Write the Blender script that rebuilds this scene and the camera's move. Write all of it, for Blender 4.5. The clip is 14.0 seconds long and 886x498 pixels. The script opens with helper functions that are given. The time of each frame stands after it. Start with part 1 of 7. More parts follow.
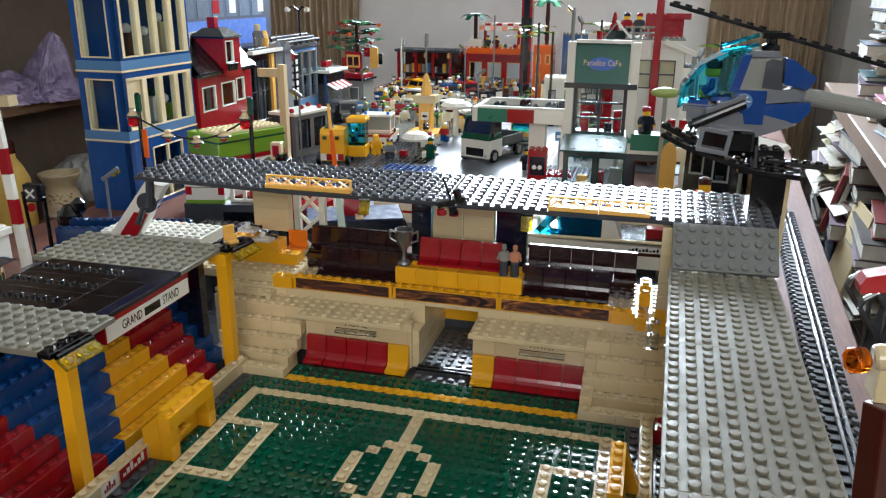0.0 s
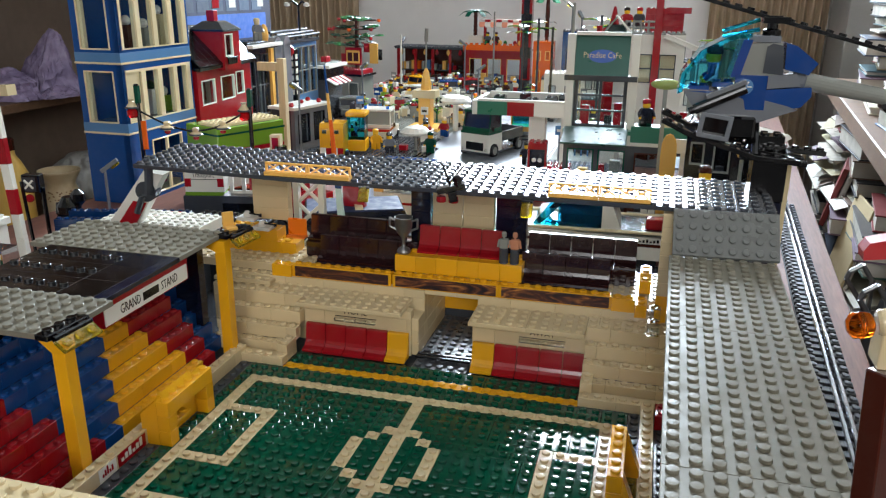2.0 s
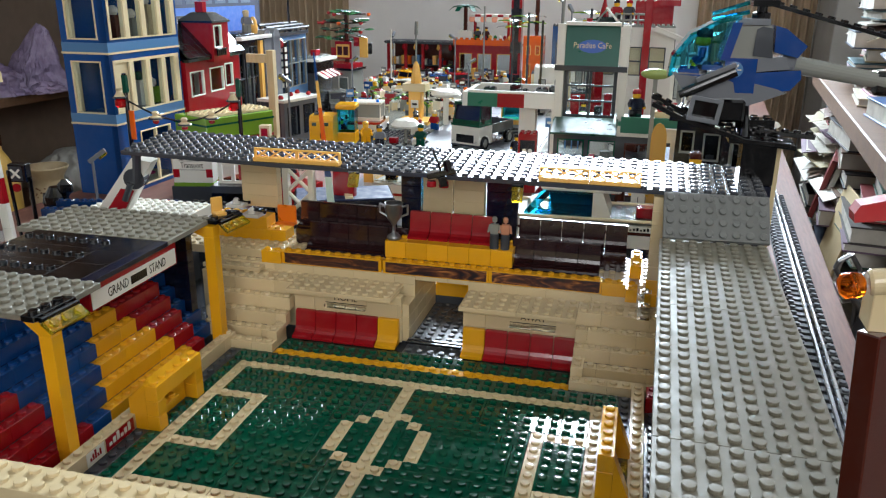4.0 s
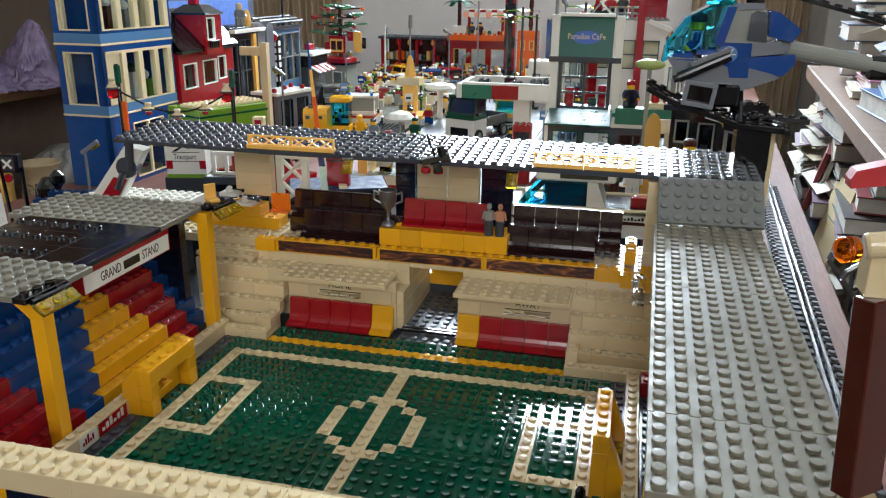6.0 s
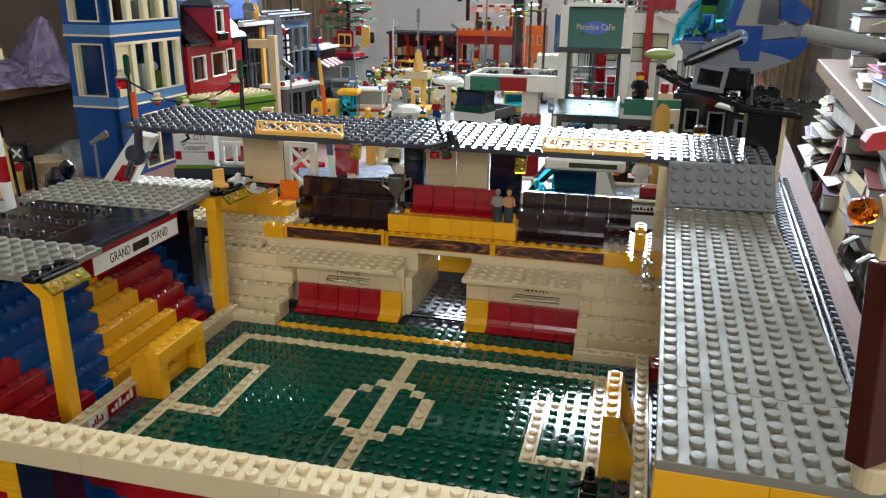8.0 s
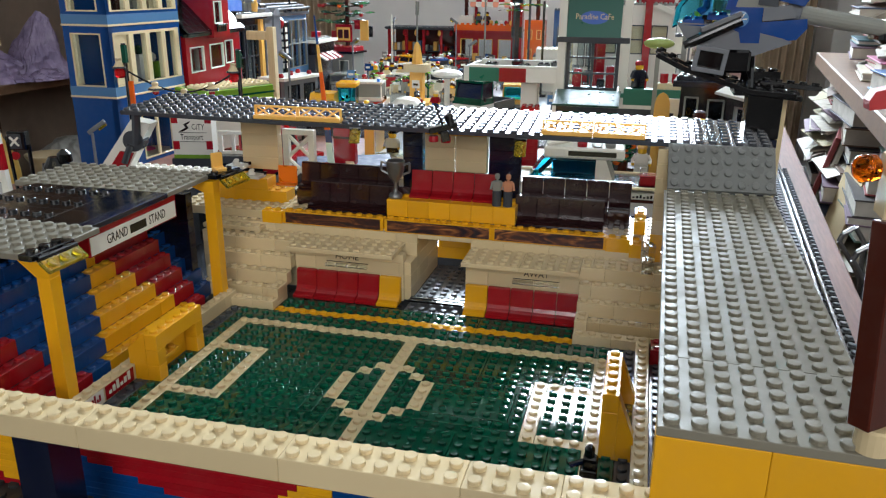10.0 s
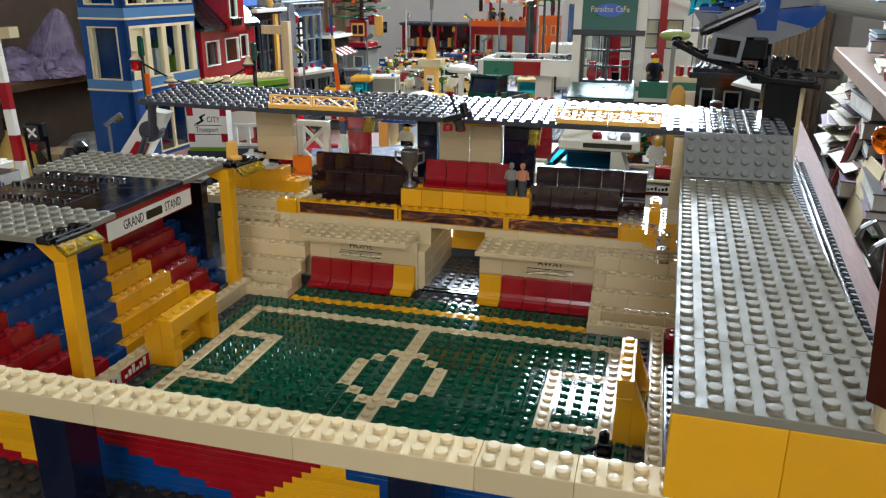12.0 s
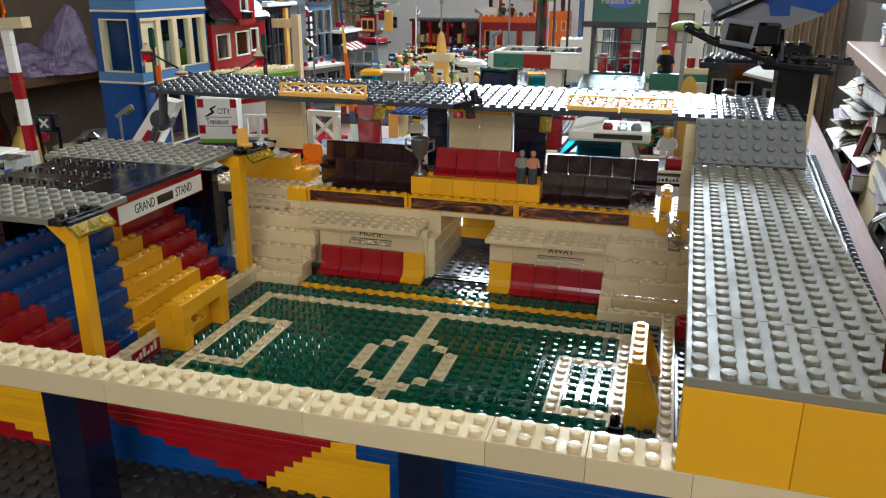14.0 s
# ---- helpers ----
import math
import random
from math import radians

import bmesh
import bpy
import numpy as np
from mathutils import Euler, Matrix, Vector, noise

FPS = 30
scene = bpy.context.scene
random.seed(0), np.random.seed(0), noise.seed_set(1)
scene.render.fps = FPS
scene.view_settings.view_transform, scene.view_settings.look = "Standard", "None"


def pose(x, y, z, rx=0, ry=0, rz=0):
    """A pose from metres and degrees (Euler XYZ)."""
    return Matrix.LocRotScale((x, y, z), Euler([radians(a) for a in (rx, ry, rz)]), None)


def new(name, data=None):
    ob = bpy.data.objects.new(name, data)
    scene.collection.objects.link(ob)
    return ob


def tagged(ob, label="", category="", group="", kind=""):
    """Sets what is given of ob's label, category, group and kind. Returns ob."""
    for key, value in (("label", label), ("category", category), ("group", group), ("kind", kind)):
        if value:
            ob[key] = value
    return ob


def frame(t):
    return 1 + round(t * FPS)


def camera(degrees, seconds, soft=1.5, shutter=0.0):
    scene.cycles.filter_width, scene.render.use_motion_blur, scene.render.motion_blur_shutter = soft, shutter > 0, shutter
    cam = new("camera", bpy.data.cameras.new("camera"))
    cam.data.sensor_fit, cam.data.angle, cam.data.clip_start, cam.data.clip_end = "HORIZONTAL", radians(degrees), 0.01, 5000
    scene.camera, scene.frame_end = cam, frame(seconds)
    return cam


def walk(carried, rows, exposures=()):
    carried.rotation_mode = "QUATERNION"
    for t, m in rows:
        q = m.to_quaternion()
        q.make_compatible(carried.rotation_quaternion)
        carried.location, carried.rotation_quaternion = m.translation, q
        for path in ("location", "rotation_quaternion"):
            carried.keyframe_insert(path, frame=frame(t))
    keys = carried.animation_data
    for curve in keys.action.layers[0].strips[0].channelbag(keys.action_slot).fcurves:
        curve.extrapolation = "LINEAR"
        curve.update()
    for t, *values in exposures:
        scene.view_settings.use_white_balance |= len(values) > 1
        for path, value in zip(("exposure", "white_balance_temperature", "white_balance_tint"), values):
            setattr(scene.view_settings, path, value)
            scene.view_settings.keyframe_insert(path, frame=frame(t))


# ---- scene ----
cam = camera(59.1, 14.0, 1.2)
# seconds, eye in metres, yaw, pitch and roll in degrees
PATH = [
    (0, 0.25263, -0.43872, 0.26478, 14.745, -18.385, 0.455),
    (0.5, 0.25273, -0.43909, 0.26146, 14.753, -18.363, 0.498),
    (1, 0.25268, -0.43983, 0.25944, 14.767, -18.350, 0.502),
    (1.5, 0.25297, -0.43995, 0.25747, 14.752, -18.373, 0.478),
    (2, 0.25306, -0.43974, 0.25563, 14.729, -18.390, 0.480),
    (2.5, 0.25331, -0.43998, 0.25395, 14.609, -18.424, 0.451),
    (3, 0.25335, -0.44051, 0.25164, 14.314, -18.423, 0.523),
    (5.5, 0.25403, -0.44135, 0.23932, 13.731, -18.621, 0.550),
    (6, 0.25389, -0.44208, 0.23783, 13.569, -18.607, 0.592),
    (6.5, 0.25366, -0.44248, 0.23615, 13.680, -18.619, 0.607),
    (7, 0.25378, -0.44281, 0.23390, 13.659, -18.626, 0.574),
    (7.5, 0.25377, -0.44315, 0.23120, 13.930, -18.683, 0.524),
    (8, 0.25378, -0.44391, 0.22865, 14.163, -18.702, 0.460),
    (10.5, 0.25398, -0.44562, 0.21680, 14.063, -18.853, 0.469),
    (11, 0.25378, -0.44616, 0.21547, 14.456, -18.901, 0.453),
    (11.5, 0.25385, -0.44605, 0.21378, 14.748, -18.894, 0.374),
    (12, 0.25408, -0.44697, 0.21219, 15.110, -18.917, 0.317),
    (12.5, 0.25408, -0.44760, 0.20950, 15.273, -18.942, 0.290),
    (13, 0.25382, -0.44817, 0.20745, 15.481, -18.950, 0.290),
    (13.5, 0.25389, -0.44864, 0.20522, 15.687, -18.974, 0.246),
    (14, 0.25393, -0.44883, 0.20442, 15.811, -19.004, 0.224),
]
walk(cam, [(t, pose(x, y, z, 90 + pitch, 0, yaw) @ pose(0, 0, 0, 0, 0, roll)) for t, x, y, z, yaw, pitch, roll in PATH])

# ---- light ----
U = 0.008   # one stud of the building bricks, in metres; all lengths below are in studs
H = 1.2     # a brick's height in studs; a plate is a third of it

world = bpy.data.worlds.new("world")
scene.world = world
world.use_nodes = True
wn = world.node_tree.nodes
sky = wn.new("ShaderNodeTexSky")
sky.sky_type, sky.sun_disc = "NISHITA", False
sky.sun_elevation, sky.sun_rotation = radians(40), radians(15)
wn["Background"].inputs["Strength"].default_value = 0.1
world.node_tree.links.new(sky.outputs[0], wn["Background"].inputs["Color"])


def window_lamp(name, x, y, z, rx, rz, w, h, watts, colour, spread=180):
    d = bpy.data.lights.new(name, "AREA")
    d.shape, d.size, d.size_y, d.energy, d.color = "RECTANGLE", w * U, h * U, watts, colour
    d.spread = radians(spread)
    ob = new(name, d)
    ob.matrix_world = pose(x * U, y * U, z * U, rx, 0, rz)
    return ob


# daylight in the window openings: a clear top light, sized to the pitch glare, and a shaded window over the far end; an
# added unseen one, weaker, fills front faces from behind the camera
window_lamp("window_light_far", 20, 286, 169.5, -60, 0, 58, 12, 5.5, (0.76, 0.89, 1.0), 90)
window_lamp("window_light_blind", 20, 286, 108, -90, 0, 156, 76, 112, (0.74, 0.87, 1.0), 135)
window_lamp("added_fill_near", 60, -226, 95, 90, 0, 118, 92, 17, (0.97, 0.97, 0.96))
scene.view_settings.exposure = -0.04


# ---- materials ----
def rgb(r, g, b):
    f = lambda c: c / 255 / 12.92 if c < 10.3 else ((c / 255 + 0.055) / 1.055) ** 2.4
    return (f(r), f(g), f(b), 1.0)


def nodes_of(name):
    m = bpy.data.materials.new(name)
    m.use_nodes = True
    t = m.node_tree
    return m, t.nodes, t.links, t.nodes["Principled BSDF"]


def plastic(name, r, g, b, rough=0.13, vary=0.07, clear=0.0):
    """Moulded plastic: a slight change of tint from piece to piece, dust and fine scratches in the gloss."""
    m, n, l, p = nodes_of(name)
    co = n.new("ShaderNodeTexCoord")
    info = n.new("ShaderNodeObjectInfo")
    dust = n.new("ShaderNodeTexNoise")
    dust.inputs["Scale"].default_value, dust.inputs["Detail"].default_value = 90.0, 6.0
    l.new(co.outputs["Object"], dust.inputs["Vector"])
    fine = n.new("ShaderNodeTexNoise")
    fine.inputs["Scale"].default_value, fine.inputs["Detail"].default_value = 900.0, 3.0
    l.new(co.outputs["Object"], fine.inputs["Vector"])
    hsv = n.new("ShaderNodeHueSaturation")
    hsv.inputs["Color"].default_value = rgb(r, g, b)
    mr = n.new("ShaderNodeMapRange")
    mr.inputs["To Min"].default_value, mr.inputs["To Max"].default_value = 1 - vary, 1 + vary
    l.new(info.outputs["Random"], mr.inputs["Value"])
    l.new(mr.outputs[0], hsv.inputs["Value"])
    mix = n.new("ShaderNodeMixRGB")
    mix.inputs["Color2"].default_value = (0.35, 0.33, 0.30, 1)
    fac = n.new("ShaderNodeMapRange")
    fac.inputs["From Min"].default_value, fac.inputs["From Max"].default_value = 0.45, 0.8
    fac.inputs["To Max"].default_value = 0.025
    l.new(dust.outputs["Fac"], fac.inputs["Value"])
    l.new(fac.outputs[0], mix.inputs["Fac"])
    l.new(hsv.outputs[0], mix.inputs["Color1"])
    l.new(mix.outputs[0], p.inputs["Base Color"])
    ro = n.new("ShaderNodeMapRange")
    ro.inputs["From Min"].default_value, ro.inputs["From Max"].default_value = 0.3, 0.75
    ro.inputs["To Min"].default_value, ro.inputs["To Max"].default_value = rough * 0.7, rough * 1.7
    l.new(dust.outputs["Fac"], ro.inputs["Value"])
    l.new(ro.outputs[0], p.inputs["Roughness"])
    bump = n.new("ShaderNodeBump")
    bump.inputs["Strength"].default_value, bump.inputs["Distance"].default_value = 0.018, 0.0004
    l.new(fine.outputs["Fac"], bump.inputs["Height"])
    l.new(bump.outputs[0], p.inputs["Normal"])
    p.inputs["IOR"].default_value = 1.53
    if clear:
        p.inputs["Transmission Weight"].default_value = clear
    return m


def surface(name, a, b, scale, rough=0.6, bump=0.2, dist=0.001, stretch=(1, 1, 1), metal=0.0, detail=8.0):
    """Two tints mixed by noise at two scales, with relief; for wood, cloth, paper, walls."""
    m, n, l, p = nodes_of(name)
    co = n.new("ShaderNodeTexCoord")
    mp = n.new("ShaderNodeMapping")
    mp.inputs["Scale"].default_value = stretch
    l.new(co.outputs["Object"], mp.inputs["Vector"])
    t1 = n.new("ShaderNodeTexNoise")
    t1.inputs["Scale"].default_value, t1.inputs["Detail"].default_value = scale, detail
    t2 = n.new("ShaderNodeTexNoise")
    t2.inputs["Scale"].default_value, t2.inputs["Detail"].default_value = scale * 0.13, 3.0
    l.new(mp.outputs[0], t1.inputs["Vector"])
    l.new(mp.outputs[0], t2.inputs["Vector"])
    add = n.new("ShaderNodeMath")
    add.operation = "ADD"
    l.new(t1.outputs["Fac"], add.inputs[0])
    l.new(t2.outputs["Fac"], add.inputs[1])
    ramp = n.new("ShaderNodeValToRGB")
    ramp.color_ramp.elements[0].position, ramp.color_ramp.elements[1].position = 0.35, 0.65
    ramp.color_ramp.elements[0].color, ramp.color_ramp.elements[1].color = rgb(*a), rgb(*b)
    half = n.new("ShaderNodeMath")
    half.operation = "MULTIPLY"
    half.inputs[1].default_value = 0.5
    l.new(add.outputs[0], half.inputs[0])
    l.new(half.outputs[0], ramp.inputs["Fac"])
    l.new(ramp.outputs[0], p.inputs["Base Color"])
    p.inputs["Roughness"].default_value = rough
    p.inputs["Metallic"].default_value = metal
    bp = n.new("ShaderNodeBump")
    bp.inputs["Strength"].default_value, bp.inputs["Distance"].default_value = bump, dist
    l.new(t1.outputs["Fac"], bp.inputs["Height"])
    l.new(bp.outputs[0], p.inputs["Normal"])
    return m


def glassy(name, r, g, b, rough=0.03):
    m, n, l, p = nodes_of(name)
    p.inputs["Base Color"].default_value = rgb(r, g, b)
    p.inputs["Transmission Weight"].default_value = 1.0
    p.inputs["Roughness"].default_value = rough
    p.inputs["IOR"].default_value = 1.2
    return m


TAN = plastic("tan plastic", 208, 188, 148, 0.11)
YEL = plastic("yellow plastic", 226, 164, 26)
OCH = plastic("light orange plastic", 235, 180, 90)
RED = plastic("red plastic", 152, 18, 28)
BLU = plastic("blue plastic", 8, 62, 122)
MBLU = plastic("mid blue plastic", 80, 122, 164)
NAVY = plastic("navy plastic", 14, 20, 40)
GRN = plastic("green plastic", 0, 74, 52, 0.06)
CREAM = plastic("cream plastic", 222, 204, 164)
PLATE = plastic("very dark grey plastic", 26, 25, 25, 0.5)
DULL = plastic("dull black plastic", 12, 12, 13, 0.5)
SLOPE = plastic("mid light grey plastic", 110, 112, 109, 0.3)
CANOPY = plastic("teal green plastic", 12, 104, 78, 0.35)
DGRN = plastic("dark green plastic", 4, 70, 52)
LIME = plastic("lime plastic", 112, 152, 44)
LGR = plastic("light grey plastic", 134, 135, 128)
ROOF = plastic("worn light grey plastic", 122, 117, 102, 0.48)
MGR = plastic("mid grey plastic", 112, 115, 120)
DGR = plastic("dark grey plastic", 62, 65, 70, 0.16)
BLK = plastic("black plastic", 9, 9, 11, 0.1)
BRN = plastic("dark brown plastic", 40, 18, 20, 0.1)
RBRN = plastic("red brown plastic", 70, 28, 18)
WHT = plastic("white plastic", 226, 222, 210)
ORG = plastic("orange plastic", 225, 95, 20)
SKIN = plastic("figure yellow plastic", 235, 180, 40)
SILV = surface("silver paint", (120, 120, 122), (150, 150, 150), 60, 0.3, 0.05, 0.0003, metal=0.8)
CHROME = surface("metal rail", (170, 172, 178), (205, 206, 210), 40, 0.22, 0.05, 0.0003, metal=1.0)
CYAN = glassy("clear cyan plastic", 40, 190, 225)
CLEAR = glassy("clear plastic", 235, 240, 240)
AMBER = glassy("clear orange plastic", 250, 120, 20, 0.08)
LEMON = plastic("clear yellow plastic", 222, 196, 30, 0.06, 0.03, 0.85)
GLASS = glassy("window glass", 225, 235, 240)
WALL = surface("room wall paint", (220, 216, 211), (230, 226, 221), 12, 0.85, 0.1, 0.001)
CEIL = surface("ceiling paint", (206, 204, 200), (214, 212, 208), 12, 0.9, 0.1)
FLOOR = surface("floor boards", (92, 66, 44), (120, 88, 60), 18, 0.5, 0.2, 0.001, (1, 8, 1))
WOOD = surface("table wood", (96, 58, 46), (128, 82, 66), 30, 0.5, 0.25, 0.0008, (14, 1.2, 14))
SHELF = surface("shelf wood", (104, 76, 54), (126, 94, 68), 24, 0.55, 0.2, 0.0008, (1.5, 14, 14))
ROAD = surface("grey road plate", (72, 74, 78), (88, 90, 94), 60, 0.3, 0.08, 0.0004)
CLOTH = surface("brown curtain cloth", (164, 142, 116), (184, 162, 134), 140, 0.95, 0.4, 0.0008, (1, 1, 0.2))
PURPLE = surface("purple plastic bag", (120, 104, 136), (176, 160, 190), 20, 0.2, 0.35, 0.004)
POT = surface("cream glazed clay", (196, 172, 132), (214, 194, 158), 40, 0.35, 0.1)
PAPER = surface("white paper", (168, 160, 146), (206, 200, 188), 50, 0.9, 0.2)


# ---- helpers for bricks ----
def mesh_of(name, bm, material, smooth=False):
    me = bpy.data.meshes.new(name)
    bm.to_mesh(me)
    bm.free()
    me.materials.append(material)
    if smooth:
        for f in me.polygons:
            f.use_smooth = True
    return me


def thing(name, label, category, at=(0, 0, 0), rz=0, group="", kind="", rx=0, ry=0):
    ob = new(name)
    ob.empty_display_size = 0.01
    ob.matrix_world = pose(at[0] * U, at[1] * U, at[2] * U, rx, ry, rz)
    return tagged(ob, label, category, group, kind)


def part(name, bm, material, parent, label="", at=(0, 0, 0), rot=(0, 0, 0), smooth=False):
    """Links a bmesh, in studs, as one mesh object under a thing or a part."""
    bm.transform(Matrix.Scale(U, 4))
    ob = new(name, mesh_of(name, bm, material, smooth))
    if parent is not None:
        ob.parent = parent
    ob.matrix_basis = pose(at[0] * U, at[1] * U, at[2] * U, *rot)
    if label:
        tagged(ob, label)
    return ob


def shared(name, me, parent, at=(0, 0, 0), rot=(0, 0, 0), label=""):
    ob = new(name, me)
    ob.parent = parent
    ob.matrix_basis = pose(at[0] * U, at[1] * U, at[2] * U, *rot)
    if label:
        tagged(ob, label)
    return ob


def box(bm, x0, y0, z0, x1, y1, z1, bevel=0.0, m=None):
    """A box with chamfered edges."""
    g = bmesh.new()
    bmesh.ops.create_cube(g, size=1, matrix=Matrix.Translation(((x0 + x1) / 2, (y0 + y1) / 2, (z0 + z1) / 2)) @ Matrix.Diagonal((x1 - x0, y1 - y0, z1 - z0, 1)))
    if bevel:
        bmesh.ops.bevel(g, geom=g.edges[:], offset=bevel, segments=1, affect="EDGES")
    join(bm, g, m)


def join(bm, g, m=None):
    if m is not None:
        g.transform(m)
    tmp = bpy.data.meshes.new("tmp")
    g.to_mesh(tmp)
    g.free()
    bm.from_mesh(tmp)
    bpy.data.meshes.remove(tmp)


def lathe(bm, profile, sides=16, at=(0, 0, 0), m=None):
    """A turned shape: profile of (radius, height), closed at both ends."""
    g = bm if m is None else bmesh.new()
    rings = []
    for r, z in profile:
        rings.append([g.verts.new((at[0] + r * math.cos(2 * math.pi * i / sides), at[1] + r * math.sin(2 * math.pi * i / sides), at[2] + z)) for i in range(sides)])
    for a, b in zip(rings, rings[1:]):
        for i in range(sides):
            g.faces.new((a[i], a[(i + 1) % sides], b[(i + 1) % sides], b[i]))
    g.faces.new(rings[0][::-1])
    g.faces.new(rings[-1])
    if m is not None:
        join(bm, g, m)


def rod(bm, a, b, r, sides=8, r2=None):
    """A round bar from a to b."""
    a, b = Vector(a), Vector(b)
    d = b - a
    m = Matrix.Translation(a) @ d.to_track_quat("Z", "Y").to_matrix().to_4x4()
    lathe(bm, [(r, 0), (r if r2 is None else r2, d.length)], sides, m=m)


def prism(bm, outline, y0, y1, m=None):
    """A shape drawn in x and z, pushed from y0 to y1."""
    g = bmesh.new()
    a = [g.verts.new((x, y0, z)) for x, z in outline]
    b = [g.verts.new((x, y1, z)) for x, z in outline]
    g.faces.new(a)
    g.faces.new(b[::-1])
    for i in range(len(a)):
        j = (i + 1) % len(a)
        g.faces.new((a[j], a[i], b[i], b[j]))
    bmesh.ops.recalc_face_normals(g, faces=g.faces[:])
    join(bm, g, m)


STUD = [(0.3, 0), (0.3, 0.17), (0.27, 0.2), (0.1, 0.208)]


def studs_on(bm, nx, ny, z, sides=14, skip=()):
    for i in range(nx):
        for j in range(ny):
            if (i, j) not in skip:
                lathe(bm, STUD, sides, (i + 0.5, j + 0.5, z))


CACHE = {}


def lego(parent, material, x, y, z, nx, ny, h=3, studs=True, name="", rot=(0, 0, 0), label="", sides=14):
    """A building brick of nx by ny studs and h plates' height, its near left lower corner at x, y, z."""
    key = (nx, ny, h, studs, material.name, sides)
    if not name:
        name = ("brick" if h > 1 else "plate") if studs else "tile"
    if key not in CACHE:
        bm = bmesh.new()
        g = 0.007
        box(bm, g, g, 0.004, nx - g, ny - g, h * 0.4 - 0.004, 0.03)
        if studs:
            studs_on(bm, int(nx), int(ny), h * 0.4 - 0.01, sides)
        bm.transform(Matrix.Scale(U, 4))
        CACHE[key] = mesh_of(name, bm, material)
    return shared(name, CACHE[key], parent, (x, y, z), rot, label)


def course(parent, material, x0, x1, y, z, ny=1, h=3, studs=True, size=4, shift=0, name=""):
    """A row of bricks along x from x0 to x1."""
    x = x0
    first = True
    while x < x1 - 0.01:
        n = min(size if not (first and shift) else shift, x1 - x)
        lego(parent, material, x, y, z, n, ny, h, studs, name)
        x += n
        first = False


def course_y(parent, material, y0, y1, x, z, nx=1, h=3, studs=True, size=4, shift=0, name=""):
    y = y0
    first = True
    while y < y1 - 0.01:
        n = min(size if not (first and shift) else shift, y1 - y)
        lego(parent, material, x, y, z, nx, n, h, studs, name)
        y += n
        first = False


def writing(text, size, material, parent, at, rot, label="", width=None, name="lettering"):
    """Raised printed letters from the built-in font, as a mesh."""
    cu = bpy.data.curves.new("text", "FONT")
    cu.body, cu.size, cu.align_x, cu.align_y, cu.extrude, cu.resolution_u = text, size * U, "CENTER", "CENTER", 0.01 * U, 2
    tmp = new("text", cu)
    me = bpy.data.meshes.new_from_object(tmp.evaluated_get(bpy.context.evaluated_depsgraph_get()))
    bpy.data.objects.remove(tmp)
    if width:
        xs = [v.co.x for v in me.vertices]
        s = width * U / (max(xs) - min(xs))
        me.transform(Matrix.Diagonal((s, 1, 1, 1)))
    me.materials.clear()
    me.materials.append(material)
    return shared(name, me, parent, at, rot, label)


def slab(name, x0, y0, z0, x1, y1, z1, material, label, category, kind="structure"):
    bm = bmesh.new()
    box(bm, x0, y0, z0, x1, y1, z1)
    return tagged(part(name, bm, material, None), label, category, kind=kind)


# ---- the room ----
Z0 = -0.8   # the table's top
slab("floor", -290, -240, -104, 150, 300, -100, FLOOR, "brown wooden room floor under the table", "floor")
slab("ceiling", -290, -240, 200, 150, 300, 204, CEIL, "plain pale ceiling over the room", "ceiling")


def wall_with_windows(name, y0, y1, holes, label, paint):
    """A wall with openings (x0, x1, z0, z1), one above the other, lowest first."""
    bm = bmesh.new()
    z = -100
    for wx0, wx1, wz0, wz1 in holes:
        box(bm, -290, y0, z, 150, y1, wz0)
        box(bm, -290, y0, wz0, wx0, y1, wz1)
        box(bm, wx1, y0, wz0, 150, y1, wz1)
        z = wz1
    box(bm, -290, y0, z, 150, y1, 200)
    return tagged(part(name, bm, paint, None), label, "wall", kind="structure")


wall_with_windows("wall_north", 280, 292, [(-60, 100, 69, 147), (-10, 50, 162.5, 176.5)], "plain grey-beige wall under a bright window", WALL)
# unseen; opening added for the fill lamp, dark tone lowers reflections in black bricks
wall_with_windows("wall_south", -232, -220, [(0, 120, 48, 142)], "plain dark wall behind the camera", surface("darkened unseen wall", (96, 90, 84), (106, 100, 94), 12, 0.85, 0.1))
# added out of view: keeps window light off the ceiling and reflects dark
slab("pelmet", -66, 252, 178, 106, 279.9, 199.9, surface("black light blocker", (18, 15, 13), (26, 22, 19), 20, 0.8, 0.1), "unseen black box added over the window to block its light", "pelmet")
slab("wall_west", -290, -220, -100, -280, 280, 200, WALL, "plain grey-beige side wall behind shelves", "wall")
slab("wall_east", 140, -220, -100, 150, 280, 200, WALL, "plain grey-beige side wall behind stacked books", "wall")

# ---- the table and its base plates ----
table = thing("table", "long brown wooden table under the brick town", "table", (0, 0, Z0), -4.5)
bm = bmesh.new()
box(bm, -58.6, -58, -4, 51.8, 262, 0, 0.15)
part("tabletop", bm, WOOD, table)
for x, y in ((-53, -50), (46, -50), (-53, 255), (46, 255)):
    bm = bmesh.new()
    box(bm, x - 3, y - 3, -99.2, x + 3, y + 3, -4, 0.2)
    part("leg", bm, WOOD, table)

side = thing("side_table", "narrow brown wooden table beside the long one", "table", (-66, 72, Z0))
bm = bmesh.new()
box(bm, 0, 0, -4.3, 26, 184, -0.03, 0.15)
part("tabletop", bm, WOOD, side)
for x, y in ((3, 3), (20, 3), (3, 180), (20, 180)):
    bm = bmesh.new()
    box(bm, x - 2, y - 2, -99.2, x + 2, y + 2, -4.3, 0.2)
    part("leg", bm, WOOD, side)

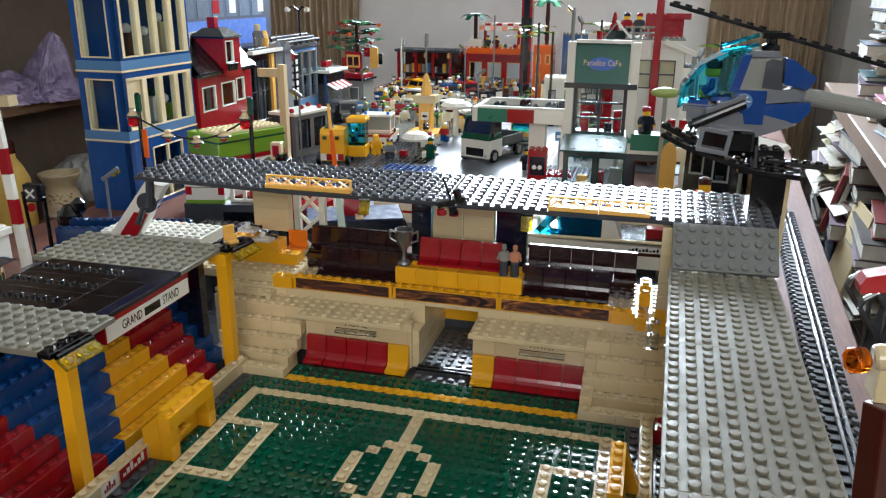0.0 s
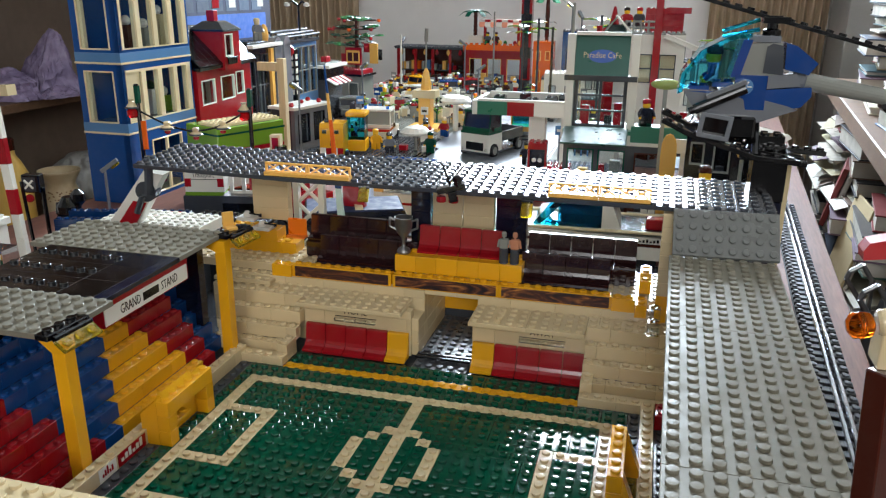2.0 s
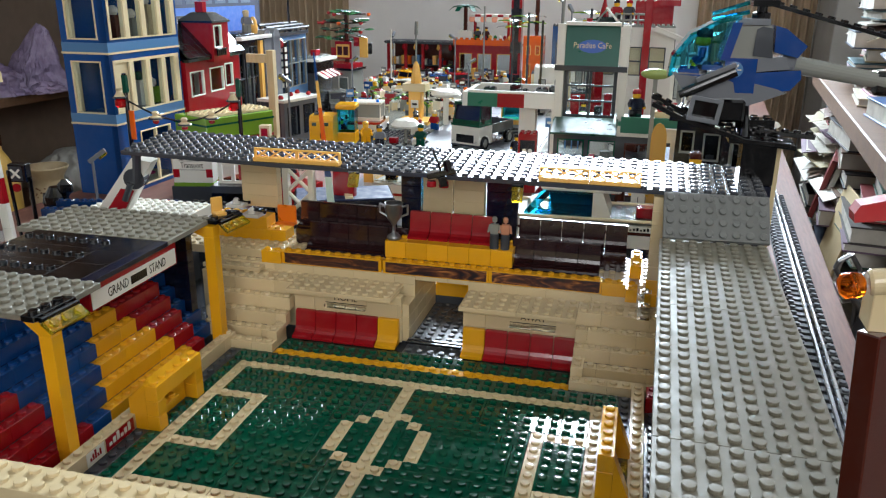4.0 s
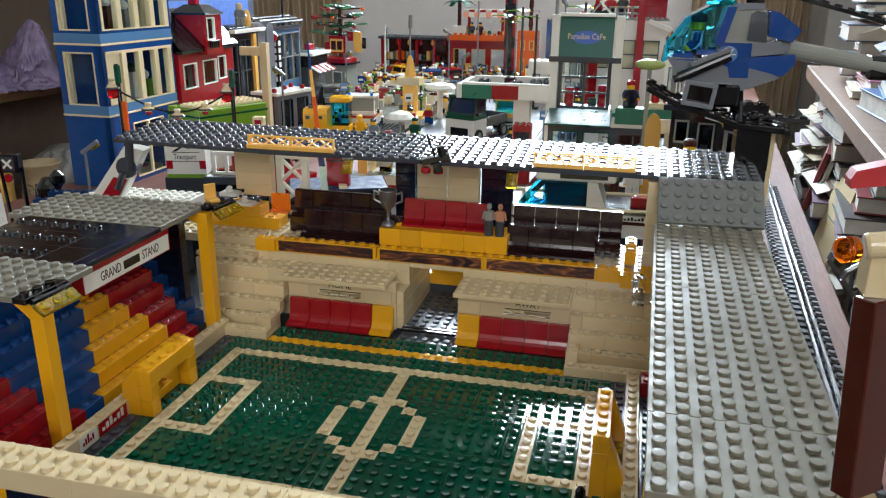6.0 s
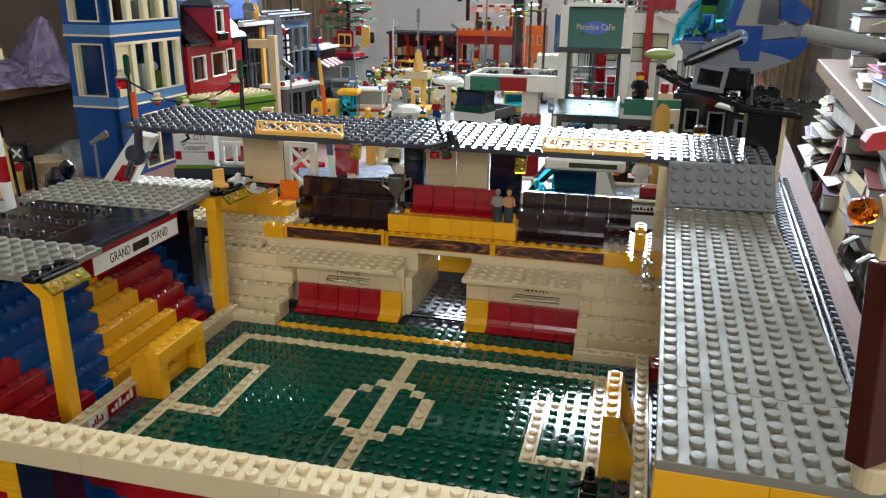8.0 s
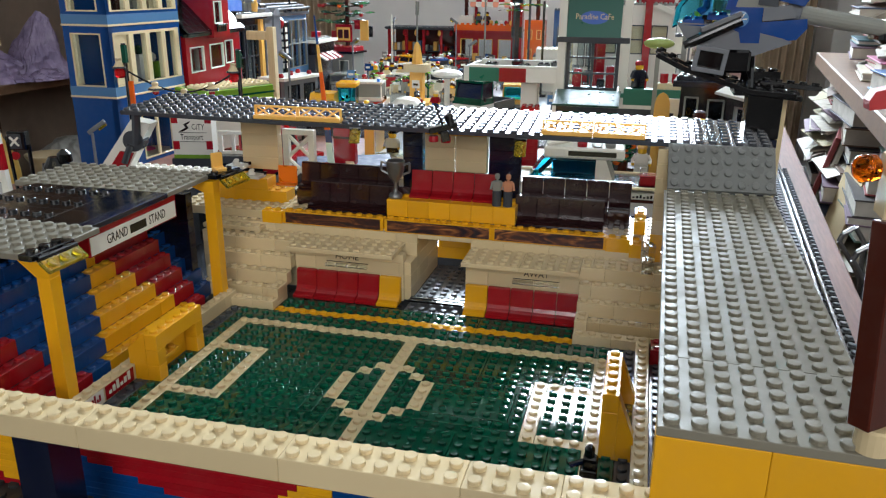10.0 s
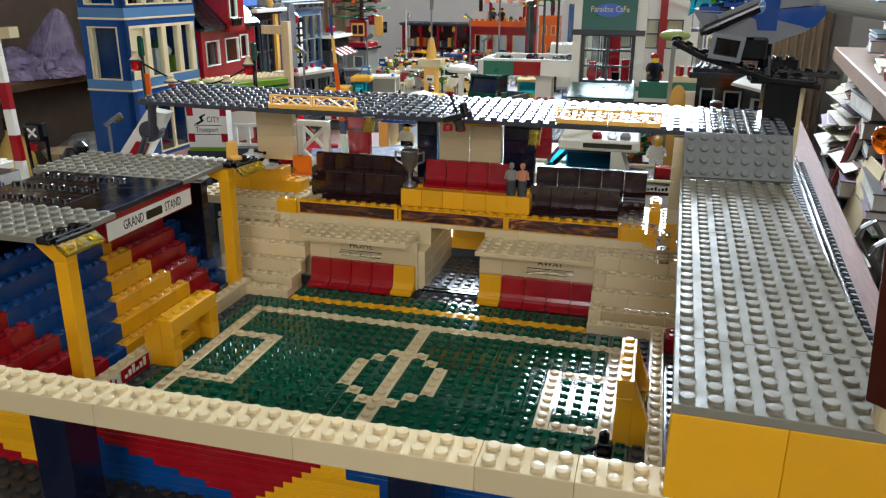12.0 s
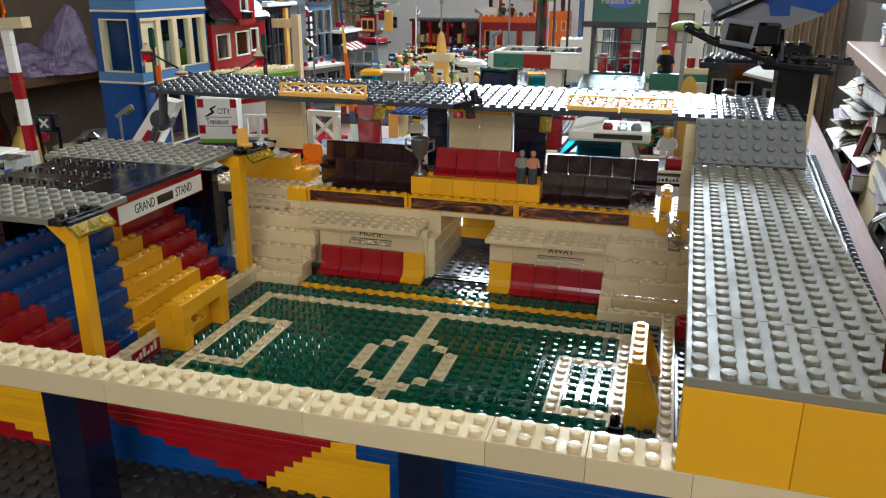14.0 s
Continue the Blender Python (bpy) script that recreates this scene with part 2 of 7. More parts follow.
side = thing("side_table", "short brown wooden table under the printed carton", "table", (-80, 88, Z0))
bm = bmesh.new()
box(bm, 0, 0, -4.3, 13.9, 110, -0.03, 0.15)
part("tabletop", bm, WOOD, side)
for x, y in ((2, 3), (12, 3), (2, 106), (12, 106)):
    bm = bmesh.new()
    box(bm, x - 1.8, y - 2, -99.2, x + 1.8, y + 2, -4.3, 0.2)
    part("leg", bm, WOOD, side)

base = thing("baseplate", "dark grey studded base plate under the toy stadium", "base plate")
for x0, w in ((-30, 32), (2, 32), (34, 12)):
    for y0 in (-56, -40):
        lego(base, PLATE, x0, y0, Z0, w, 16, 1, sides=10)
lego(base, plastic("worn dark grey plastic", 58, 60, 64, 0.34), 13, 5, -0.4, 5, 13, 1)
lego(base, DGR, 34, -24, -0.4, 3, 26, 1, sides=8)
lego(base, DGR, 32, -22, -0.4, 1, 24, 1)
lego(base, DGR, -2, -24, -0.4, 1, 26, 1)
lego(base, DGR, -5, -24, -0.4, 1, 26, 1)
bm = bmesh.new()
box(bm, -30, -24, Z0, 46, 40, -0.41)
part("sheet", bm, DGR, base)

# ---- the pitch ----
pitch = thing("football_pitch", "green studded toy football pitch with cream lines", "toy pitch")
cells = {}
for x in range(-1, 32):
    for y in range(-20, 2):
        cells[x, y] = GRN
for x in range(2, 28):
    for y in range(2, 5):
        cells[x, y] = YEL if y == 2 else GRN
for y in range(-18, 0):
    cells[0, y] = cells[15, y] = cells[30, y] = TAN
for x in range(0, 31):
    cells[x, -1] = cells[x, -18] = TAN
for x, s in ((0, 1), (30, -1)):
    for y in range(-13, -5):
        cells[x + 4 * s, y] = TAN
    for d in range(1, 5):
        cells[x + d * s, -6] = cells[x + d * s, -13] = TAN
for s in (-1, 1):
    for d, y in ((1, -6), (2, -7), (3, -8), (3, -9), (3, -10), (3, -11), (2, -12), (1, -13)):
        cells[15 + d * s, y] = TAN


def lay(parent, cells, z, maxx=6, maxy=6):
    """Covers coloured cells with as few plates as fit."""
    left, uneven = dict(cells), random.Random(4)
    for x, y in sorted(cells):
        if (x, y) not in left:
            continue
        m, w, d = left[x, y], 1, 1
        while d < maxy and left.get((x, y + d)) is m:
            d += 1
        while w < maxx and all(left.get((x + w, y + k)) is m for k in range(d)):
            w += 1
        for i in range(w):
            for k in range(d):
                del left[x + i, y + k]
        lego(parent, m, x, y, z, w, d, 1, rot=(uneven.uniform(-0.35, 0.35), uneven.uniform(-0.35, 0.35), 0))


lay(pitch, cells, -0.4)


def seat_mesh(material):
    """A two by two moulded seat: a curved front running up into a thin tall back."""
    key = ("seat", material.name)
    if key not in CACHE:
        bm = bmesh.new()
        out = [(0.3, 0.0), (0.3, 0.2), (0.5, 0.3), (0.9, 0.4), (1.15, 0.6), (1.28, 0.9), (1.36, 1.4), (1.46, 2.3), (1.52, 2.4), (1.86, 2.4), (1.9, 2.3), (1.9, 0.0)]
        g = bmesh.new()
        a = [g.verts.new((0.03, y, z)) for y, z in out]
        b = [g.verts.new((1.97, y, z)) for y, z in out]
        g.faces.new(a)
        g.faces.new(b[::-1])
        for i in range(len(a)):
            j = (i + 1) % len(a)
            g.faces.new((a[j], a[i], b[i], b[j]))
        bmesh.ops.recalc_face_normals(g, faces=g.faces[:])
        long = [e for e in g.edges if abs(e.verts[0].co.x - e.verts[1].co.x) < 0.01]
        bmesh.ops.bevel(g, geom=long, offset=0.05, segments=2, affect="EDGES")
        join(bm, g)
        bm.transform(Matrix.Scale(U, 4))
        CACHE[key] = mesh_of("seat", bm, material)
    return CACHE[key]


def seats(name, label, material, x, y, z, n, group, riser=0, riser_mat=None):
    t = thing(name, label, "toy seats", (x, y, z), group=group)
    for i in range(n):
        shared("seat", seat_mesh(material), t, (2 * i, 0, riser))
    if riser:
        course(t, riser_mat or material, 0, 2 * n, 0, 0, 2, round(riser / 0.4), False)
    return t


# ---- far stand: stepped tan walls, gallery and dark roof ----
stand = thing("main_stand", "tan stepped toy stand with a gallery and dark studded roof", "toy stand")
for x0, x1 in ((-3, 2), (28, 38)):
    course(stand, TAN, x0, x1, 2, 0, 1, 2, True, 3)
    course(stand, TAN, x0, x1, 3, 0, 1, 1, False, 4)
    for k in range(1, 5):
        for j in range(k):
            if j == k - 1:
                course(stand, TAN, x0 - (3 if x0 < 0 else 0), x1, 3 + k, H * j, 1, 3, True, 4, 1 + k % 3)
lego(stand, TAN, 1, 3, 0.4, 1, 2, 3)
lego(stand, TAN, 28, 3, 0.4, 1, 2, 3)
for k in range(4):
    course(stand, TAN, -8, 2, 8, H * k, 2, 3, True, 4, 2)
    course(stand, TAN, 28, 38, 8, H * k, 2, 3, True, 4, 1)
    for x0, x1 in ((2, 13), (18, 28)):
        course(stand, TAN, x0, x1, 9.4, H * k, 1, 3, False, 4, 2 + k % 2)
course(stand, TAN, -8, 13, 9.4, 4.8, 1, 2, True, 4, 3)
course(stand, TAN, 18, 38, 9.4, 4.8, 1, 2, True, 4, 3)
course(stand, TAN, 0, 32, 8.7 + 0.9, 4.8 + 0.4, 1, 1, False, 8)
for x in (12, 18):
    for k in range(3):
        lego(stand, TAN, x, 7.4, H * k, 1, 2, 3, False, "wall_brick")
for k in range(4):
    course_y(stand, TAN, 10.4, 17, 12, H * k, 1, 3, False, 4, 2 + k % 2)
    course_y(stand, TAN, 10.4, 17, 18, H * k, 1, 3, False, 4, 2 + k % 2)
# deck
course(stand, TAN, -12, -2, 10.4, 5.6, 6, 2, True, 5)
course(stand, TAN, -2, 34, 10.6, 5.6, 7, 2, True, 6)
course(stand, TAN, -8, -2, 8.2, 5.0, 2, 1, True, 6)
# banner row: yellow bricks with printed strips
lego(stand, YEL, -2.3, 9.3, 5.6, 2, 1, 3)
for i in range(3):
    b = lego(stand, YEL, 10 * i - 0.3 + (0.1 if i else 0.0), 9.6, 5.6, 10 if i < 2 else 10, 1, 3, True, "banner_brick")
lego(stand, YEL, 29.8, 9.3, 5.6, 2, 1, 3)
lego(stand, YEL, 31.8, 9.3, 5.2, 1, 2, 3)


def banner_material():
    """Dark printed strip with warm streaks."""
    m, n, l, p = nodes_of("printed banner")
    co = n.new("ShaderNodeTexCoord")
    mp = n.new("ShaderNodeMapping")
    mp.inputs["Scale"].default_value = (22, 1, 90)
    l.new(co.outputs["Object"], mp.inputs["Vector"])
    w = n.new("ShaderNodeTexNoise")
    w.inputs["Scale"].default_value, w.inputs["Detail"].default_value, w.inputs["Distortion"].default_value = 1.6, 5.0, 2.2
    l.new(mp.outputs[0], w.inputs["Vector"])
    r = n.new("ShaderNodeValToRGB")
    r.color_ramp.elements[0].position, r.color_ramp.elements[0].color = 0.36, rgb(22, 20, 30)
    r.color_ramp.elements[1].position, r.color_ramp.elements[1].color = 0.72, rgb(205, 140, 70)
    for at, c in ((0.5, (70, 36, 30)), (0.6, (130, 80, 44))):
        e = r.color_ramp.elements.new(at)
        e.color = rgb(*c)
    l.new(w.outputs["Fac"], r.inputs["Fac"])
    l.new(r.outputs[0], p.inputs["Base Color"])
    p.inputs["Roughness"].default_value = 0.35
    return m


BANNER = banner_material()
for i, (x0, x1) in enumerate(((0.0, 9.4), (10.1, 19.6), (20.1, 29.6))):
    bm = bmesh.new()
    box(bm, x0, 9.57, 5.7, x1, 9.605, 6.7)
    part("banner_print", bm, BANNER, stand, "dark printed strip with orange streaks")
# podium under the red seats
course(stand, YEL, 9.7, 21.7, 10.7, 6.8, 1, 4, False, 2)
course(stand, YEL, 9.7, 21.7, 11.7, 6.8, 2, 4, True, 4)
# back walls of the gallery
for k in range(8):
    z = 6.4 + H * k
    if k >= 3:
        lego(stand, TAN, -7.5, 16, z - 0.9, 4, 1, 3, False, "wall_brick")
    if k < 7:
        lego(stand, NAVY, 9.7, 16, z, 2, 1, 3, False, "wall_brick")
        lego(stand, NAVY, 18.2, 16, z, 3, 1, 3, False, "wall_brick")
        if k != 6:
            for x0 in (11.9, 15.0):
                lego(stand, TAN, x0, 16, z, 3, 1, 3, False, "wall_brick")
        else:
            lego(stand, YEL, 11.9, 16, z, 6, 1, 3, False, "wall_brick")
    lego(stand, TAN if k > 1 else YEL, 33.4, 8.8, 5.2 + H * k, 1, 1, 3, False, "post")
# yellow bricks at the gallery's end, a clear pair and a stud column
for k in range(2):
    course(stand, YEL, -9.2, -1.6 - 2 * k, 13.4, 6.4 + H * k, 2, 3, True, 4, 2 + k)
for k in range(2):
    lego(stand, YEL, 32, 11 + k, 6.4 + 0.4, 1, 3 - k, 3 + k)
    lego(stand, CLEAR, 32.9, 6.6, 4.8 + H * k, 1, 1, 3)
# dark roof, rising a little to the back
for x0, w, dy, rz in ((-17.1, 16, 1.0, -3.2), (-1.2, 16, 0.0, 0), (15, 8, -0.2, 0), (23, 16, -0.3, -0.5), (39, 3, -0.5, 0)):
    lego(stand, DGR, x0, 9.2 + dy, 15.0, w, 8, 1, True, "roof_plate", (5, 0, rz))


def lattice(parent, x, y, z, n):
    """A low lattice fence n studs long: rails, end posts and crossed bars."""
    bm = bmesh.new()
    box(bm, 0, 0, 0, n, 0.9, 0.36, 0.03)
    box(bm, 0, 0.35, 1.05, n, 0.65, 1.2, 0.02)
    for px in (0.07, n - 0.07):
        box(bm, px - 0.07, 0.36, 0.3, px + 0.07, 0.64, 1.1)
    w = (n - 0.24) / 3
    for i in range(3):
        for a, b in ((0.35, 1.06), (1.06, 0.35)):
            rod(bm, (0.12 + w * i + 0.06, 0.5, a), (0.12 + w * (i + 1) - 0.06, 0.5, b), 0.075, 6)
    return part("lattice_panel", bm, OCH, parent, "light orange lattice panel", (x, y, z))


for x0 in (-2.5, 23.9):
    f = thing("roof_fence", "light orange lattice fence on the dark toy roof", "toy fence", (x0, 9.3 if x0 < 0 else 8.9, 15.45), group="roof fences")
    for i in range(2):
        lattice(f, 4.22 * i, 0, 0, 4.18)


def hinge_lamp(x, y, z, rz, tilt=45, group="yellow lamps"):
    """A clear yellow lamp tile on a black hinge."""
    t = thing("lamp", "clear yellow toy lamp on a black hinge plate", "toy lamp", (x, y, z), rz, group)
    bm = bmesh.new()
    box(bm, -0.5, -0.1, -0.25, 0.5, 0.9, 0.05, 0.04)
    rod(bm, (-0.5, -0.15, -0.12), (0.5, -0.15, -0.12), 0.18, 10)
    part("hinge", bm, BLK, t)
    bm = bmesh.new()
    box(bm, -0.48, -1.6, -0.3, 0.48, -0.1, -0.02, 0.06)
    for s in (-0.5, -1.2):
        lathe(bm, STUD, 12, (0, s, -0.02))
    part("lens", bm, LEMON, t, "clear yellow lens", rot=(tilt, 0, 0))


hinge_lamp(7.4, 9.3, 15.2, 10)
hinge_lamp(22.2, 9.0, 15.1, 0, 70)

# camera-like black figure hanging over the roof's middle
mic = thing("roof_camera", "black toy camera arm clipped on the roof edge", "toy camera", (15.6, 9.1, 15.4))
bm = bmesh.new()
box(bm, -1.3, -0.7, 0.0, 1.2, 0.4, 0.5, 0.06)
box(bm, -0.4, -0.9, -0.9, 0.3, 0.0, 0.0, 0.06)
lathe(bm, [(0.35, 0), (0.35, 0.9), (0.28, 1.0)], 12, (0.6, -0.4, 0.3))
part("body", bm, BLK, mic, rot=(0, -14, 12))
bm = bmesh.new()
rod(bm, (-0.2, 0, 0.4), (-1.0, 0.3, 2.2), 0.1)
part("antenna", bm, BLK, mic)
bm = bmesh.new()
for s in (-0.9, 0.2):
    lathe(bm, [(0.4, 0), (0.45, 0.15), (0.4, 0.5)], 12, (s, -0.4, -1.0))
part("lens", bm, RED, mic, "red round lens")

# gallery seats
seats("brown_bench", "row of glossy dark brown toy seats in the gallery", BRN, -0.5, 10.95, 6.4, 5, "gallery seats", 0.4, BRN).location.x = 1.5 * U
seats("brown_bench", "back row of glossy dark brown toy seats on a riser", BRN, -0.5, 13.4, 6.4, 5, "gallery seats", 1.6, BRN)
seats("brown_bench", "row of glossy dark brown toy seats in the gallery", BRN, 21.4, 10.95, 6.4, 4, "gallery seats", 0.4, BRN)
seats("brown_bench", "back row of glossy dark brown toy seats on a riser", BRN, 21.6, 13.4, 6.4, 5, "gallery seats", 1.6, BRN)
seats("red_bench", "four glossy red toy seats on the yellow podium", RED, 11.5, 11.45, 8.4, 4, "podium seats")


def dugout(x, flip, word):
    """Tan shelter with a red bench, one yellow seat and a plate roof."""
    t = thing("dugout", "tan toy dugout with a red bench and studded roof", "toy dugout", (x, 5, 0), group="dugouts")
    bx, yx = (0.3, 8.3) if not flip else (2.1, 0.1)
    for i in range(4):
        shared("seat", seat_mesh(RED), t, (bx + 2 * i, 0.0, 0), label="glossy red seat")
    shared("seat", seat_mesh(YEL), t, (yx, 0.0, 0), label="yellow seat")
    for k in range(4):
        h = 3 if k < 3 else 2
        course(t, TAN, 0, 10.4, 2, H * k, 1, h, False, 4, 2 + k % 2)
    for i in range(2):
        lego(t, TAN, -0.1 + 5.0 * i, 0.4, 4.4, 5, 4, 1, True, "roof_plate")
    # sign on the wall under the roof
    bm = bmesh.new()
    sx = 3.1 if not flip else 4.2
    box(bm, sx, 1.95, 3.2, sx + 4, 2.0, 4.36)
    sign = part("sign", bm, TAN, t, "pale sign with black frame")
    for z in (3.22, 4.26):
        bm = bmesh.new()
        box(bm, sx, 1.93, z, sx + 4, 1.955, z + 0.07)
        part("sign_frame", bm, BLK, sign)
    writing(word, 0.75, BLK, sign, (sx + 2, 1.94, 3.76), (90, 0, 0), width=2.2)
    for i in range(4):
        bm = bmesh.new()
        box(bm, sx + i + 0.02, 1.5, 2.86, sx + i + 0.98, 1.93, 3.16, 0.03)
        part("clear_plate", bm, CLEAR, t, "clear plastic plate")
    return t


dugout(2.0, False, "HOME")
dugout(18.1, True, "AWAY")
# double dark rail in the passage
bm = bmesh.new()
for y in (6.5, 7.1):
    box(bm, 12.95, y, 0.2, 18.05, y + 0.35, 0.42, 0.05)
tagged(part("door_track", bm, BLK, None), "two glossy black rails across the passage floor", "toy rail")
back = thing("passage_end", "yellow and grey toy bricks closing the passage", "toy wall")
for k, m in enumerate((DGR, YEL)):
    lego(back, m, 12, 17.2, -0.4 + 3 * k * 0.4, 7, 1, 3)
lego(back, YEL, 13, 17.2, 2.0, 5, 1, 3)

# trophy
cup = thing("trophy", "silver toy trophy cup with two handles", "toy trophy", (10.35, 11.5, 8.4))
bm = bmesh.new()
lathe(bm, [(0.62, 0), (0.66, 0.15), (0.55, 0.4), (0.25, 0.55), (0.17, 0.8), (0.16, 1.3), (0.3, 1.6), (0.62, 2.0), (0.8, 2.6), (0.84, 3.4), (0.88, 3.5), (0.8, 3.5), (0.74, 2.7), (0.3, 2.2)], 24)
part("bowl", bm, SILV, cup, smooth=True)
for s in (-1, 1):
    bm = bmesh.new()
    pts = [(0.75, 3.1), (1.35, 3.35), (1.35, 2.5), (0.7, 2.2)]
    for (a, b), (c, d) in zip(pts, pts[1:]):
        rod(bm, (s * a, 0, b), (s * c, 0, d), 0.1, 8)
    part("handle", bm, SILV, cup)


def statuette(x, y, z, m1, m2):
    bm = bmesh.new()
    lathe(bm, [(0.42, 0), (0.42, 1.3), (0.36, 1.4)], 12)
    box(bm, -0.38, -0.25, 1.4, 0.38, 0.25, 2.3, 0.06)
    for s in (-1, 1):
        rod(bm, (s * 0.42, 0, 2.2), (s * 0.55, -0.1, 1.5), 0.1)
    lathe(bm, [(0.1, 2.3), (0.1, 2.45), (0.22, 2.5), (0.24, 2.8), (0.15, 2.95)], 10)
    ob = part("statuette", bm, m1, None, at=(x, y, z))
    ob.data.materials.append(m2)
    for f in ob.data.polygons:
        if f.center.z < 1.38 * U:
            f.material_index = 1
    tagged(ob, "small toy figure on a round dark grey foot", "toy figure", "podium figures")


statuette(19.9, 11.3, 8.4, LGR, DGR)
statuette(20.9, 11.3, 8.4, plastic("flesh plastic", 190, 130, 100), DGR)

# bracket console with levers, orange panel
con = thing("lever_console", "pale grey toy bracket with two black levers", "toy console", (-5.2, 13.6, 8.8))
for dx, dz in ((0, 0), (-1.6, 0.9)):
    bm = bmesh.new()
    box(bm, dx - 0.9, -0.8, dz, dx + 1.0, 0.9, dz + 0.35, 0.04)
    part("bracket", bm, WHT, con)
    bm = bmesh.new()
    lathe(bm, [(0.38, 0), (0.36, 0.3), (0.2, 0.55)], 12, (dx, -0.2, dz + 0.35))
    part("knob", bm, WHT, con)
    bm = bmesh.new()
    rod(bm, (dx, -0.2, dz + 0.7), (dx + 1.6, -0.5, dz + 0.65), 0.09)
    lathe(bm, [(0.15, -0.15), (0.15, 0.15)], 8, (dx + 1.6, -0.5, dz + 0.65))
    part("lever", bm, BLK, con)
bm = bmesh.new()
box(bm, -1.0, 0, 0, 1.0, 0.25, 1.9, 0.1)
box(bm, -1.0, -0.6, 0, 1.0, 0.25, 0.25, 0.05)
tagged(part("orange_shield", bm, plastic("orange panel plastic", 250, 130, 20, 0.3, 0.03, 0.25), None, at=(-1.3, 13.2, 8.4)), "orange toy shield standing on yellow bricks", "toy shield")

# ---- covered stand with the light grey roof ----
roofed = thing("side_stand", "yellow toy stand with a long light grey studded roof", "toy stand", (33.3, -29.6, 0), -1.2)
y = 0
for n in (6, 16, 14):
    lego(roofed, ROOF, 0, y, 11.7, 8, n, 1, True, "roof_plate")
    y += n
lego(roofed, SLOPE, 0.2, 35.7, 12.12, 8, 4, 1, True, "roof_plate", (50, 0, 4))
for x, n in ((0, 4), (4, 4)):
    lego(roofed, YEL, x, 0, 8.1, n, 1, 9)
for k in range(10):
    course_y(roofed, YEL, 1, 34, 7, -0.3 + H * k, 1, 3, False, 6, 3 + k % 2)
    course_y(roofed, YEL, 1.0, 3, 0.05, -0.3 + H * k, 1, 3, False, 2) if k > 6 else None

# front beam on dark legs
gate = thing("front_beam", "cream toy beam of studded bricks on dark legs", "toy beam")
for x0, n in ((-18, 8), (-10, 10), (0, 8), (8, 10), (18, 8.6)):
    lego(gate, TAN, x0, -29.6, 6.9, n if n != 8.6 else 8, 2, 3)
lego(gate, TAN, 26.0, -29.6, 6.9, 4, 2, 3)
lego(gate, TAN, 30.0, -29.6, 6.9, 4, 2, 3)
lego(gate, TAN, 34.0, -29.6, 6.9, 8, 2, 3)
for x in (4.3, 22.3, 40):
    lego(gate, NAVY, x, -29.6, -0.3, 2, 2, 18, False, "leg")

# mosaic wall of stacked plates behind the beam
mosaic = thing("mosaic_wall", "low wall of stacked red, blue and yellow plates", "toy wall")
for k in range(11):
    z = -0.4 + 0.4 * k
    d = max(0.0, 13.0 - 1.55 * k)
    e = 12.4 + 0.55 * k
    f = 20.0 if k < 7 else 18.2
    for x0, x1, m in ((-22.0, -1.0 - 1.2 * k, RED), (-1.0 - 1.2 * k, -1.0, YEL), (-1.0, d, BLU), (d, e, RED), (e, f, YEL), (f, 34.0, BLU)):
        if x1 - x0 > 0.3:
            bm = bmesh.new()
            box(bm, x0 + 0.01, -24.4, z + 0.004, x1 - 0.01, -23.4, z + 0.396, 0.02)
            part("plate", bm, m, mosaic)

# ---- left stand ----
west = thing("grand_stand", "red, blue and yellow toy seating steps", "toy stand")
for k in range(7):
    x, z = -5 - k, H * k
    b = -14.2 + (-0.75 * k if k < 2 else -0.95 * k)
    b = round(b)
    course_y(west, RED, -23, b, x, z)
    course_y(west, BLU, b, -12 + k, x, z, shift=2)
    if -1 - k > -12 + k:
        course_y(west, YEL, -12 + k, -1 - k, x, z, shift=3)
    course_y(west, RED, -1 - k, 1, x, z)
    for j in range(k):
        course_y(west, BLU, 2.0 + 0.0 * j, 5 - 0.5 * k // 1, x, H * j, size=3) if j > 1 else None
course_y(west, BLU, -12, 4, -12.4, 4.8, shift=2)
for k in range(5):
    lego(west, BLU, -6.2 - k * 0.9, 1.2, H * k, 1, 3, 3)
for k in range(9):
    course_y(west, RED if 6 < k < 9 and False else BLK, -14, 3, -13.4, H * k, 1, 3, False, 6, 2)
for k in range(8):
    lego(west, NAVY, -12.3, 3.1, H * k, 6, 1, 3, False, "end_brick")
# kerb with printed boards
kerb = thing("left_kerb", "cream toy kerb with small printed advertising boards", "toy kerb")
course_y(kerb, TAN, -23, -8, -3, 0, shift=3)
lego(kerb, TAN, -3, -8, 0, 1, 1, 1, False)
course_y(kerb, TAN, -5, 3, -3, 0, shift=2)
lego(kerb, BLK, -3, -7, 0, 1, 2, 2, False)
for y0, y1, m in ((-17.4, -15.6, WHT), (-15.4, -12.3, RED), (-6.3, -3.4, WHT)):
    bm = bmesh.new()
    box(bm, -1.99, y0, 0.1, -1.95, y1, 1.1)
    board = part("board", bm, m, kerb, "small printed advertising board")
    ink = WHT if m is RED else RED
    n = 6 if m is RED else 5
    for i in range(n):
        bm = bmesh.new()
        a = y0 + 0.3 + (y1 - y0 - 0.6) * i / n
        h = 0.25 + 0.2 * ((i * 7) % 3)
        box(bm, -1.96, a, 0.4, -1.93, a + (y1 - y0 - 0.6) / n * 0.7, 0.4 + h)
        part("print_bar", bm, ink, board)
kerb2 = thing("right_kerb", "cream toy kerb beside the pitch", "toy kerb")
course_y(kerb2, TAN, -24, 2, 32.9, -0.4, shift=3, h=4)
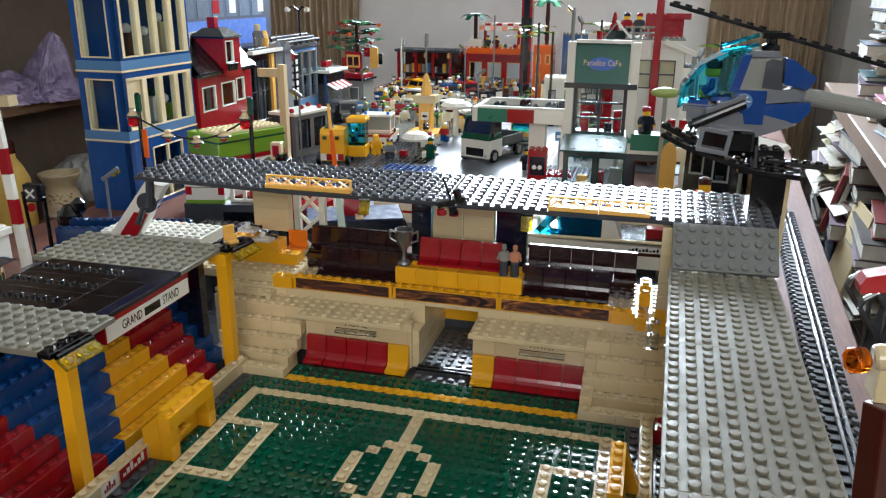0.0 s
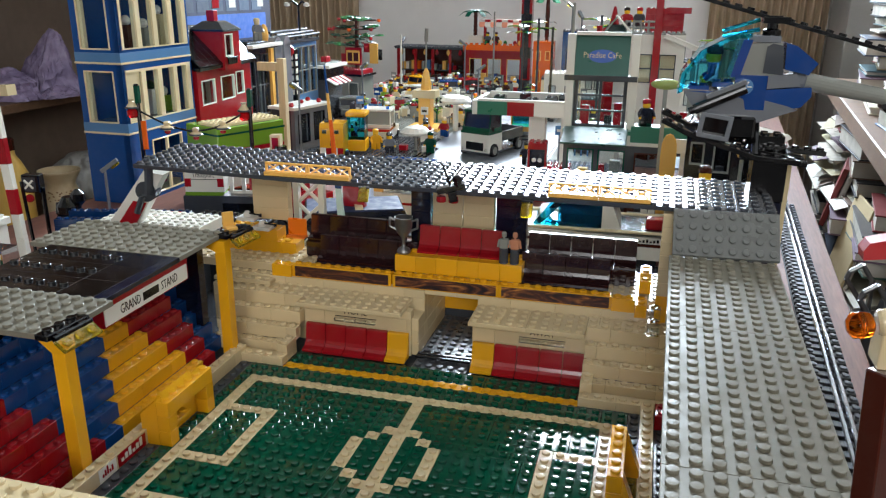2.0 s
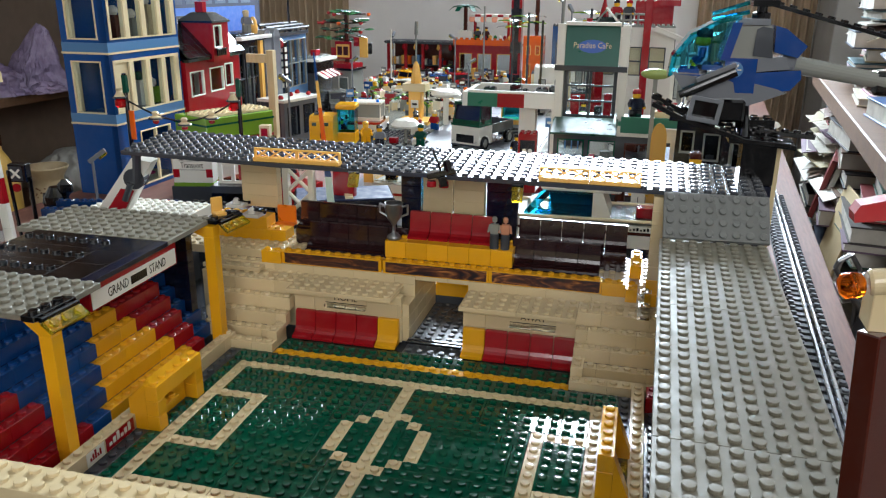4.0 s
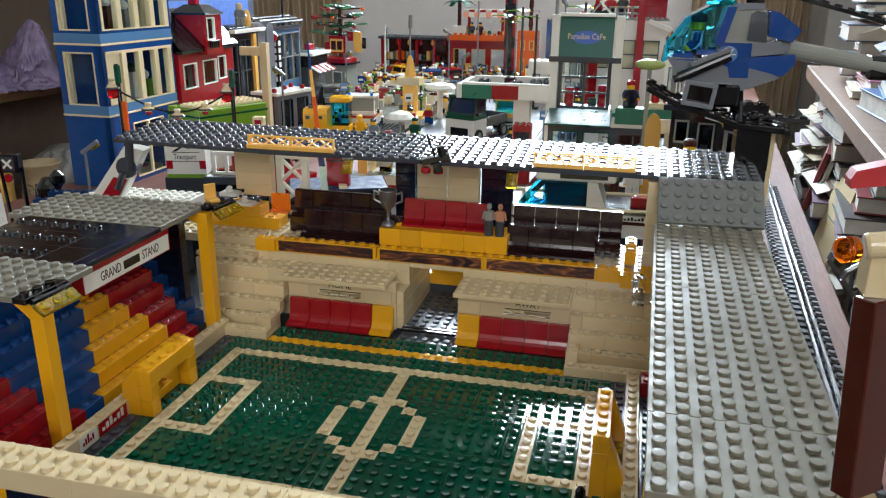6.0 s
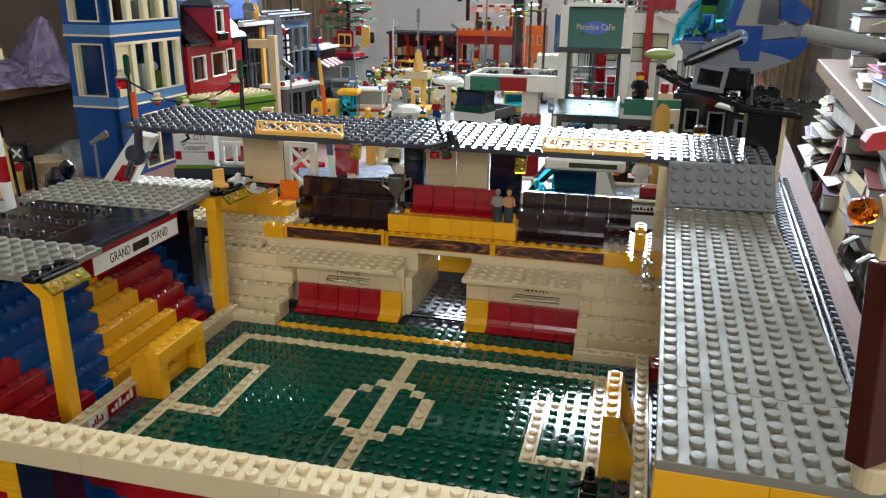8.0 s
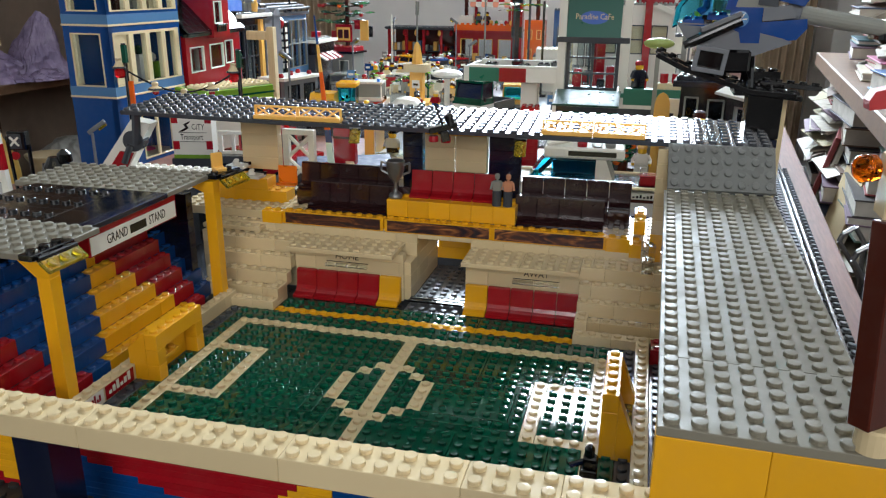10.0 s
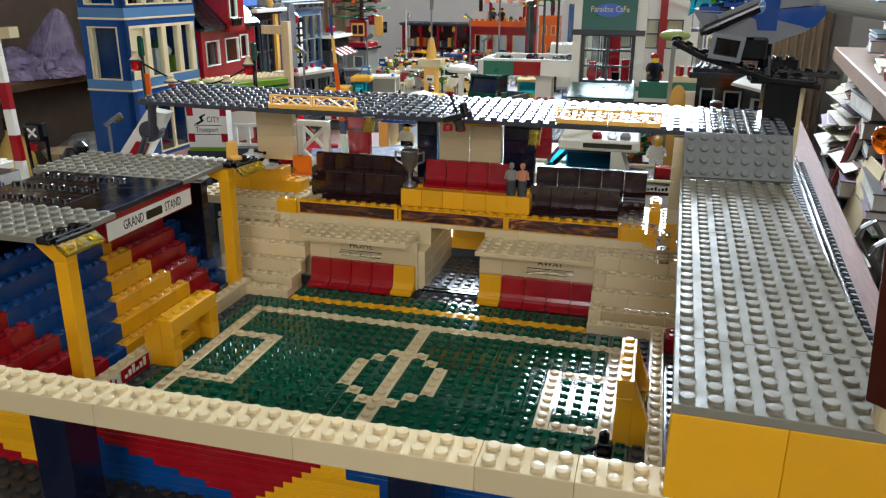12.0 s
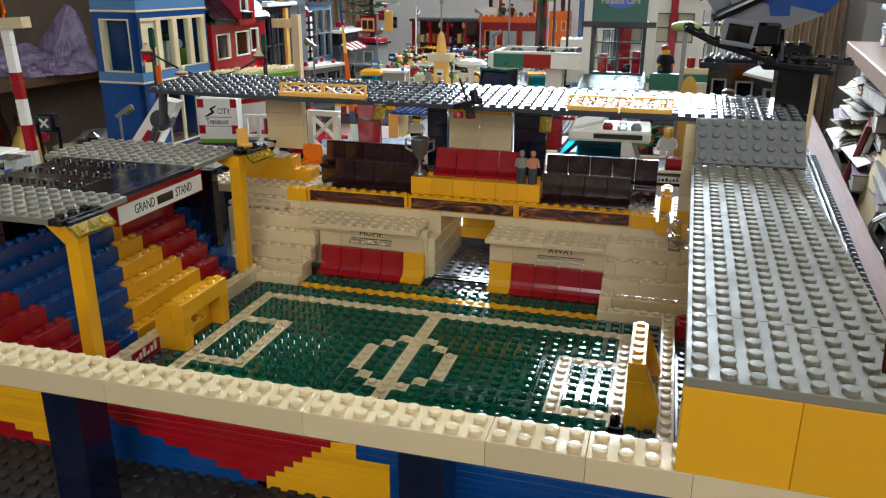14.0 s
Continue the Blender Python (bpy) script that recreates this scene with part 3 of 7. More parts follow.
lego(kerb2, RED, 34.0, 0, -0.4, 1, 2, 4)

# posts of the left stand with flared heads
for x, y in ((-4.1, -17.5), (-3.5, 1.5)):
    p = thing("roof_post", "tall yellow toy post with a flared head", "toy post", (x, y, 0 if y < 0 else 0.8), group="roof posts")
    lego(p, YEL, 0, 0, 0, 1, 1, 24, False, "shaft")
    bm = bmesh.new()
    top = 11.35 if y < 0 else 10.55
    prism(bm, [(0.02, 9.6), (0.98, 9.6), (0.98, top), (-1.6, top), (-1.6, top - 0.35)], 0.02, 0.98)
    part("head", bm, YEL, p)

wroof = thing("stand_roof", "grey and black studded toy roof over seating steps", "toy roof")
for x0, w in ((-16.4, 6), (-10.4, 8)):
    lego(wroof, ROOF, x0, -19.2, 11.4, w, 6, 1, True, "roof_plate")
    lego(wroof, ROOF, x0 - 0.8, -4.1, 11.4, w, 7, 1, True, "roof_plate")
for j, kind in enumerate("tsttsttst"):
    y0 = -13.15 + j
    if kind == "s":
        lego(wroof, BLK, -15.1, y0, 11.4, 8, 1, 1, True, "roof_plate")
    else:
        lego(wroof, BLK, -15.1, y0, 11.4, 8, 1, 1, False, "roof_tile")
for j in range(3):
    lego(wroof, BLK, -7.1, -13.15 + 3 * j, 11.4, 3, 3, 1, False, "roof_tile")
lego(wroof, NAVY, -4.1, -13.15, 11.4, 1, 9, 1, False, "roof_tile")
# name board under the roof
board = thing("stand_sign", "white name board on red bricks under the roof", "toy sign", (-3.4, -13.2, 9.5))
bm = bmesh.new()
box(bm, -0.9, 0, 0.0, 0.0, 10.4, 1.85, 0.03)
part("backing", bm, RED, board)
bm = bmesh.new()
box(bm, 0.0, 0.1, 0.12, 0.05, 10.2, 1.38)
face = part("face", bm, WHT, board, "white printed face")
writing("GRAND", 1.0, BLK, face, (0.055, 2.95, 0.74), (90, 0, 90), width=2.3)
writing("STAND", 1.0, BLK, face, (0.055, 7.75, 0.74), (90, 0, 90), width=2.1)
bm = bmesh.new()
box(bm, 0.05, 4.4, 0.42, 0.065, 6.35, 1.06)
part("name_bar", bm, BLK, face)
# lamps on roof corners, yellow chair on the far one
def edge_lamp(x, y, z, rz):
    """A long black hinge on the roof's edge with a clear yellow bar hanging from it."""
    t = thing("lamp", "clear yellow toy lamp bar under a black hinge", "toy lamp", (x, y, z), rz, "yellow lamps")
    bm = bmesh.new()
    box(bm, -0.5, 0, 0, 0.5, 3.6, 0.4, 0.05)
    for k in range(3):
        lathe(bm, STUD, 14, (-0.05, 0.6 + 1.0 * k, 0.4))
    box(bm, 0.3, 0.7, -0.1, 0.8, 1.2, 0.35, 0.06)
    box(bm, 0.3, 2.5, -0.1, 0.8, 3.0, 0.35, 0.06)
    rod(bm, (0.7, 0.3, 0.1), (0.7, 3.4, 0.1), 0.2, 10)
    part("hinge", bm, BLK, t)
    bm = bmesh.new()
    box(bm, 0.0, 0.2, -0.2, 1.0, 3.5, 0.12, 0.08)
    for k in range(3):
        lathe(bm, STUD, 12, (0.5, 0.75 + 1.05 * k, 0.12))
    part("lens", bm, LEMON, t, "clear yellow lens", (0.75, 0, 0.0), (0, 38, 0))


edge_lamp(-2.9, -19.4, 11.45, -3)
edge_lamp(-2.9, 1.9, 11.45, -6)
bm = bmesh.new()
box(bm, 0, 0, 0, 1.0, 0.25, 1.5, 0.06)
box(bm, 0, -0.9, 0, 1.0, 0.1, 0.3, 0.06)
tagged(part("toy_chair", bm, OCH, None, at=(-3.6, 3.4, 11.85), rot=(0, 0, 50)), "small light orange toy chair on the roof post", "toy chair")

# ---- goals ----
goal = thing("goal", "yellow toy football goal of bricks", "toy goal", (-1, -12, 0), group="goals")
lego(goal, YEL, 0, 0, 2.4, 1, 6, 3, name="crossbar")
for y0 in (0, 5):
    for k in range(2):
        lego(goal, YEL, 0, y0, H * k, 1, 1, 3, False, "goal_post")
    bm = bmesh.new()
    prism(bm, [(-1.4, 0), (-0.01, 0), (-0.01, 3.58), (-0.1, 3.58), (-1.4, 2.4)], y0 + 0.02, y0 + 0.98)
    part("side", bm, YEL, goal)
for a, b, z0, z1 in ((1.0, 5.0, 0.0, 1.7), (2.3, 5.0, 1.7, 2.4), (1.0, 5.0, 2.4, 3.5)):
    bm = bmesh.new()
    box(bm, -0.6, a, z0, -0.06, b, z1, 0.02)
    part("back_panel", bm, YEL, goal)
bm = bmesh.new()
box(bm, -0.06, 1.02, 1.2, 0.8, 3.0, 1.5, 0.03)
for y0 in (1, 2):
    lathe(bm, STUD, 14, (0.38, y0 + 0.5, 1.5))
part("ledge", bm, YEL, goal)
goal = thing("goal", "solid yellow toy football goal with sloping back", "toy goal", (31, -13.6, 0), group="goals")
lego(goal, YEL, 0, 0, 3.2, 1, 6, 3, name="crossbar")
lego(goal, YEL, 0, 0, 0, 1, 6, 8, False, "goal_front")
bm = bmesh.new()
prism(bm, [(1.0, 0), (2.0, 0), (2.0, 1.6), (1.0, 4.2)], 0.02, 0.98)
part("side", bm, YEL, goal)
bm = bmesh.new()
prism(bm, [(1.0, 0), (2.0, 0), (2.0, 1.6), (1.0, 4.2)], 5.02, 5.98)
part("side", bm, YEL, goal)
bm = bmesh.new()
box(bm, 1.0, 1, 0, 1.9, 5, 1.2, 0.04)
studs_on(bm, 1, 1, 1.2)
part("back_bar", bm, LEMON, goal, "clear yellow back")

# black figure at the corner of the pitch
bm = bmesh.new()
box(bm, -0.5, -0.4, 0, 0.5, 0.4, 0.5, 0.06)
box(bm, -0.35, -0.3, 0.5, 0.5, 0.35, 1.3, 0.1)
lathe(bm, [(0.25, 1.25), (0.3, 1.4), (0.3, 1.8), (0.15, 2.0)], 12)
rod(bm, (-0.3, 0, 0.9), (-1.1, -0.2, 0.6), 0.18)
tagged(part("toy_camera", bm, BLK, None, at=(30.6, -15.8, 0.2)), "small glossy black toy camera by the corner flag", "toy camera")


# ---- builders for the town ----
def multi(name, pieces, label, category, at, rz=0, group=""):
    """One plain mesh of several colours."""
    bm, mats, start = bmesh.new(), [], 0
    for g, m in pieces:
        join(bm, g)
        bm.faces.ensure_lookup_table()
        for f in bm.faces[start:]:
            f.material_index = len(mats)
        start = len(bm.faces)
        mats.append(m)
    ob = part(name, bm, mats[0], None, at=at, rot=(0, 0, rz))
    for m in mats[1:]:
        ob.data.materials.append(m)
    return tagged(ob, label, category, group)


def figure(at, torso, legs, hair, rz=0, label="small toy figure standing in the street", face=None):
    """A brick-town figure: legs, torso, arms, round head and hair, 5 studs tall."""
    a = bmesh.new()
    for s in (-1, 1):
        box(a, s * 0.48 - 0.44, -0.3, 0, s * 0.48 + 0.44, 0.5, 1.3, 0.05)
    box(a, -0.92, -0.3, 1.3, 0.92, 0.4, 1.65, 0.05)
    b = bmesh.new()
    prism(b, [(-0.95, 1.65), (0.95, 1.65), (0.72, 3.1), (-0.72, 3.1)], -0.38, 0.42)
    for s in (-1, 1):
        rod(b, (s * 0.8, 0, 2.9), (s * 1.15, -0.1, 2.2), 0.26)
        rod(b, (s * 1.15, -0.1, 2.2), (s * 1.12, -0.6, 1.8), 0.23)
    c = bmesh.new()
    lathe(c, [(0.3, 3.1), (0.52, 3.15), (0.6, 3.3), (0.6, 4.0), (0.5, 4.2)], 14)
    for s in (-1, 1):
        lathe(c, [(0.2, 0), (0.2, 0.3)], 8, (s * 1.12, -0.65, 1.55))
    d = bmesh.new()
    lathe(d, [(0.64, 3.75), (0.68, 4.0), (0.6, 4.35), (0.3, 4.5)], 14, (0, 0.05, 0))
    return multi("toy_figure", [(a, legs), (b, torso), (c, face or SKIN), (d, hair)], label, "toy figure", at, rz, "toy figures")


def wheel(parent, x, y, z, r, w):
    """A tyre with its rim, axle along x."""
    bm = bmesh.new()
    lathe(bm, [(r * 0.6, -w / 2), (r * 0.95, -w / 2), (r, -w / 4), (r, w / 4), (r * 0.95, w / 2), (r * 0.6, w / 2)], 18)
    t = part("wheel", bm, BLK, parent, "black rubber wheel", (x, y, z), (0, 90, 0))
    bm = bmesh.new()
    lathe(bm, [(r * 0.58, -w / 2 - 0.03), (r * 0.3, -w / 2 - 0.05), (r * 0.3, w / 2 + 0.05), (r * 0.58, w / 2 + 0.03)], 12)
    part("rim", bm, LGR, t)


def vehicle(name, label, at, rz, w, l, body, cab, glass, cab_y=(0.5, 3.5), h=2.2, cab_h=3.0, bed=None, stripe=None, beacon=None):
    """A toy car or truck, its front towards -y: chassis, body, cab with screens, wheels, lamps."""
    t = thing(name, label, "toy vehicle", at, rz)
    bm = bmesh.new()
    box(bm, -w / 2, 0, 0.7, w / 2, l, 1.1, 0.05)
    part("chassis", bm, DGR, t)
    y0, y1 = cab_y
    bm = bmesh.new()
    box(bm, -w / 2, 0, 1.1, w / 2, y1 + 0.2 if bed else l, 1.1 + h * 0.5, 0.08)
    part("body", bm, body, t)
    zc = 1.1 + h * 0.5
    bm = bmesh.new()
    box(bm, -w / 2 + 0.1, y0, zc, w / 2 - 0.1, y1, zc + cab_h * 0.25, 0.05)
    for sx in (-1, 1):
        box(bm, sx * (w / 2 - 0.3) - 0.2, y1 - 0.4, zc, sx * (w / 2 - 0.3) + 0.2, y1, zc + cab_h - 0.4, 0.03)
        rod(bm, (sx * (w / 2 - 0.25), y0 + 0.1, zc + 0.5), (sx * (w / 2 - 0.35), y0 + 0.9, zc + cab_h - 0.5), 0.14, 6)
    part("cab", bm, cab, t)
    bm = bmesh.new()
    box(bm, -w / 2 + 0.1, y0 + 0.6, zc + cab_h - 0.5, w / 2 - 0.1, y1 + 0.1, zc + cab_h, 0.08)
    studs_on(bm, 1, 1, zc + cab_h)
    part("roof", bm, cab, t)
    bm = bmesh.new()
    box(bm, -w / 2 + 0.35, -0.06, 0, w / 2 - 0.35, 0.06, cab_h - 0.7, 0.02)
    part("windscreen", bm, glass, t, at=(0, y0 + 0.25, zc + 0.45), rot=(-18, 0, 0))
    for sx in (-1, 1):
        bm = bmesh.new()
        box(bm, sx * (w / 2 - 0.25) - 0.06, y0 + 0.7, zc + 0.7, sx * (w / 2 - 0.25) + 0.06, y1 - 0.4, zc + cab_h - 0.5)
        part("side_window", bm, glass, t)
        bm = bmesh.new()
        lathe(bm, [(0.28, 0), (0.26, 0.2)], 10)
        part("headlight", bm, CLEAR, t, at=(sx * (w / 2 - 0.7), 0, 1.7), rot=(90, 0, 0))
        bm = bmesh.new()
        rod(bm, (sx * w / 2, y0 + 0.4, zc + 1.0), (sx * (w / 2 + 0.7), y0 + 0.2, zc + 1.2), 0.1, 6)
        box(bm, sx * (w / 2 + 0.7) - 0.25, y0, zc + 0.8, sx * (w / 2 + 0.7) + 0.25, y0 + 0.2, zc + 1.7, 0.04)
        part("mirror", bm, BLK, t)
        for y in (1.9, l - 2.0):
            r = 1.45 if bed else 1.0
            wheel(t, sx * (w / 2 - 0.1), y, r, r, 0.9)
    bm = bmesh.new()
    box(bm, -w / 2 + 1.3, -0.06, 1.5, w / 2 - 1.3, 0.02, max(1.9, 0.4 + h * 0.36))
    part("grille", bm, BLK, t)
    if stripe:
        bm = bmesh.new()
        box(bm, -w / 2 - 0.03, -0.04, zc - 0.1, w / 2 + 0.03, y1, zc + 0.45, 0.03)
        part("stripe", bm, stripe, t)
    if bed:
        bm = bmesh.new()
        zb = min(zc, 2.9)
        box(bm, -w / 2, y1 + 0.4, zb, w / 2, l, zb + 0.5, 0.05)
        for x0 in (-w / 2, w / 2 - 0.35):
            box(bm, x0, y1 + 0.4, zb, x0 + 0.35, l, zb + 2.0, 0.03)
        box(bm, -w / 2 + 0.35, l - 0.35, zb, w / 2 - 0.35, l, zb + 2.0, 0.03)
        part("cargo_bed", bm, bed, t)
    if beacon:
        for sx in (-1, 1):
            bm = bmesh.new()
            lathe(bm, [(0.35, 0), (0.35, 0.5), (0.25, 0.6)], 10, (sx * (w / 2 - 1), y0 + 1.5, zc + cab_h))
            part("beacon", bm, beacon, t)
    return t


def facade(parent, material, length, z0, z1, openings, at, rz, thick=1.0, frame=None, name="wall"):
    """A wall with real openings (x0, x1, za, zb, columns, rows), each with a frame and panes."""
    bm = bmesh.new()
    xs = sorted({0.0, float(length), *[o[0] for o in openings], *[o[1] for o in openings]})
    zs = sorted({float(z0), float(z1), *[o[2] for o in openings], *[o[3] for o in openings]})
    corner = {(i, k): bm.verts.new((x, 0, z)) for i, x in enumerate(xs) for k, z in enumerate(zs)}
    for i in range(len(xs) - 1):
        for k in range(len(zs) - 1):
            cx, cz = (xs[i] + xs[i + 1]) / 2, (zs[k] + zs[k + 1]) / 2
            if not any(o[0] < cx < o[1] and o[2] < cz < o[3] for o in openings):
                bm.faces.new((corner[i, k], corner[i + 1, k], corner[i + 1, k + 1], corner[i, k + 1]))
    bmesh.ops.delete(bm, geom=[v for v in bm.verts if not v.link_faces], context="VERTS")
    ret = bmesh.ops.extrude_face_region(bm, geom=bm.faces[:])
    for v in [e for e in ret["geom"] if isinstance(e, bmesh.types.BMVert)]:
        v.co.y += thick
    bmesh.ops.recalc_face_normals(bm, faces=bm.faces[:])
    wall = part(name, bm, material, parent, at=at, rot=(0, 0, rz))
    for x0, x1, za, zb, nx, nz in openings:
        bm = bmesh.new()
        e = 0.22
        for b in ((x0, za, x1, za + e), (x0, zb - e, x1, zb), (x0, za + e, x0 + e, zb - e), (x1 - e, za + e, x1, zb - e)):
            box(bm, b[0], -0.12, b[1], b[2], 0.4, b[3], 0.02)
        for i in range(1, nx):
            c = x0 + (x1 - x0) * i / nx
            box(bm, c - 0.2, -0.1, za + e, c + 0.2, 0.38, zb - e)
        for i in range(1, nz):
            c = za + (zb - za) * i / nz
            box(bm, x0 + e, -0.08, c - 0.14, x1 - e, 0.36, c + 0.14)
        win = part("window", bm, frame or WHT, wall)
        bm = bmesh.new()
        box(bm, x0 + 0.1, 0.12, za + 0.1, x1 - 0.1, 0.2, zb - 0.1)
        part("pane", bm, GLASS, win).visible_shadow = False
    return wall


def bar(parent, material, x0, y0, z0, x1, y1, z1, name="trim", label="", bevel=0.03):
    bm = bmesh.new()
    box(bm, x0, y0, z0, x1, y1, z1, bevel)
    return part(name, bm, material, parent, label)


def loose(name, material, label, category, at, boxes=(), rods=(), lathes=(), rz=0, group="", bevel=0.05):
    """A small single-mesh thing from boxes, bars and turned shapes."""
    bm = bmesh.new()
    for b in boxes:
        box(bm, *b, bevel)
    for a, b, r in rods:
        rod(bm, a, b, r)
    for prof, c in lathes:
        lathe(bm, prof, 16, c)
    return tagged(part(name, bm, material, None, at=at, rot=(0, 0, rz)), label, category, group)


def street_lamp(x, y, h, rz=0, m=None):
    t = thing("street_lamp", "grey toy street lamp with a clear yellow light", "toy lamp", (x, y, Z0), rz, "street lamps")
    bm = bmesh.new()
    lathe(bm, [(0.5, 0), (0.5, 0.4), (0.22, 0.5), (0.2, h - 0.6)], 10)
    part("pole", bm, m or MGR, t)
    bm = bmesh.new()
    box(bm, -0.4, -0.4, 0, 0.4, 2.4, 0.6, 0.08)
    part("arm", bm, m or MGR, t, at=(0, 0, h - 0.6), rot=(35, 0, 0))
    bm = bmesh.new()
    box(bm, -0.35, 1.0, -0.35, 0.35, 2.3, 0.0, 0.05)
    part("light", bm, LEMON, t, "clear yellow light", (0, 0, h - 0.6), (35, 0, 0))


# ---- roads and plates of the town ----
road = thing("toy_road", "smooth grey toy road plates with pale edges", "toy road", (0, 0, Z0))
for i in range(7):
    bm = bmesh.new()
    box(bm, -14, 44 + 30 * i, 0.0, 12, 73.95 + 30 * i, 0.25, 0.04)
    part("road_plate", bm, ROAD, road)
lot = thing("town_plate", "dark studded base plates under the toy town", "base plate")
for x0, y0, m in ((-30, 84, DGR), (-30, 100, DGR), (-46, 84, DGR), (-46, 116, DGR), (-30, 116, LGR), (12.5, 84, MGR), (-30, 132, LGR), (-46, 132, LGR)):
    lego(lot, m, x0, y0, Z0, 16, 16, 1, sides=8)
for i in range(7):
    for j in range(4):
        bm = bmesh.new()
        box(bm, -56.5 + 16.1 * i, 148 + 28.1 * j, Z0, -40.5 + 16.1 * i, 176 + 28.1 * j, Z0 + 0.3, 0.04)
        part("flat_plate", bm, LGR if (i + j) % 3 else ROAD, lot)
for i in range(3):
    bm = bmesh.new()
    box(bm, 12.6 + 14.5 * i, 100, Z0, 27 + 14.5 * i, 147.9, Z0 + 0.3, 0.04)
    part("flat_plate", bm, ROAD if i % 2 else LGR, lot)
lego(lot, DGR, -40, 20, Z0, 22, 22, 1, sides=8)
lego(lot, BLU, -46, 28, Z0, 16, 16, 1, sides=8)


# ---- blue house ----
HOUSE = plastic("house blue plastic", 14, 68, 132)
house = thing("blue_house", "tall blue toy house with cream trimmed windows", "toy house", (-45.6, 48.3, Z0), -1)
LB, DB = 8.0, 18.3
for z0, z1, wz0, wz1 in ((0, 11.0, 0.6, 9.4), (11.8, 21.6, 12.7, 20.6), (23.2, 34.0, 23.7, 33.0)):
    facade(house, HOUSE, LB, z0, z1, [(1.2, 6.5, wz0, wz1, 1, 1)] if z0 else [], (-LB, 0, 0), 0, 1.0, CREAM)
    facade(house, HOUSE, DB, z0, z1, [(0.7, 17.7, wz0, wz1, 4, 1)] if z0 else [(5.4, 13.6, 0.6, 9.4, 2, 1)], (0, 0, 0), 90, 1.0, CREAM)
    bar(house, HOUSE, -LB, 1, z0, -LB + 1, DB, z1, "wall", bevel=0)
    bar(house, HOUSE, -LB + 1, DB - 1, z0, -1, DB, z1, "wall", bevel=0)
    bar(house, TAN, -LB + 1.05, 1.05, z0, -1.05, DB - 1.05, z0 + 0.3, "floor_slab", bevel=0)
    if z0:
        bar(house, CREAM, -0.3, 1.0, wz0 + 0.2, -0.1, 4.2 if z0 < 20 else 1.5, wz1 - 0.2, "blind", "cream panel behind the first pane")
        for y0 in (4.4, 8.6, 12.8, 16.5):
            bar(house, CREAM, -0.8, y0, wz0 + 0.2, 0.16, y0 + 1.1, wz1 - 0.2, "window_column", "cream column between panes")
        bar(house, CREAM, -LB + 1.3, 0.25, wz0 + 0.2, -LB + 1.9, 0.95, wz1 - 0.2, "reveal", "cream window reveal")
        bar(house, MBLU, -LB + 4.6, 2.2, wz0, -LB + 5.4, 3.0, wz1, "inner_pillar", "mid blue inner pillar")
        for y0, y1 in ((0.7, 9.2), (9.2, 17.7)):
            bar(house, CREAM, -0.2, y0, wz1 - 0.35, 0.14, y1, wz1 + 0.1, "lintel", bevel=0.02)
for z in (11.0, 21.6):
    bar(house, CREAM, -LB - 0.15, -0.15, z, 0.15, DB, z + 0.3, "stripe", "thin cream stripe")
    bar(house, MBLU, -LB - 0.06, -0.06, z + 0.3, 0.06, DB - 0.1, z + 1.7, "band", "mid blue band")
bar(house, CREAM, -LB - 0.1, -0.1, 34.0, 0.1, DB, 34.4, "stripe", "thin cream stripe")
bar(house, HOUSE, -LB, 0, 34.4, 0, DB, 35.6, "parapet")
for y0, z0, m, d, h in ((5.6, 12.1, RED, 2.0, 3.0), (10.2, 12.1, WHT, 2.4, 4.6), (14, 12.1, LIME, 1.6, 3.2), (5.8, 23.5, RBRN, 2.2, 3.6), (10, 23.5, LGR, 2.4, 3.0), (14.2, 23.5, TAN, 1.8, 5.0)):
    bar(house, m, -4.6, y0, z0, -2.6, y0 + d, z0 + h, "furniture", "toy furniture seen through the panes")
    bm = bmesh.new()
    lathe(bm, [(0.5, 0), (0.75, 0.4), (0.7, 1.0), (0.3, 1.4)], 12, (-3.6, y0 + d / 2, z0 + h))
    part("ornament", bm, WHT if m is not WHT else DGRN, house, "toy ornament seen through the panes")
street_lamp(-42.6, 38, 8.4, -60)

# ---- red house ----
red = thing("red_house", "red toy house with black slate roof and dormer", "toy house", (-44.9, 67.4, -2.14), 92)
red.scale = (1.045, 1.045, 1.045)
facade(red, RED, 19.5, 1.28, 19.6, [(1.2, 5.8, 13.5, 17.7, 1, 1), (7.9, 12.9, 13.6, 17.8, 1, 1), (13.5, 16.6, 14.0, 18.1, 1, 1)], (0, 0, 0), 0, 1.0)
bar(red, RED, 0, 1, 1.28, 1, 9, 19.6, "wall", bevel=0)
bar(red, RED, 18.5, 1, 1.28, 19.5, 9, 19.6, "wall", bevel=0)
bar(red, RED, 1, 8, 1.28, 18.5, 9, 19.6, "wall", bevel=0)
bar(red, TAN, 1, 1, 12, 18.5, 8, 12.4, "floor_slab", bevel=0)
bar(red, BLK, -0.5, -1.0, 19.4, 20.0, 0.3, 19.9, "gutter")
for j in range(6):
    for i in range(10):
        bm = bmesh.new()
        box(bm, -0.4 + 2.04 * i, 0, 0, 1.58 + 2.04 * i, 1.9, 0.28, 0.04)
        part("slate", bm, BLK, red, at=(0, -0.9 + 1.0 * j, 19.9 + 1.0 * j), rot=(42, 0, 0))
bm = bmesh.new()
prism(bm, [(0, 19.6), (9, 19.6), (7.6, 25.4), (5.4, 25.4)], -19.2, -0.3, Matrix.Rotation(math.radians(90), 4, "Z"))
part("roof_core", bm, BLK, red)
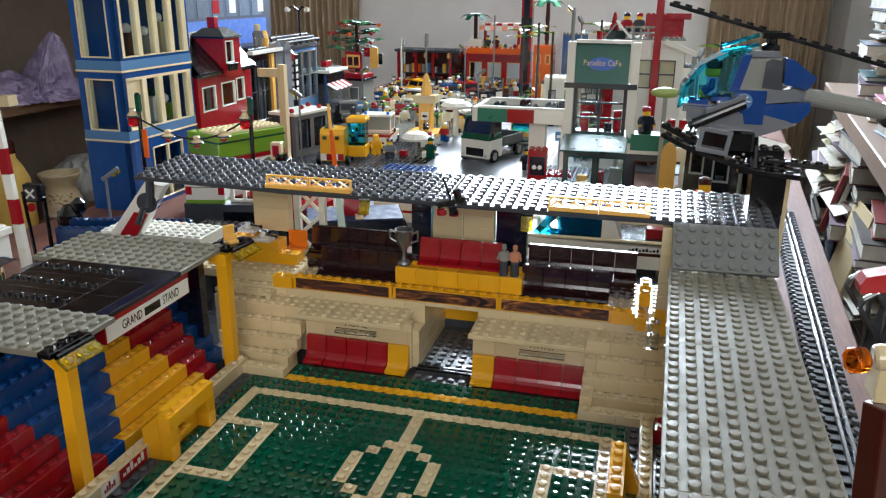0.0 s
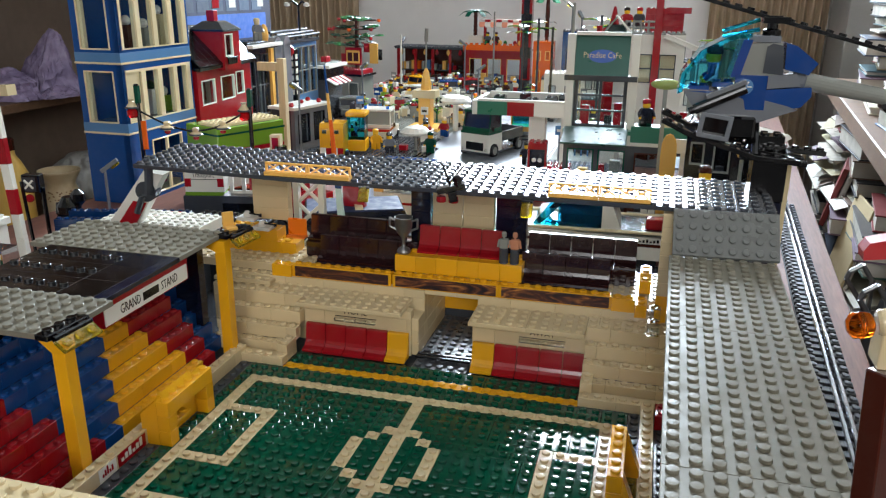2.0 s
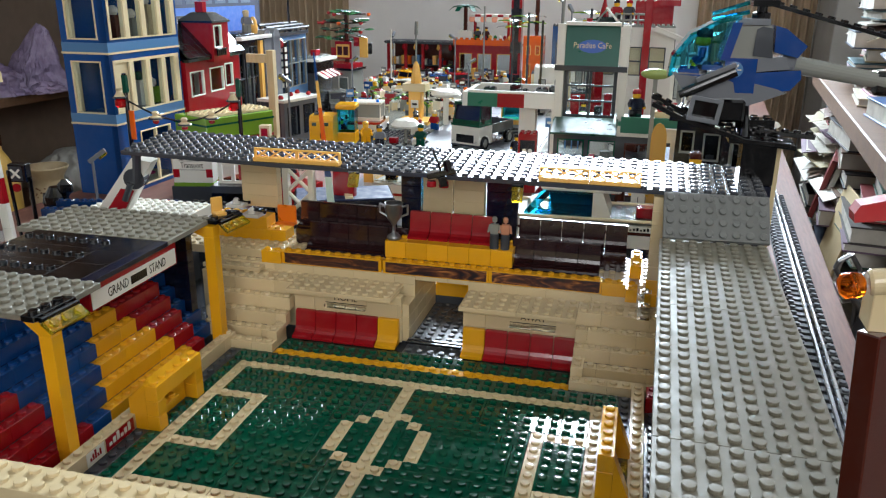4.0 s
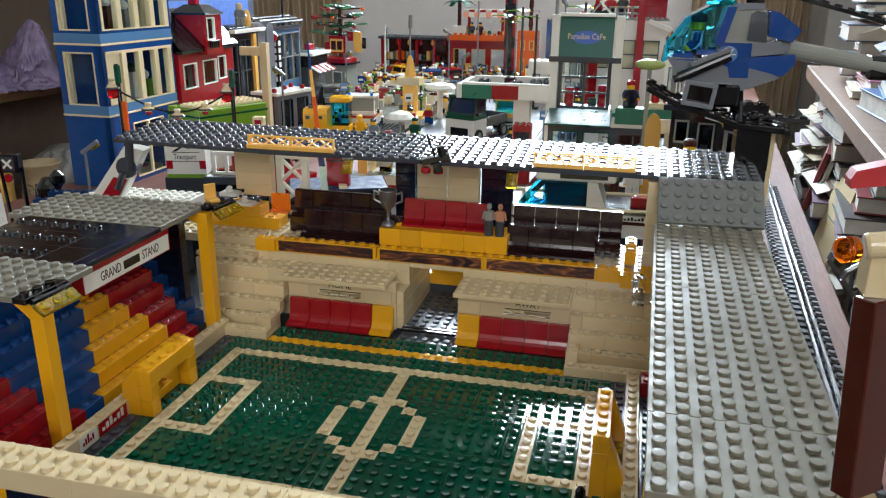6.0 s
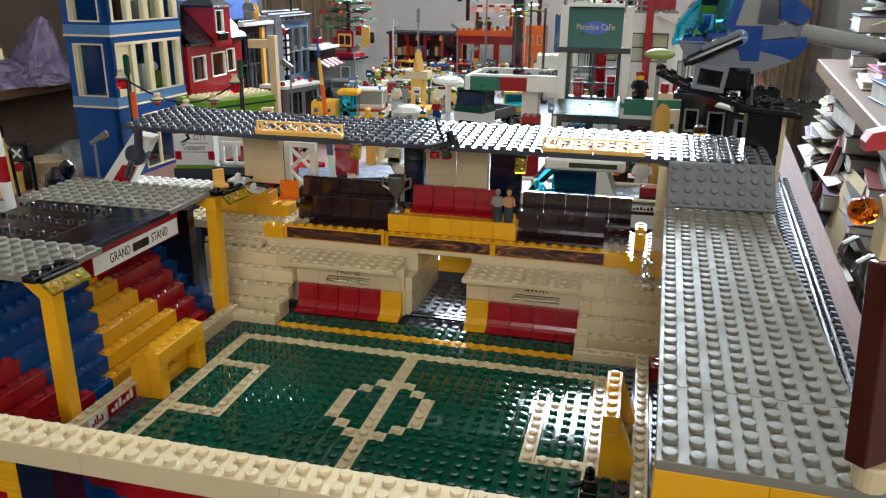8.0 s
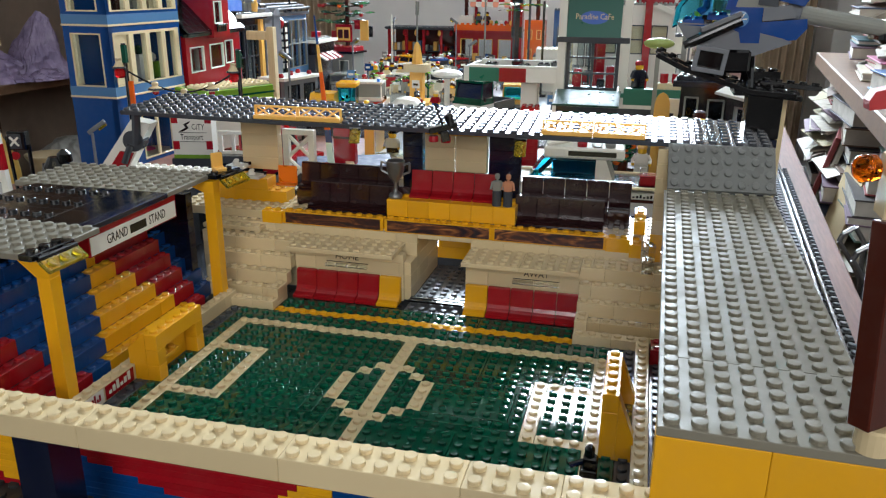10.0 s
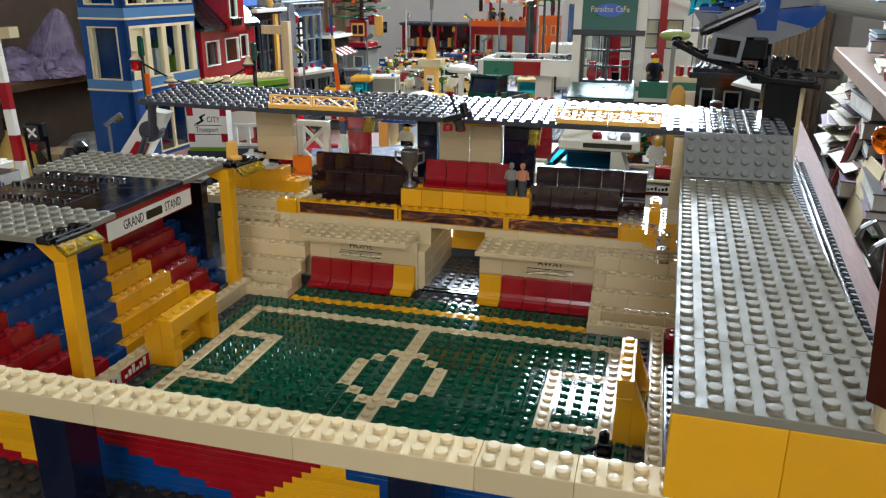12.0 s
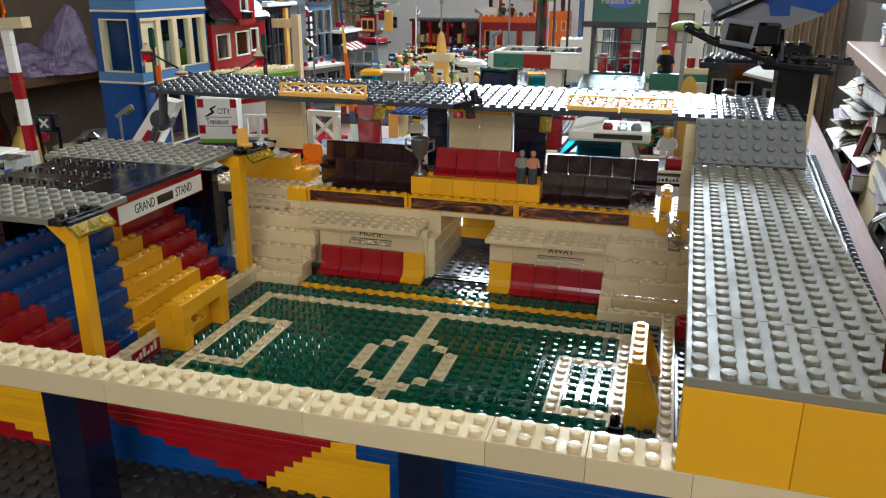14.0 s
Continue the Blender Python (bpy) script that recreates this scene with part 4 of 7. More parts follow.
facade(red, RED, 5.9, 18.9, 25.4, [(0.5, 3.3, 21.2, 25.0, 1, 1)], (7.3, -1.4, 0), 0, 0.6, WHT, "dormer_front")
for x in (7.3, 12.6):
    bar(red, RED, x, -0.78, 18.9, x + 0.6, 6.0, 25.4, "dormer_side", bevel=0)
for i in range(5):
    bar(red, BLK, 7.8 + 0.7 * i, -2.0, 19.9, 8.1 + 0.7 * i, -1.7, 21.0, "balcony_bar", bevel=0.02)
bar(red, BLK, 7.6, -2.05, 20.9, 11.2, -1.6, 21.15, "balcony_rail", bevel=0.02)
bm = bmesh.new()
lathe(bm, [(4.7, 25.4), (4.6, 25.7), (2.2, 27.0), (1.8, 27.1)], 4)
bm.transform(Matrix.Rotation(math.radians(45), 4, "Z"))
part("dormer_roof", bm, BLK, red, at=(10.25, 1.6, 0))
bar(red, RED, 9.8, 1.4, 26.4, 11.2, 2.8, 28.8, "chimney")
for k in range(3):
    bar(red, WHT if k else TAN, 3 + 5 * k, 4.5, 12.4, 4.6 + 5 * k, 6, 15.4 + 0.5 * k, "furniture", "toy furniture seen through the panes")

# ---- blue carton behind ----
carton = thing("product_carton", "large blue printed cardboard toy carton", "carton", (-62.6, 90, 0), 91)
bar(carton, surface("printed blue card", (8, 24, 52), (14, 38, 78), 30, 0.5, 0.02), 0, 0, -0.8, 43, 10, 41, "box", bevel=0.1)
bar(carton, plastic("bright blue print", 16, 84, 170, 0.5), -0.05, -0.06, 20.6, 40.05, 0.0, 26.2, "print", "bright blue printed band", 0)
for i in range(6):
    bar(carton, plastic("dark print %d" % i, 30 + 8 * i, 50 + 8 * i, 76 + 8 * i, 0.4), 2 + 6.2 * i, -0.07, 26.9, 6.8 + 6.2 * i, -0.01, 31.5 + i % 3, "print", bevel=0)
for x0, m in ((14.5, RED), (22, WHT), (36, WHT)):
    bar(carton, m, x0, -0.08, 27.6, x0 + 3, -0.015, 30.4, "print", bevel=0)

# ---- lime van and its neighbours ----
van = thing("lime_van", "lime green and white toy delivery van", "toy vehicle", (-31.4, 50, Z0), -24)
bar(van, LIME, -8.2, 0, 8.9, 0, 13, 12.5, "roof", bevel=0.2)
bar(van, GRN, -8.26, -0.06, 11.2, 0.06, 13.06, 11.5, "seam", "dark green seam", 0)
lego(van, CREAM, -5.6, 0.6, 12.46, 5, 12, 1, name="roof_plate")
bar(van, WHT, -8.0, 0.2, 1.5, -0.2, 12.8, 8.2, "body", bevel=0.1)
bar(van, RED, -8.1, 0.1, 8.2, -0.1, 12.9, 8.9, "stripe", "red stripe under the roof")
bar(van, LIME, -8.1, 0.1, 1.2, -0.1, 12.9, 1.9, "skirt")
for y in (2, 10):
    for x in (-7.9, -0.1):
        wheel(van, x, y, 1.0, 1.0, 0.8)
crate = thing("printed_crate", "small tan toy crate with a red printed front", "toy crate", (-23.8, 52, Z0), 10)
bar(crate, DGR, -1.2, -1, 0, 2.6, 2, 9.0, "base")
bar(crate, TAN, 0, 0, 9.0, 1.6, 1.4, 11.6, "box")
bar(crate, RED, 0.3, -0.06, 9.5, 1.3, 0.0, 11.2, "print", bevel=0)
bm = bmesh.new()
lathe(bm, [(0.9, 0), (1.0, 0.5), (0.9, 1.0)], 16, (1.6, 0.2, 9.0))
part("black_ring", bm, BLK, crate)
sign_van = thing("transport_kiosk", "white toy kiosk marked with transport lettering", "toy kiosk", (-33.2, 43, Z0 + 1.75), 14)
sign_van.scale = (0.77, 0.77, 0.77)
bar(sign_van, WHT, 0, 0, 2.6, 7.4, 3.4, 10.9, "body", bevel=0.08)
bar(sign_van, LIME, -0.05, -0.05, 2.6, 7.45, 5, 3.3, "skirt")
bar(sign_van, DGR, -0.4, -0.4, -2.27, 8, 5.4, 2.6, "base")
for x in (0, 6.2):
    for z in (4.3, 9.2):
        bar(sign_van, RED, x, -0.08, z, x + 1.2, 0.0, z + 1.6, "corner_block", bevel=0.02)
bm = bmesh.new()
prism(bm, [(1.2, 7.6), (2.6, 8.4), (2.2, 9.0), (3.6, 9.7), (3.4, 9.3), (2.8, 8.9), (3.2, 8.3), (2.0, 7.6)], -0.06, -0.01)
part("arrow_print", bm, BLK, sign_van)
writing("CITY", 1.5, BLK, sign_van, (4.9, -0.06, 8.5), (90, 0, 0), width=2.4)
writing("Transport", 1.5, BLK, sign_van, (3.6, -0.06, 6.6), (90, 0, 0), width=4.2)
for z in (5.7, 7.4):
    bar(sign_van, BLK, 1.2, -0.06, z, 6.4, -0.01, z + 0.1, "print_line", bevel=0)
fence = thing("white_fence", "white arched toy fence on a dark plate", "toy fence", (-23.2, 38, 4.2), 12)
bar(fence, DGR, -0.5, -1.5, 0.0, 6.5, 3, 1.0, "base_plate")
bar(fence, BLK, -0.5, -1.5, -5.0, 6.5, 3, 0.0, "base_block")
for i in range(4):
    bar(fence, WHT, 0.2 + 1.7 * i, 0, 1.0, 0.7 + 1.7 * i, 0.4, 3.8, "picket")
bar(fence, WHT, 0.2, 0, 3.6, 5.8, 0.4, 4.1, "rail")
bar(fence, WHT, 0.2, 0, 1.0, 5.8, 0.4, 1.4, "rail")

# string of lamps between two black poles
for x, y, h in ((-37.4, 40, 20), (-24.6, 48, 19)):
    t = thing("lamp_pole", "black toy pole with a red lantern", "toy lamp", (x, y, Z0), group="lantern poles")
    bm = bmesh.new()
    lathe(bm, [(0.3, 0), (0.3, h)], 10)
    part("pole", bm, BLK, t)
    bar(t, DGRN, -0.25, -0.3, h - 2.6, 0.4, 0.3, h - 0.2, "leaf_block")
    bm = bmesh.new()
    lathe(bm, [(0.5, 0), (0.75, 0.3), (0.75, 1.0), (0.35, 1.4)], 14, (-0.7, -0.4, h - 4.6))
    part("lantern", bm, plastic("clear red plastic", 200, 16, 24, 0.1, 0.03, 0.5), t, "clear red lantern")
    bm = bmesh.new()
    lathe(bm, [(0.9, 0), (0.6, 0.4), (0.3, 0.9), (0.45, 1.2)], 14, (-0.7, -0.4, h - 3.2))
    part("cap", bm, TAN, t)
    bm = bmesh.new()
    lathe(bm, [(0.95, 0), (1.0, 0.12), (0.9, 0.25)], 14, (-0.7, -0.4, h - 3.3))
    part("shade", bm, DGR, t)
    if x < -30:
        bar(t, ORG, 0.4, -0.4, h - 9, 1.1, -0.1, h - 5, "flag", "orange flag")
string = thing("lantern_chain", "black chain of small red lanterns", "toy lamp", (-37.4, 39.6, 15.8))
prev = None
for i in range(13):
    u = i / 12
    p = Vector((12.8 * u, 8 * u, -3.4 * math.sin(math.pi * u) * 0.9 - 0.6 * u))
    if prev is not None:
        bm = bmesh.new()
        rod(bm, prev, p, 0.14, 6)
        part("link", bm, BLK, string)
    prev = p
    if i in (3, 6, 9):
        bm = bmesh.new()
        lathe(bm, [(0.3, -0.9), (0.8, -0.5), (0.85, -0.3), (0.4, -0.1), (0.5, 0.3), (0.3, 0.5)], 14, p)
        part("lantern", bm, TAN, string)
        bm = bmesh.new()
        lathe(bm, [(0.95, -0.62), (1.05, -0.5), (0.9, -0.38)], 14, p)
        part("shade", bm, DGR, string)
        bm = bmesh.new()
        lathe(bm, [(0.2, -1.3), (0.45, -1.1), (0.4, -0.8)], 12, p)
        part("bulb", bm, RED, string)

# wooden gallows post, dark shop fronts
loose("wooden_post", surface("pale wood", (196, 172, 128), (214, 192, 150), 30, 0.7, 0.2, 0.0006, (10, 10, 1)), "pale wooden post with a short side arm", "post", (-37.4, 85, Z0), boxes=((-0.7, -0.7, 0, 0.7, 0.7, 20), (-5, -0.5, 17.6, -0.7, 0.5, 19.2)))
street_lamp(-34.6, 86, 14.5, 150)
bank = thing("shop_front", "dark glazed toy shop with grey arches", "toy shop", (-48, 88, Z0), 91)
facade(bank, NAVY, 14, 0, 20.8, [(0.8, 6.4, 7, 19.6, 2, 2), (7.2, 12.6, 7, 19.6, 2, 2)], (0, 0, 0), 0, 1.0, DGR)
bar(bank, DGR, 0, 6, 0, 14, 7, 20.8, "wall", bevel=0)
bar(bank, DGR, 0, 1, 0, 1, 6, 20.8, "wall", bevel=0)
bar(bank, BLK, -0.5, -1.4, 20.8, 14.6, 7.5, 21.7, "cornice")
bar(bank, WHT, 1.0, -2.6, 21.2, 14.8, -1.3, 21.9, "ledge", "white ledge")
lego(bank, BLK, 4, 0, 21.7, 8, 5, 1, name="roof_plate", sides=8)
bar(bank, OCH, 13.0, -0.6, 0, 14.4, 0.4, 20.6, "pilaster", "light orange pilaster")
for x in (16.4, 21.0):
    bm = bmesh.new()
    lathe(bm, [(1.7, 0), (1.7, 3.0)], 20)
    part("arch", bm, MGR, bank, at=(x, -0.8, 21.0), rot=(-90, 0, 0))
    bar(bank, MGR, x - 1.7, -0.8, 0, x + 1.7, 2.2, 21.0, "arch_leg")
bar(bank, RED, 22.6, -1.0, 18.0, 24.6, 1.0, 20.6, "red_dome", bevel=0.7)
figure((-49.0, 98.2, 21.5), MGR, LGR, TAN, 60, "pale toy figure on the shop roof", TAN)
loose("yellow_wing", OCH, "curved yellow toy piece on the shop roof", "toy piece", (-49, 101.2, 21.2), lathes=(([(0.7, 0), (0.9, 1.2), (0.7, 2.6), (0.3, 3.4)], (0, 0, 0)),))
shop = thing("glass_shop", "blue glazed toy shop with a white striped awning", "toy shop", (-49.8, 110.6, Z0), 91)
facade(shop, MBLU, 20, 0, 20.6, [(6.4, 10.4, 8.5, 19.6, 1, 2), (10.9, 14.9, 8.5, 19.6, 1, 2), (15.4, 19.4, 8.5, 19.6, 1, 2)], (0, 0, 0), 0, 1.0, LGR)
bar(shop, LGR, 0, 6, 0, 20, 7, 20.6, "back", bevel=0)
bar(shop, DGR, -0.4, -0.6, 20.6, 20.4, 7, 21.4, "cornice")
for k in range(3):
    bm = bmesh.new()
    rod(bm, (-0.4, -0.6 + 1.6 * k, 22.2 + 0.5 * k), (20.4, -0.6 + 1.6 * k, 22.2 + 0.5 * k), 0.3)
    for x in (0.4, 6.8, 13.2, 19.6):
        rod(bm, (x, -0.6 + 1.6 * k, 21.3), (x, -0.6 + 1.6 * k, 22.3 + 0.5 * k), 0.2)
    part("roof_rail", bm, DULL, shop)
bar(shop, BLK, 3.4, -1.4, 0, 5.6, 0.0, 19.4, "sign_post")
for i in range(6):
    bar(shop, WHT, 3.9, -1.46, 9.2 + 1.6 * i, 5.1, -1.4, 10.3 + 1.6 * i, "sign_bar", bevel=0)
    bar(shop, WHT, 3.34, -1.1, 9.2 + 1.6 * i, 3.4, -0.3, 10.3 + 1.6 * i, "sign_bar", bevel=0)
mastl = thing("roof_lamp", "black toy lamp post with two white lamp heads", "toy lamp", (-51.6, 124.4, 20.6))
bm = bmesh.new()
lathe(bm, [(0.6, 0), (0.6, 0.4), (0.28, 0.5), (0.25, 7.6)], 10)
part("pole", bm, BLK, mastl)
for s in (-1, 1):
    bm = bmesh.new()
    rod(bm, (0, 0, 7.3), (1.2 * s, -0.6, 8.4), 0.22, 8)
    rod(bm, (1.2 * s, -0.6, 8.4), (2.4 * s, -1.0, 7.8), 0.2, 8)
    part("arm", bm, BLK, mastl)
    bm = bmesh.new()
    lathe(bm, [(0.3, -0.5), (0.75, -0.2), (0.6, 0.4), (0.2, 0.6)], 12, (2.5 * s, -1.0, 7.6))
    part("lamp_head", bm, WHT, mastl)
annex = thing("striped_stall", "dark toy stall with a white ledge and striped awning", "toy stall", (-48.6, 131.2, Z0), 91)
bar(annex, DGR, 0, 0, 0, 12, 6, 10.8, "body", bevel=0.05)
bar(annex, BLK, -0.2, -0.6, 10.8, 12.2, 6.2, 13.6, "band")
bar(annex, WHT, -0.5, -1.6, 13.6, 12.5, 6.4, 14.3, "ledge", "white ledge")
lego(annex, LGR, 1, 0, 14.3, 10, 4, 1, name="roof_plate", sides=8)
bar(annex, RED, 4, 1, 14.7, 7, 2.4, 16.2, "roof_block")
for i in range(8):
    bm = bmesh.new()
    box(bm, 0, -3.4, 0, 1.5, 0, 0.3, 0.03)
    part("awning_strip", bm, RED if i % 2 else WHT, annex, at=(1.5 * i, -0.1, 11.0), rot=(28, 0, 0))
shed = thing("grey_shed", "grey toy shed with white roof and red knobs", "toy shed", (-38.6, 92, Z0), -14)
facade(shed, MGR, 11, 0, 9.0, [(1.0, 4.8, 2, 8, 1, 1), (6.2, 10, 2, 8, 1, 1)], (0, 0, 0), 90, 1.0, NAVY)
bar(shed, DGR, -6, 0, 0, -1, 11, 9.0, "body", bevel=0)
bar(shed, WHT, -6.5, -0.6, 9.0, 0.5, 11.6, 9.6, "roof")
for x, y in ((-1.2, 0.6), (-5, 3), (-1.0, 9.5), (-4.4, 10), (-3, 6)):
    bm = bmesh.new()
    lathe(bm, [(0.4, 0), (0.6, 0.3), (0.35, 0.8)], 12, (x, y, 9.6))
    part("knob", bm, RED, shed)

# ---- kiosk with the tree behind ----
kiosk = thing("red_kiosk", "grey toy kiosk with red roof and yellow sign", "toy kiosk", (-59.5, 162, Z0), -6)
facade(kiosk, LGR, 9.5, 0, 8.6, [(5.4, 8.6, 0.5, 6.8, 1, 1)], (0, 0, 0), 0, 1.0)
bar(kiosk, LGR, 0, 1, 0, 9.5, 8, 8.6, "body", bevel=0)
bar(kiosk, BLK, -0.5, -0.6, 8.6, 10.4, 8.4, 9.2, "roof_edge")
lego(kiosk, RED, -0.3, -0.4, 9.2, 10, 8, 3, name="roof")
bar(kiosk, RED, 5.2, -1.1, 12, 10.2, -0.5, 16.8, "sign_frame", "red sign frame")
bar(kiosk, OCH, 5.6, -1.2, 12.4, 9.8, -0.7, 16, "sign_board", "yellow sign board")
for x in (6.0, 7.9):
    bar(kiosk, RBRN, x, -1.25, 13, x + 1.5, -1.18, 15.4, "sign_print", bevel=0)
bar(kiosk, RED, 3.6, -0.6, 12, 5.0, 0.2, 15, "sign_post")
bar(kiosk, RED, 10.6, 0, 15.5, 13, 0.6, 18, "sign_post")
bar(kiosk, OCH, 12.6, -0.4, 12.5, 15.0, 0.2, 18, "side_sign")
bar(kiosk, BLK, 15.2, -0.2, 13.5, 16.2, 0.4, 16.5, "lantern")


LEAF = plastic("leaf green plastic", 36, 116, 60)


def brick_tree(x, y, h, spread):
    """A toy tree: a trunk of stacked round pieces and tiers of flat leaf plates with gaps."""
    t = thing("toy_tree", "green toy tree of flat leaf plates", "toy tree", (x, y, Z0), group="toy trees")
    bm = bmesh.new()
    lathe(bm, [(1.2, 0), (0.9, 1), (0.7, h * 0.6), (0.5, h)], 10)
    part("trunk", bm, RBRN, t)
    rnd = random.Random(int(x * 7 + y))
    for tier in range(4):
        z = h * (0.72 + 0.1 * tier)
        for k in range(13 if spread > 4 else 5):
            a = rnd.uniform(0, 6.28)
            r = spread * (1 - 0.2 * tier) * rnd.uniform(0.35, 1)
            bm = bmesh.new()
            for j in range(5):
                aa = j * 1.2566
                g = bmesh.new()
                lathe(g, [(0.6, -0.12), (0.75, 0), (0.5, 0.18)], 6, (0.85 * math.cos(aa), 0.85 * math.sin(aa), 0))
                join(bm, g)
            lathe(bm, STUD, 8, (0, 0, 0.15))
            part("leaf", bm, DGRN if (k + tier) % 3 else LEAF, t, at=(r * math.cos(a), r * math.sin(a), z + rnd.uniform(-0.5, 0.5)), rot=(rnd.uniform(-12, 12), rnd.uniform(-12, 12), 0))
        for k in range(5 if spread > 4 else 1):
            a = rnd.uniform(0, 6.28)
            bm = bmesh.new()
            rod(bm, (0, 0, z - 0.6), (spread * 0.8 * math.cos(a), spread * 0.8 * math.sin(a), z - 0.2), 0.22, 6)
            part("limb", bm, RBRN, t)
            bm = bmesh.new()
            lathe(bm, [(0.3, 0), (0.6, 0.4), (0.5, 0.9)], 8, (spread * 0.9 * math.cos(a), spread * 0.9 * math.sin(a), z - 0.8))
            part("fruit", bm, RED if k else ORG, t)


brick_tree(-53, 166, 24, 9)

# ---- street: machines, cars and figures ----
doz = thing("yellow_digger", "yellow toy digger with striped rear", "toy vehicle", (-29.0, 88, Z0), 10)
doz.scale = (0.88, 0.88, 0.88)
bm = bmesh.new()
prism(bm, [(0, 1.4), (6.4, 1.4), (6.4, 8.4), (0.8, 8.4), (0, 7.4)], -2.7, 2.7, Matrix.Rotation(math.radians(90), 4, "Z"))
part("body", bm, YEL, doz)
for x in (-1.6, 1.2):
    bar(doz, BLK, x - 0.5, -0.05, 6.2, x + 0.5, 0.02, 7.0, "grille_slot", bevel=0)
bar(doz, YEL, 2.2, 5.0, 9.2, 7.0, 10, 10.4, "cab_roof", bevel=0.3)
bar(doz, CYAN, 2.6, 5.2, 4.0, 6.6, 9.8, 9.2, "cab_glass", "clear cyan glass")
bar(doz, YEL, 2.4, 5.0, 1.4, 6.8, 10, 4.0, "cab_base", bevel=0.1)
for i in range(4):
    bar(doz, RED if i % 2 else WHT, -2.65 + 1.33 * i, -0.06, 1.5, -1.34 + 1.33 * i, 0.0, 3.0, "warning_stripe", bevel=0)
bar(doz, BLK, -0.3, -0.07, 3.4, 0.5, 0.0, 4.6, "print_mark", bevel=0)
for x in (-3.3, 3.3):
    wheel(doz, x, 1.4, 1.2, 1.2, 0.9)
    wheel(doz, x, 6.2, 1.2, 1.2, 0.9)
lego(doz, BLK, -2, 2, 8.3, 2, 2, 2)
vehicle("toy_car", "white toy police car with blue lamps", (-26.6, 106, Z0), 8, 7, 12, WHT, WHT, LGR, (2, 7.6), 4, 4.4, stripe=RED, beacon=plastic("clear blue plastic", 20, 110, 220, 0.1))
vehicle("toy_truck", "white and green toy truck with open bed", (-2.6, 100, Z0), -20, 6.8, 14, WHT, GRN, NAVY, (0.3, 5), 7.6, 4.6, bed=DGR, stripe=GRN)
vehicle("toy_truck", "yellow and cyan toy truck with striped bumper", (4.4, 118, Z0), 6, 6, 14, LGR, OCH, CYAN, (0.4, 5), 3, 4.2, bed=LGR)
vehicle("toy_car", "white toy car parked in the street", (-40, 172, Z0), -30, 6, 12, WHT, WHT, NAVY, (3, 8), 2.6, 2.6)
vehicle("toy_car", "small red toy car in the far street", (-24, 196, Z0), 40, 6, 11, RED, RED, NAVY, (3, 8), 2.6, 2.6)
vehicle("toy_car", "black and white toy car with open hood", (-22.5, 178, Z0), -50, 7, 12, WHT, BLK, NAVY, (3, 8), 2.6, 2.4)
ob = thing("toy_obelisk", "tan toy monument with a stepped spire", "toy monument", (-21, 128, Z0))
bar(ob, OCH, -4, -4, 0, 4, 4, 1.2, "step")
bar(ob, OCH, -1.5, -1.5, 1.2, 1.5, 1.5, 8, "shaft", bevel=0.1)
bar(ob, TAN, -2.8, -2.2, 8, 2.8, 2.2, 9.8, "platform")
bm = bmesh.new()
lathe(bm, [(1.35, 9.8), (1.2, 11.6), (0.75, 14), (0.2, 14.9)], 8)
part("spire", bm, OCH, ob)
bm = bmesh.new()
rod(bm, (0, 0, 14), (0, 0, 22), 0.22)
rod(bm, (0, 0, 21), (0.1, 0, 24), 0.45)
part("mast", bm, LGR, ob)
bm = bmesh.new()
lathe(bm, [(0.8, 0), (3.4, 0.5), (3.8, 1.0), (3.0, 1.8), (1.0, 2.2)], 18, (7.4, 0, 6.6))
part("dish", bm, WHT, ob, "round white dish")
bm = bmesh.new()
lathe(bm, [(0.7, 0), (0.7, 6.6)], 10, (7.4, 0, 0))
part("dish_post", bm, WHT, ob)
bench = thing("cafe_table", "white round toy table with red chairs", "toy table", (-15.5, 101, Z0))
bm = bmesh.new()
lathe(bm, [(3.0, 4.0), (3.2, 4.4), (2.2, 5.4), (0.5, 5.8)], 18)
part("parasol", bm, WHT, bench)
bm = bmesh.new()
rod(bm, (0, 0, 0), (0, 0, 4.2), 0.3)
part("pole", bm, LGR, bench)
for dx in (-2.6, 2.4):
    bar(bench, RED if dx < 0 else WHT, dx - 0.8, -1, 0, dx + 0.8, 0.6, 1.6, "chair")
lego(bench, BLK, -6, -6, 0, 10, 10, 1, name="plate", sides=8)
figs = [(-19.9, 96.8, MGR, NAVY, BLK, 20), (-52, 166, LIME, BLK, BLK, 0), (-46, 170, LIME, NAVY, YEL, 10), (-44, 180, BLK, BLK, RBRN, 30), (-40, 150, DGR, BLK, RBRN, 0), (-20.3, 212, RBRN, BLK, BLK, 0), (-13, 207, WHT, RED, WHT, 0), (-31, 104, RED, BLK, BLK, 60), (-24, 100, YEL, YEL, YEL, 40), (-12, 100, DGRN, GRN, DGRN, 0), (-35, 140, WHT, LGR, WHT, 0), (-26, 145, RED, NAVY, BLK, 10), (-14, 135, TAN, TAN, RBRN, -20), (9, 95, NAVY, BLK, BLK, 0), (-8, 150, LGR, BLU, BLK, 0), (-33, 125, TAN, RBRN, BLK, 70), (-29, 157, WHT, RED, RBRN, 20), (-17, 165, BLU, BLK, ORG, 5)]
for x, y, a, b, c, r in figs:
    figure((x, y, Z0 + 0.3), a, b, c, r)
street_lamp(-13, 150, 13, -70)
street_lamp(-44, 146, 13, -110)
street_lamp(-25, 185, 17, 90)
rnd = random.Random(5)


